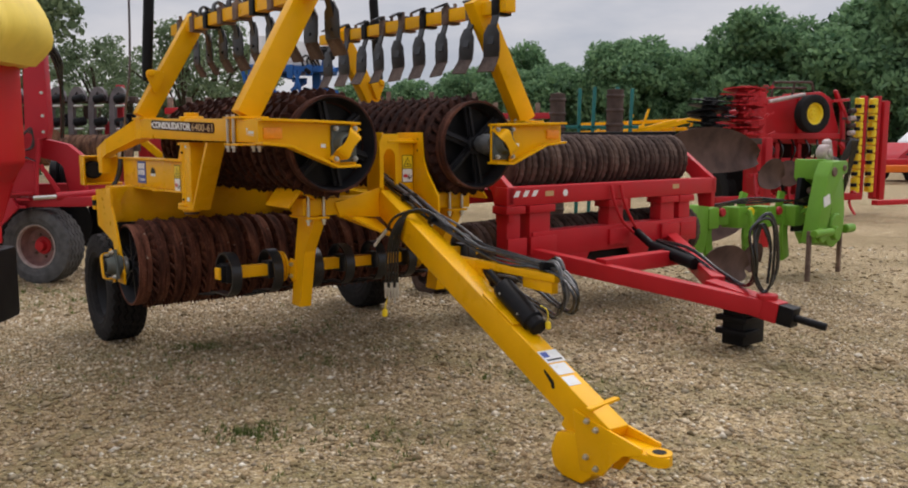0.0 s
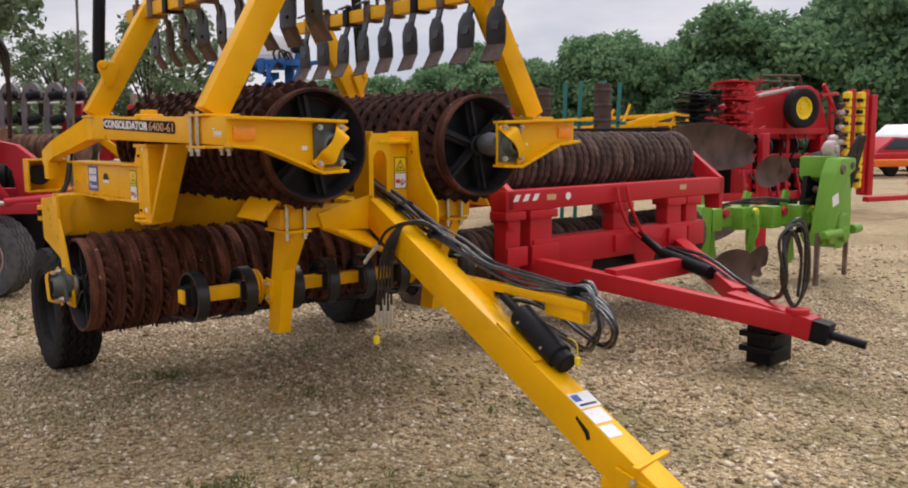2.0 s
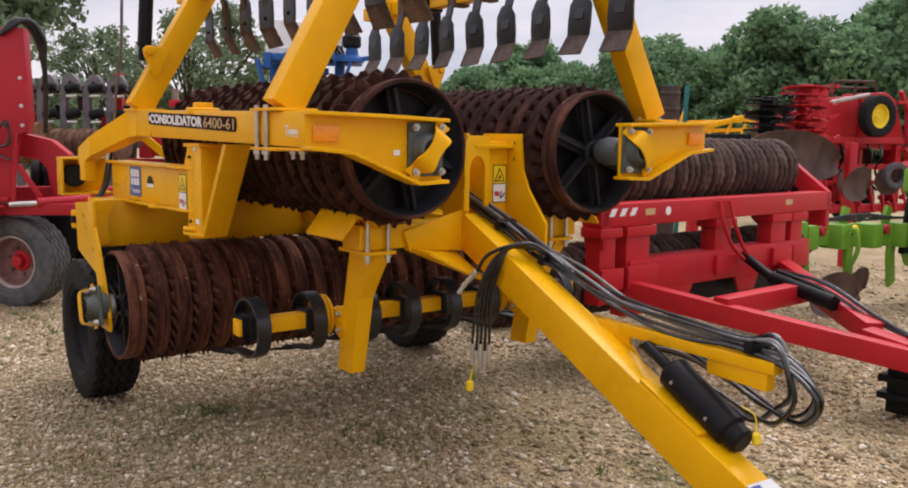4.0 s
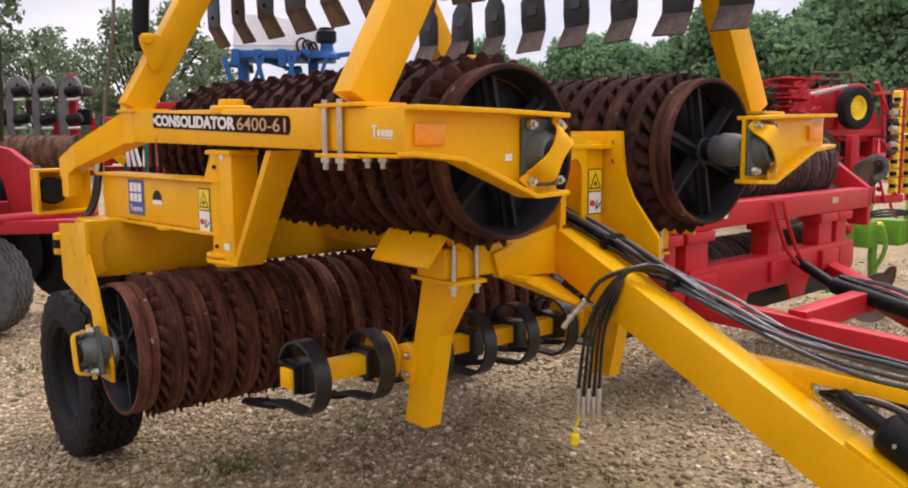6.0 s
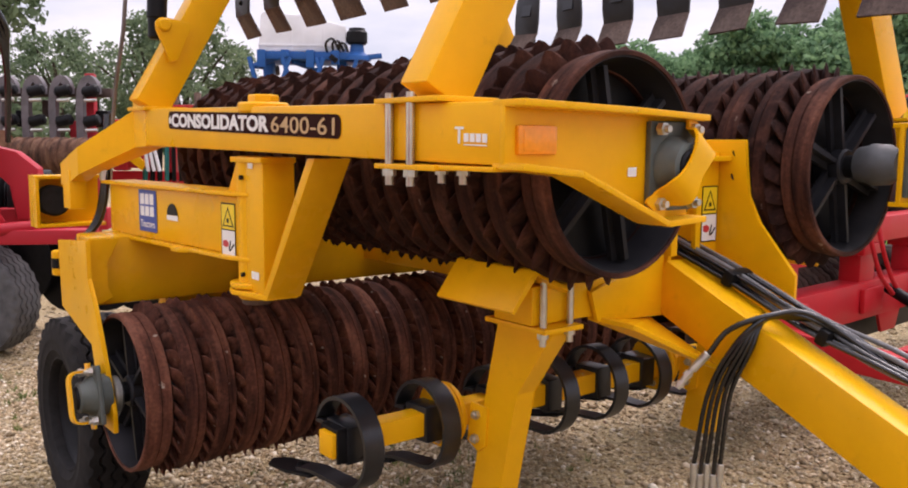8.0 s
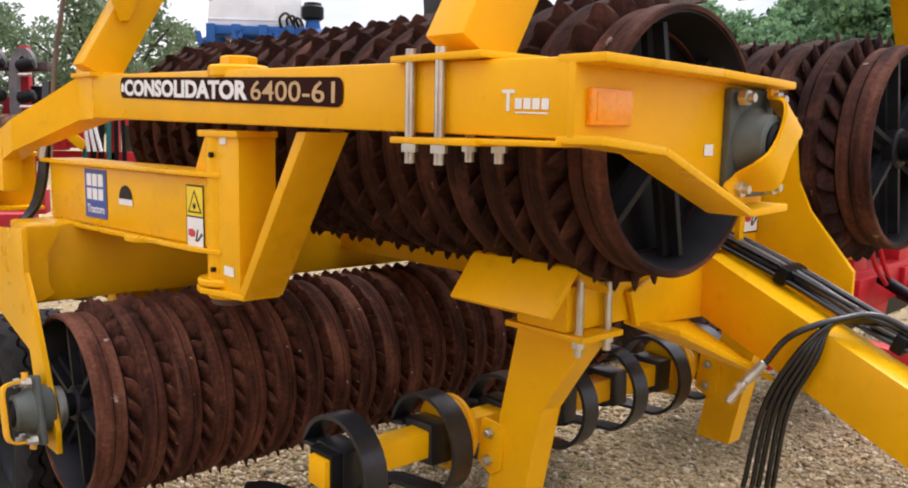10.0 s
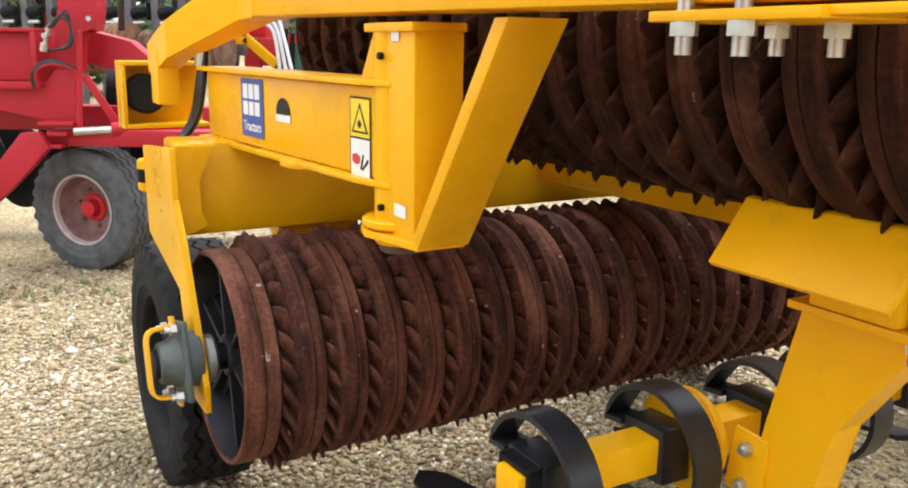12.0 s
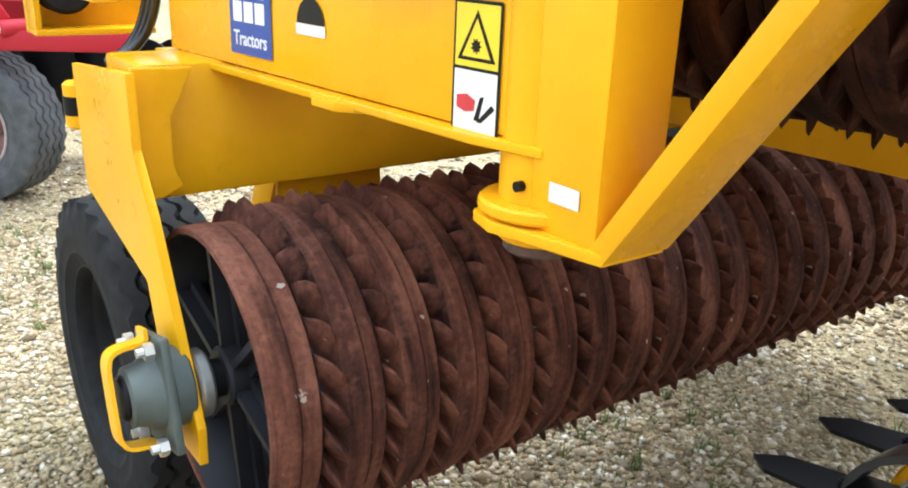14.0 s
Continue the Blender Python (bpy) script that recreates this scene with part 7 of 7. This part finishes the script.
def blue_sprayer():
    th = thing("blue_sprayer", pose(-2.75, 13.6, 0), "blue machine carrying a white boxy tank", "sprayer")
    bm = bm_new()
    prism(bm, [(-0.38, 2.60), (0.64, 2.60), (0.67, 2.64), (0.67, 2.90), (0.19, 3.025), (-0.31, 3.06), (-0.345, 3.03)], "y", -0.30, 0.55, 0.02)
    tank = part("tank", bm, WHITEPL, th, "white plastic tank with a sloping top")
    bm = bm_new()
    box(bm, -0.375, 0.665, -0.312, -0.30, 2.66, 2.685, 0.004)
    part("rib", bm, WHITEPL, tank)
    bm = bm_new()
    rod(bm, (-0.10, 0.05, 3.02), (-0.10, 0.05, 3.075), 0.16, 24, 0.015)
    part("lid", bm, WHITEPL, tank)
    for x0 in (0.02, 0.40):
        bm = bm_new()
        box(bm, x0 - 0.012, x0 + 0.012, -0.308, -0.30, 2.62, 2.88, 0.003)
        part("rib", bm, WHITEPL, tank)
    bm = bm_new()
    box(bm, -0.36, 0.86, -0.36, 0.5, 2.50, 2.595, 0.02)
    part("frame", bm, AZURE, th)
    for x0, h in ((-0.33, 0.10), (-0.05, 0.06), (0.25, 0.10), (0.55, 0.06)):
        bm = bm_new()
        box(bm, x0 - 0.05, x0 + 0.05, -0.40, -0.34, 2.50 - h, 2.61, 0.012)
        part("bracket", bm, AZURE, th)
    for k in range(6):
        bm = bm_new()
        x0 = -0.35 + 0.2 * k
        beam(bm, (x0, -0.42, 2.05), (x0 + (0.16 if k % 2 else -0.12), -0.38, 2.52), 0.045, 0.045, 0.006)
        part("boom_strut", bm, AZURE, th)
    r = random.Random(17)
    for k in range(18):
        bm = bm_new()
        x0, z0 = r.uniform(-0.4, 0.8), r.uniform(2.12, 2.50)
        beam(bm, (x0, r.uniform(-0.5, 0.1), z0), (x0 + r.uniform(-0.30, 0.30), r.uniform(-0.5, 0.1), z0 + r.uniform(-0.10, 0.12)), 0.05, 0.06, 0.01)
        part("boom_bar", bm, AZURE if k % 3 else BLACK, th)
    bm = bm_new()
    rod(bm, (0.80, -0.25, 2.69), (0.80, -0.25, 2.86), 0.125, 20, 0.025)
    rod(bm, (0.80, -0.25, 2.85), (0.80, -0.25, 2.885), 0.10, 20, 0.008)
    part("filter_can", bm, BLACK, th)
    bm = bm_new()
    ring_of(bm, [(2.50, 0.17), (2.55, 0.16), (2.60, 0.09), (2.70, 0.075)], 18, pose(0.80, -0.25, 0, 0, -90, 0))
    part("filter_funnel", bm, AZURE, th)
    bm = bm_new()
    beam(bm, (0.84, -0.28, 2.53), (1.10, -0.28, 2.56), 0.07, 0.06, 0.01)
    part("valve_arm", bm, AZURE, th)
    for k in range(3):
        part("hose", sweep(bm_new(), smooth_path([(0.46 + 0.07 * k, -0.32, 2.55), (0.44 + 0.08 * k, -0.40, 2.68), (0.52 + 0.07 * k, -0.40, 2.74 - 0.03 * k), (0.60 + 0.05 * k, -0.36, 2.60)], 5), 0.016, 8), HOSE, th, "black hose")
    for x0 in (-0.3, 0.6):
        bm = bm_new()
        box(bm, x0 - 0.06, x0 + 0.06, -0.1, 0.1, 0, 2.5, 0.01)
        part("post", bm, AZURE, th)
    return th


blue_sprayer()


def stack_of(name, label, cat, x, y, turn, items):
    """A simple far implement made of bars: items hold (part, material, p, q, w, h)."""
    th = thing(name, pose(x, y, ground_z(x, y), 0, 0, turn), label, cat)
    for nm, mat, p, q, w, h in items:
        bm = bm_new()
        beam(bm, p, q, w, h, min(w, h) * 0.15)
        part(nm, bm, mat, th)
    return th


stack_of("teal_harrow", "teal folded harrow standing behind the red roller", "harrow", 1.95, 15.2, 0,
         [("upright", TEAL, (0.22 * k, 0, 0.0), (0.22 * k + 0.04 * (k % 3), 0, 2.45 - 0.03 * (k % 2)), 0.06, 0.06) for k in range(6)]
         + [("cross_bar", TEAL, (-0.1, 0, z), (1.3, 0, z), 0.06, 0.06) for z in (1.30, 1.75)])


def standing_roll(x, y, z0, z1, r, mat, label):
    bm = bm_new()
    prof = [(z0, r * 0.3), (z0 + 0.01, r)]
    for k in range(10):
        z = z0 + (z1 - z0) * (k + 0.5) / 10
        prof += [(z - 0.03, r), (z - 0.012, r + 0.014), (z + 0.012, r + 0.014), (z + 0.03, r)]
    ring_of(bm, prof + [(z1 - 0.01, r), (z1, r * 0.3)], 24, pose(0, 0, 0, 0, -90, 0))
    me = mesh_of("standing_roll", bm, mat)
    shade(me, 35)
    ob = new("standing_roll", me)
    ob.matrix_basis = pose(x, y, ground_z(x, y))
    return tagged(ob, label, "roll", "standing rolls")


standing_roll(1.75, 14.6, 0, 2.30, 0.13, ROLLBROWN, "brown steel roll standing upright")
standing_roll(2.72, 14.6, 0, 2.40, 0.14, ROLLBROWN, "brown steel roll standing upright beside the harrow")
standing_roll(1.15, 15.6, 0, 2.35, 0.17, ROLLBROWN, "wide rusty roll standing upright")

_r = random.Random(12)
stack_of("yellow_cultivator", "yellow folded cultivator far across the yard", "cultivator", 5.2, 24.0, 5,
         [("bar", YELLOW, (-1.5 + 0.9 * k, 0, 1.55 + 0.16 * k), (0.1 + 0.9 * k, 0, 1.95 + 0.16 * k), 0.14, 0.14) for k in range(3)]
         + [("bar", YELLOW, (-1.6, 0.4, 1.35 + 0.22 * k), (2.6, 0.5, 1.45 + 0.25 * k), 0.10, 0.10) for k in range(4)]
         + [("brace", YELLOW, (-1.5 + 0.45 * k, 0.1, 1.30 + 0.10 * (k % 3)), (-1.1 + 0.45 * k, 0.1, 2.00 + 0.15 * (k % 4)), 0.06, 0.06) for k in range(10)]
         + [("tine", RUSTY_STEEL, (-1.4 + 0.5 * k, -0.1, 0.9), (-1.3 + 0.5 * k, -0.2, 1.7), 0.05, 0.05) for k in range(9)]
         + [("post", YELLOW, (-1.4 + 0.8 * k, 0.2, 0), (-1.4 + 0.8 * k, 0.2, 2.0 + 0.12 * k), 0.12, 0.12) for k in range(6)]
         + [("tine", TEAL, (0.75, -0.3, 0), (0.75, -0.3, 2.3), 0.35, 0.10)])
stack_of("blue_implement", "low blue implement on the gravel", "implement", 3.55, 16.4, 5,
         [("deck", BLUE, (-0.7, 0, 1.42), (0.9, 0, 1.46), 0.5, 0.12), ("stand", BLUE, (-0.5, 0, 0), (-0.5, 0, 1.4), 0.1, 0.1), ("stand", BLUE, (0.7, 0, 0), (0.7, 0, 1.4), 0.1, 0.1)])
stack_of("rusty_harrow", "rusty red harrow in the row behind", "harrow", 0.2, 17.0, 4,
         [("beam", REDFADE, (-2.0, 0, 1.9), (2.0, 0, 1.95), 0.12, 0.12), ("beam", REDFADE, (-2.0, 0.5, 1.5), (2.0, 0.5, 1.5), 0.12, 0.12)]
         + [("tine", RUSTY_STEEL, (-1.9 + 0.42 * k, -0.1, 0.3), (-1.9 + 0.42 * k, 0.0, 2.2 + 0.2 * (k % 2)), 0.09, 0.06) for k in range(10)]
         + [("post", REDFADE, (x, 0.2, 0), (x, 0.2, 1.9), 0.1, 0.1) for x in (-1.5, 1.5)])
stack_of("red_harrow_frame", "red harrow frame in the row behind the roller", "harrow", -3.2, 16.0, -4,
         [("beam", RED, (-2.2, 0, z), (2.4, 0, z + 0.05), 0.12, 0.12) for z in (0.9, 1.5, 2.0)]
         + [("tine", RUSTY_STEEL, (-2.1 + 0.36 * k, -0.1, 0.2), (-2.1 + 0.36 * k, 0.0, 2.25), 0.10, 0.06) for k in range(13)]
         + [("post", RED, (x, 0.2, 0), (x, 0.2, 2.1), 0.12, 0.12) for x in (-1.8, 0.2, 2.0)])
stack_of("orange_pallet", "low orange and red frame lying on the gravel", "implement", 16.5, 31.0, 10,
         [("beam", ORANGE, (-2.5, 0, 0.55), (2.5, 0, 0.55), 0.4, 0.25), ("beam", RED, (-2.3, 0.6, 0.75), (2.5, 0.6, 0.78), 0.3, 0.25), ("foot", BLACK, (-2.0, 0.2, 0), (-2.0, 0.2, 0.45), 0.3, 0.3), ("foot", BLACK, (2.0, 0.2, 0), (2.0, 0.2, 0.45), 0.3, 0.3)])


def parked_car(x, y, turn, mat, label, tall=0.0):
    th = thing("parked_car", pose(x, y, ground_z(x, y), 0, 0, turn), label, "car", "parked cars")
    bm = bm_new()
    prism(bm, [(-2.1, 0.35), (2.1, 0.35), (2.15, 0.70), (1.95, 0.88), (1.0, 0.98), (0.45, 1.42 + tall), (-1.3, 1.48 + tall), (-1.95, 1.02 + tall), (-2.15, 0.80)], "y", -0.85, 0.85, 0.08)
    part("body", bm, mat, th)
    bm = bm_new()
    prism(bm, [(0.90, 1.0), (0.42, 1.36 + tall), (-1.22, 1.42 + tall), (-1.75, 1.0)], "y", -0.86, 0.86, 0.02)
    part("side_window", bm, GLASS, th)
    for xx in (-1.3, 1.35):
        for yy in (-0.78, 0.78):
            bm = bm_new()
            ring_of(bm, [(-0.1, 0.20), (-0.1, 0.30), (-0.07, 0.32), (0.07, 0.32), (0.1, 0.30), (0.1, 0.20)], 24, pose(xx, yy, 0.32, 0, 0, 90))
            part("wheel", bm, RUBBER, th)
    return th


parked_car(18.4, 33.5, 15, REDFADE, "red car parked at the far side of the yard")
parked_car(21.5, 37.5, 20, WHITEPL, "white van parked at the far side of the yard", 0.5)


# ---- trees ----
def leaf_mesh(name, centres, radii, count, size, mat, seed, flat=0.75):
    """A crown: small leaf sprays scattered over many clumps, thinner towards each clump's heart."""
    r = np.random.RandomState(seed)
    cs, rd = np.array(centres), np.array(radii)
    pick = r.choice(len(cs), count, p=rd ** 2 / (rd ** 2).sum())
    d = r.normal(size=(count, 3))
    d /= np.linalg.norm(d, axis=1)[:, None]
    rad = rd[pick] * (0.55 + 0.5 * r.rand(count))
    p = cs[pick] + d * rad[:, None] * np.array([1, 1, flat])
    a = r.normal(size=(count, 3))
    a /= np.linalg.norm(a, axis=1)[:, None]
    b = np.cross(a, d + 0.5 * r.normal(size=(count, 3)))
    b /= np.linalg.norm(b, axis=1)[:, None]
    s = size * (0.6 + 0.8 * r.rand(count))[:, None]
    v = np.stack([p - a * s, p + b * s * 0.55, p + a * s, p - b * s * 0.55], 1).reshape(-1, 3)
    me = bpy.data.meshes.new(name)
    me.vertices.add(count * 4)
    me.vertices.foreach_set("co", v.ravel())
    me.loops.add(count * 4)
    me.loops.foreach_set("vertex_index", np.arange(count * 4))
    me.polygons.add(count)
    me.polygons.foreach_set("loop_start", np.arange(0, count * 4, 4))
    me.update(calc_edges=True)
    me.materials.append(mat)
    return me


def tree_kind(seed, height, spread, clumps, leaves, size, mat, low=0.2):
    r = random.Random(seed)
    bm = bm_new()
    th = height * 0.42
    pts = smooth_path([(0, 0, -0.2), (r.uniform(-0.2, 0.2), r.uniform(-0.2, 0.2), th * 0.5), (r.uniform(-0.4, 0.4), r.uniform(-0.4, 0.4), th), (r.uniform(-0.6, 0.6), r.uniform(-0.6, 0.6), height * 0.8)], 5)
    n = 9
    rows = []
    for i, p in enumerate(pts):
        rr = height * 0.028 * (1 - 0.85 * i / len(pts)) + 0.02
        rows.append([bm.verts.new(p + Vector((rr * math.cos(2 * math.pi * k / n), rr * math.sin(2 * math.pi * k / n), 0))) for k in range(n)])
    for a, b in zip(rows, rows[1:]):
        for k in range(n):
            bm.faces.new((a[k], a[(k + 1) % n], b[(k + 1) % n], b[k]))
    cs, rd = [], []
    for k in range(clumps):
        z = height * (low + (0.95 - low) * (k + r.random()) / clumps)
        u = (z / height - low) / (1 - low)
        reach = spread * (0.35 + 0.75 * math.sin(math.pi * min(0.98, 0.18 + 0.78 * u))) * r.uniform(0.35, 1.0)
        ang = r.uniform(0, 2 * math.pi)
        c = Vector((reach * math.cos(ang), reach * math.sin(ang), z))
        cs.append(tuple(c))
        rd.append(spread * r.uniform(0.20, 0.42))
        if k % 2 == 0:
            root = pts[min(len(pts) - 1, int(len(pts) * (0.30 + 0.5 * u)))]
            mid = root.lerp(c, 0.5) + Vector((0, 0, 0.25))
            sweep(bm, smooth_path([root, mid, c], 3), height * 0.006, 5)
    trunk = mesh_of("trunk", bm, BARK)
    shade(trunk, 60)
    return trunk, leaf_mesh("crown", cs, rd, leaves, size, mat, seed)


KINDS = [tree_kind(1, 10.0, 4.2, 60, 15500, 0.235, LEAF, 0.08), tree_kind(2, 11.0, 3.8, 64, 15500, 0.235, LEAF, 0.08), tree_kind(3, 9.0, 4.6, 60, 15500, 0.235, LEAF, 0.05),
         tree_kind(4, 7.5, 2.4, 30, 4200, 0.115, LEAF_DARK, 0.3), tree_kind(5, 8.0, 2.8, 34, 4600, 0.17, LEAF_DARK, 0.15), tree_kind(6, 8.5, 3.2, 60, 15000, 0.15, LEAF_DARK, 0.06)]


def tree(kind, x, y, scale, turn, label, group):
    th = thing("tree", pose(x, y, ground_z(x, y), 0, 0, turn), label, "tree", group)
    th.scale = (scale, scale, scale)
    place("trunk", KINDS[kind][0], th, Matrix.Identity(4))
    place("crown", KINDS[kind][1], th, Matrix.Identity(4))
    return th


_r = random.Random(21)
for k in range(30):
    deg = 2.5 + 40 * k / 29 + _r.uniform(-0.6, 0.6)
    dist = (84 - 22 * k / 29) * _r.uniform(0.92, 1.08)
    h = (0.84 + 0.22 * min(1, k / 20)) * _r.uniform(0.88, 1.10)
    tree(_r.choice((0, 1, 2, 2)), dist * math.sin(radians(deg)), dist * math.cos(radians(deg)), h, _r.uniform(0, 360), "tall leafy green tree in the wood edge", "wood edge trees")
for k, (deg, dist, s, kd) in enumerate(((-30.2, 30, 0.98, 5), (-34.5, 32, 1.15, 5), (-22.6, 38, 0.72, 3), (-20.8, 42, 0.80, 3), (-17.6, 37, 0.82, 3), (-15.6, 40, 0.92, 3), (-13.6, 44, 0.78, 3), (-38, 40, 1.3, 1), (-6.0, 78, 0.66, 0), (-2.2, 80, 0.74, 2), (0.6, 82, 0.80, 0), (-10.0, 80, 0.55, 2), (-18, 85, 0.5, 0), (-25, 85, 0.5, 2))):
    tree(kd, dist * math.sin(radians(deg)), dist * math.cos(radians(deg)), s, 47 * k, "open dark green tree behind the parked machines", "yard trees")

_n = 260
_cs = [(95 * math.sin(radians(-48 + 100 * k / _n)), 95 * math.cos(radians(-48 + 100 * k / _n)), 1.2 + 0.9 * _r.random()) for k in range(_n)]
hedge = new("hedge", leaf_mesh("hedge", _cs, [1.5 + 0.8 * _r.random() for _ in range(_n)], 26000, 0.32, LEAF, 77))
tagged(hedge, "dense green hedge along the far edge of the yard", "hedge", kind="stuff")


# ---- loose gravel ----
def gravel_stones(count, x0, x1, y0, y1, r0, r1, seed):
    """Loose chippings: squashed, uneven octahedra lying on the ground."""
    r = np.random.RandomState(seed)
    px, py = x0 + (x1 - x0) * r.rand(count), y0 + (y1 - y0) * r.rand(count)
    rad = r0 + (r1 - r0) * r.rand(count) ** 2.6
    base = np.array([(1, 0, 0), (0.1, 1, 0), (-1, 0.1, 0), (0, -1, 0), (0.1, 0.05, 0.75), (0, 0, -0.6)], float)
    v = base[None] * (0.7 + 0.6 * r.rand(count, 6, 1)) * np.stack([np.ones(count), 0.6 + 0.5 * r.rand(count), 0.55 + 0.4 * r.rand(count)], 1)[:, None, :]
    a = 2 * np.pi * r.rand(count)
    c, s = np.cos(a), np.sin(a)
    tilt = 0.5 * (r.rand(count) - 0.5)
    v = np.stack([v[..., 0], v[..., 1], v[..., 2] + v[..., 0] * tilt[:, None]], -1)
    v = np.stack([v[..., 0] * c[:, None] - v[..., 1] * s[:, None], v[..., 0] * s[:, None] + v[..., 1] * c[:, None], v[..., 2]], -1) * rad[:, None, None]
    gz = np.array([ground_z(x, y) + 0.012 * noise.noise((x * 0.7, y * 0.7, 0)) for x, y in zip(px, py)])
    v += np.stack([px, py, gz + rad * 0.18], 1)[:, None, :]
    faces = np.array([(0, 1, 4), (1, 2, 4), (2, 3, 4), (3, 0, 4), (1, 0, 5), (2, 1, 5), (3, 2, 5), (0, 3, 5)])
    idx = (faces[None] + 6 * np.arange(count)[:, None, None]).reshape(-1)
    me = bpy.data.meshes.new("loose_gravel")
    me.vertices.add(count * 6)
    me.vertices.foreach_set("co", v.ravel())
    me.loops.add(len(idx))
    me.loops.foreach_set("vertex_index", idx)
    me.polygons.add(count * 8)
    me.polygons.foreach_set("loop_start", np.arange(0, count * 24, 3))
    me.update(calc_edges=True)
    me.materials.append(PEBBLE)
    return tagged(new("loose_gravel", me), "loose beige and grey gravel stones on the yard", "gravel", kind="stuff")


gravel_stones(104000, -4.6, 4.2, 2.4, 9.6, 0.005, 0.021, 5)
gravel_stones(54000, -3.8, -0.4, 4.9, 8.2, 0.005, 0.020, 15)
gravel_stones(11000, -5.0, 7.0, 2.4, 13.0, 0.014, 0.036, 6)
gravel_stones(260, -5.0, 6.0, 2.6, 13.0, 0.03, 0.05, 16)


def grass_tufts(count, seed):
    r = random.Random(seed)
    verts, faces = [], []
    for _ in range(count):
        cx, cy = r.choice(((-1.84, 6.0), (-1.04, 4.2), (-1.9, 5.4), (-0.9, 5.6), (-0.4, 4.0), (-3.4, 7.6), (0.6, 5.2), (1.9, 7.0), (-1.2, 6.6), (-4.3, 8.2)))
        w = 0.10 if cy in (6.0, 4.2) else 0.35
        x, y = cx + r.gauss(0, w), cy + r.gauss(0, w * 0.7)
        for _b in range(7):
            a, h, l = r.uniform(0, 6.28), r.uniform(0.015, 0.05), r.uniform(0.01, 0.04)
            bx, by = x + r.uniform(-0.02, 0.02), y + r.uniform(-0.02, 0.02)
            z = ground_z(bx, by)
            k = len(verts)
            verts += [(bx - 0.003 * math.sin(a), by + 0.003 * math.cos(a), z), (bx + 0.003 * math.sin(a), by - 0.003 * math.cos(a), z), (bx + l * math.cos(a), by + l * math.sin(a), z + h)]
            faces.append((k, k + 1, k + 2))
    me = bpy.data.meshes.new("grass_tufts")
    me.from_pydata(verts, [], faces)
    me.materials.append(GRASSMAT)
    return tagged(new("grass_tufts", me), "sparse green grass tufts growing through gravel", "grass", kind="stuff")


grass_tufts(520, 8)
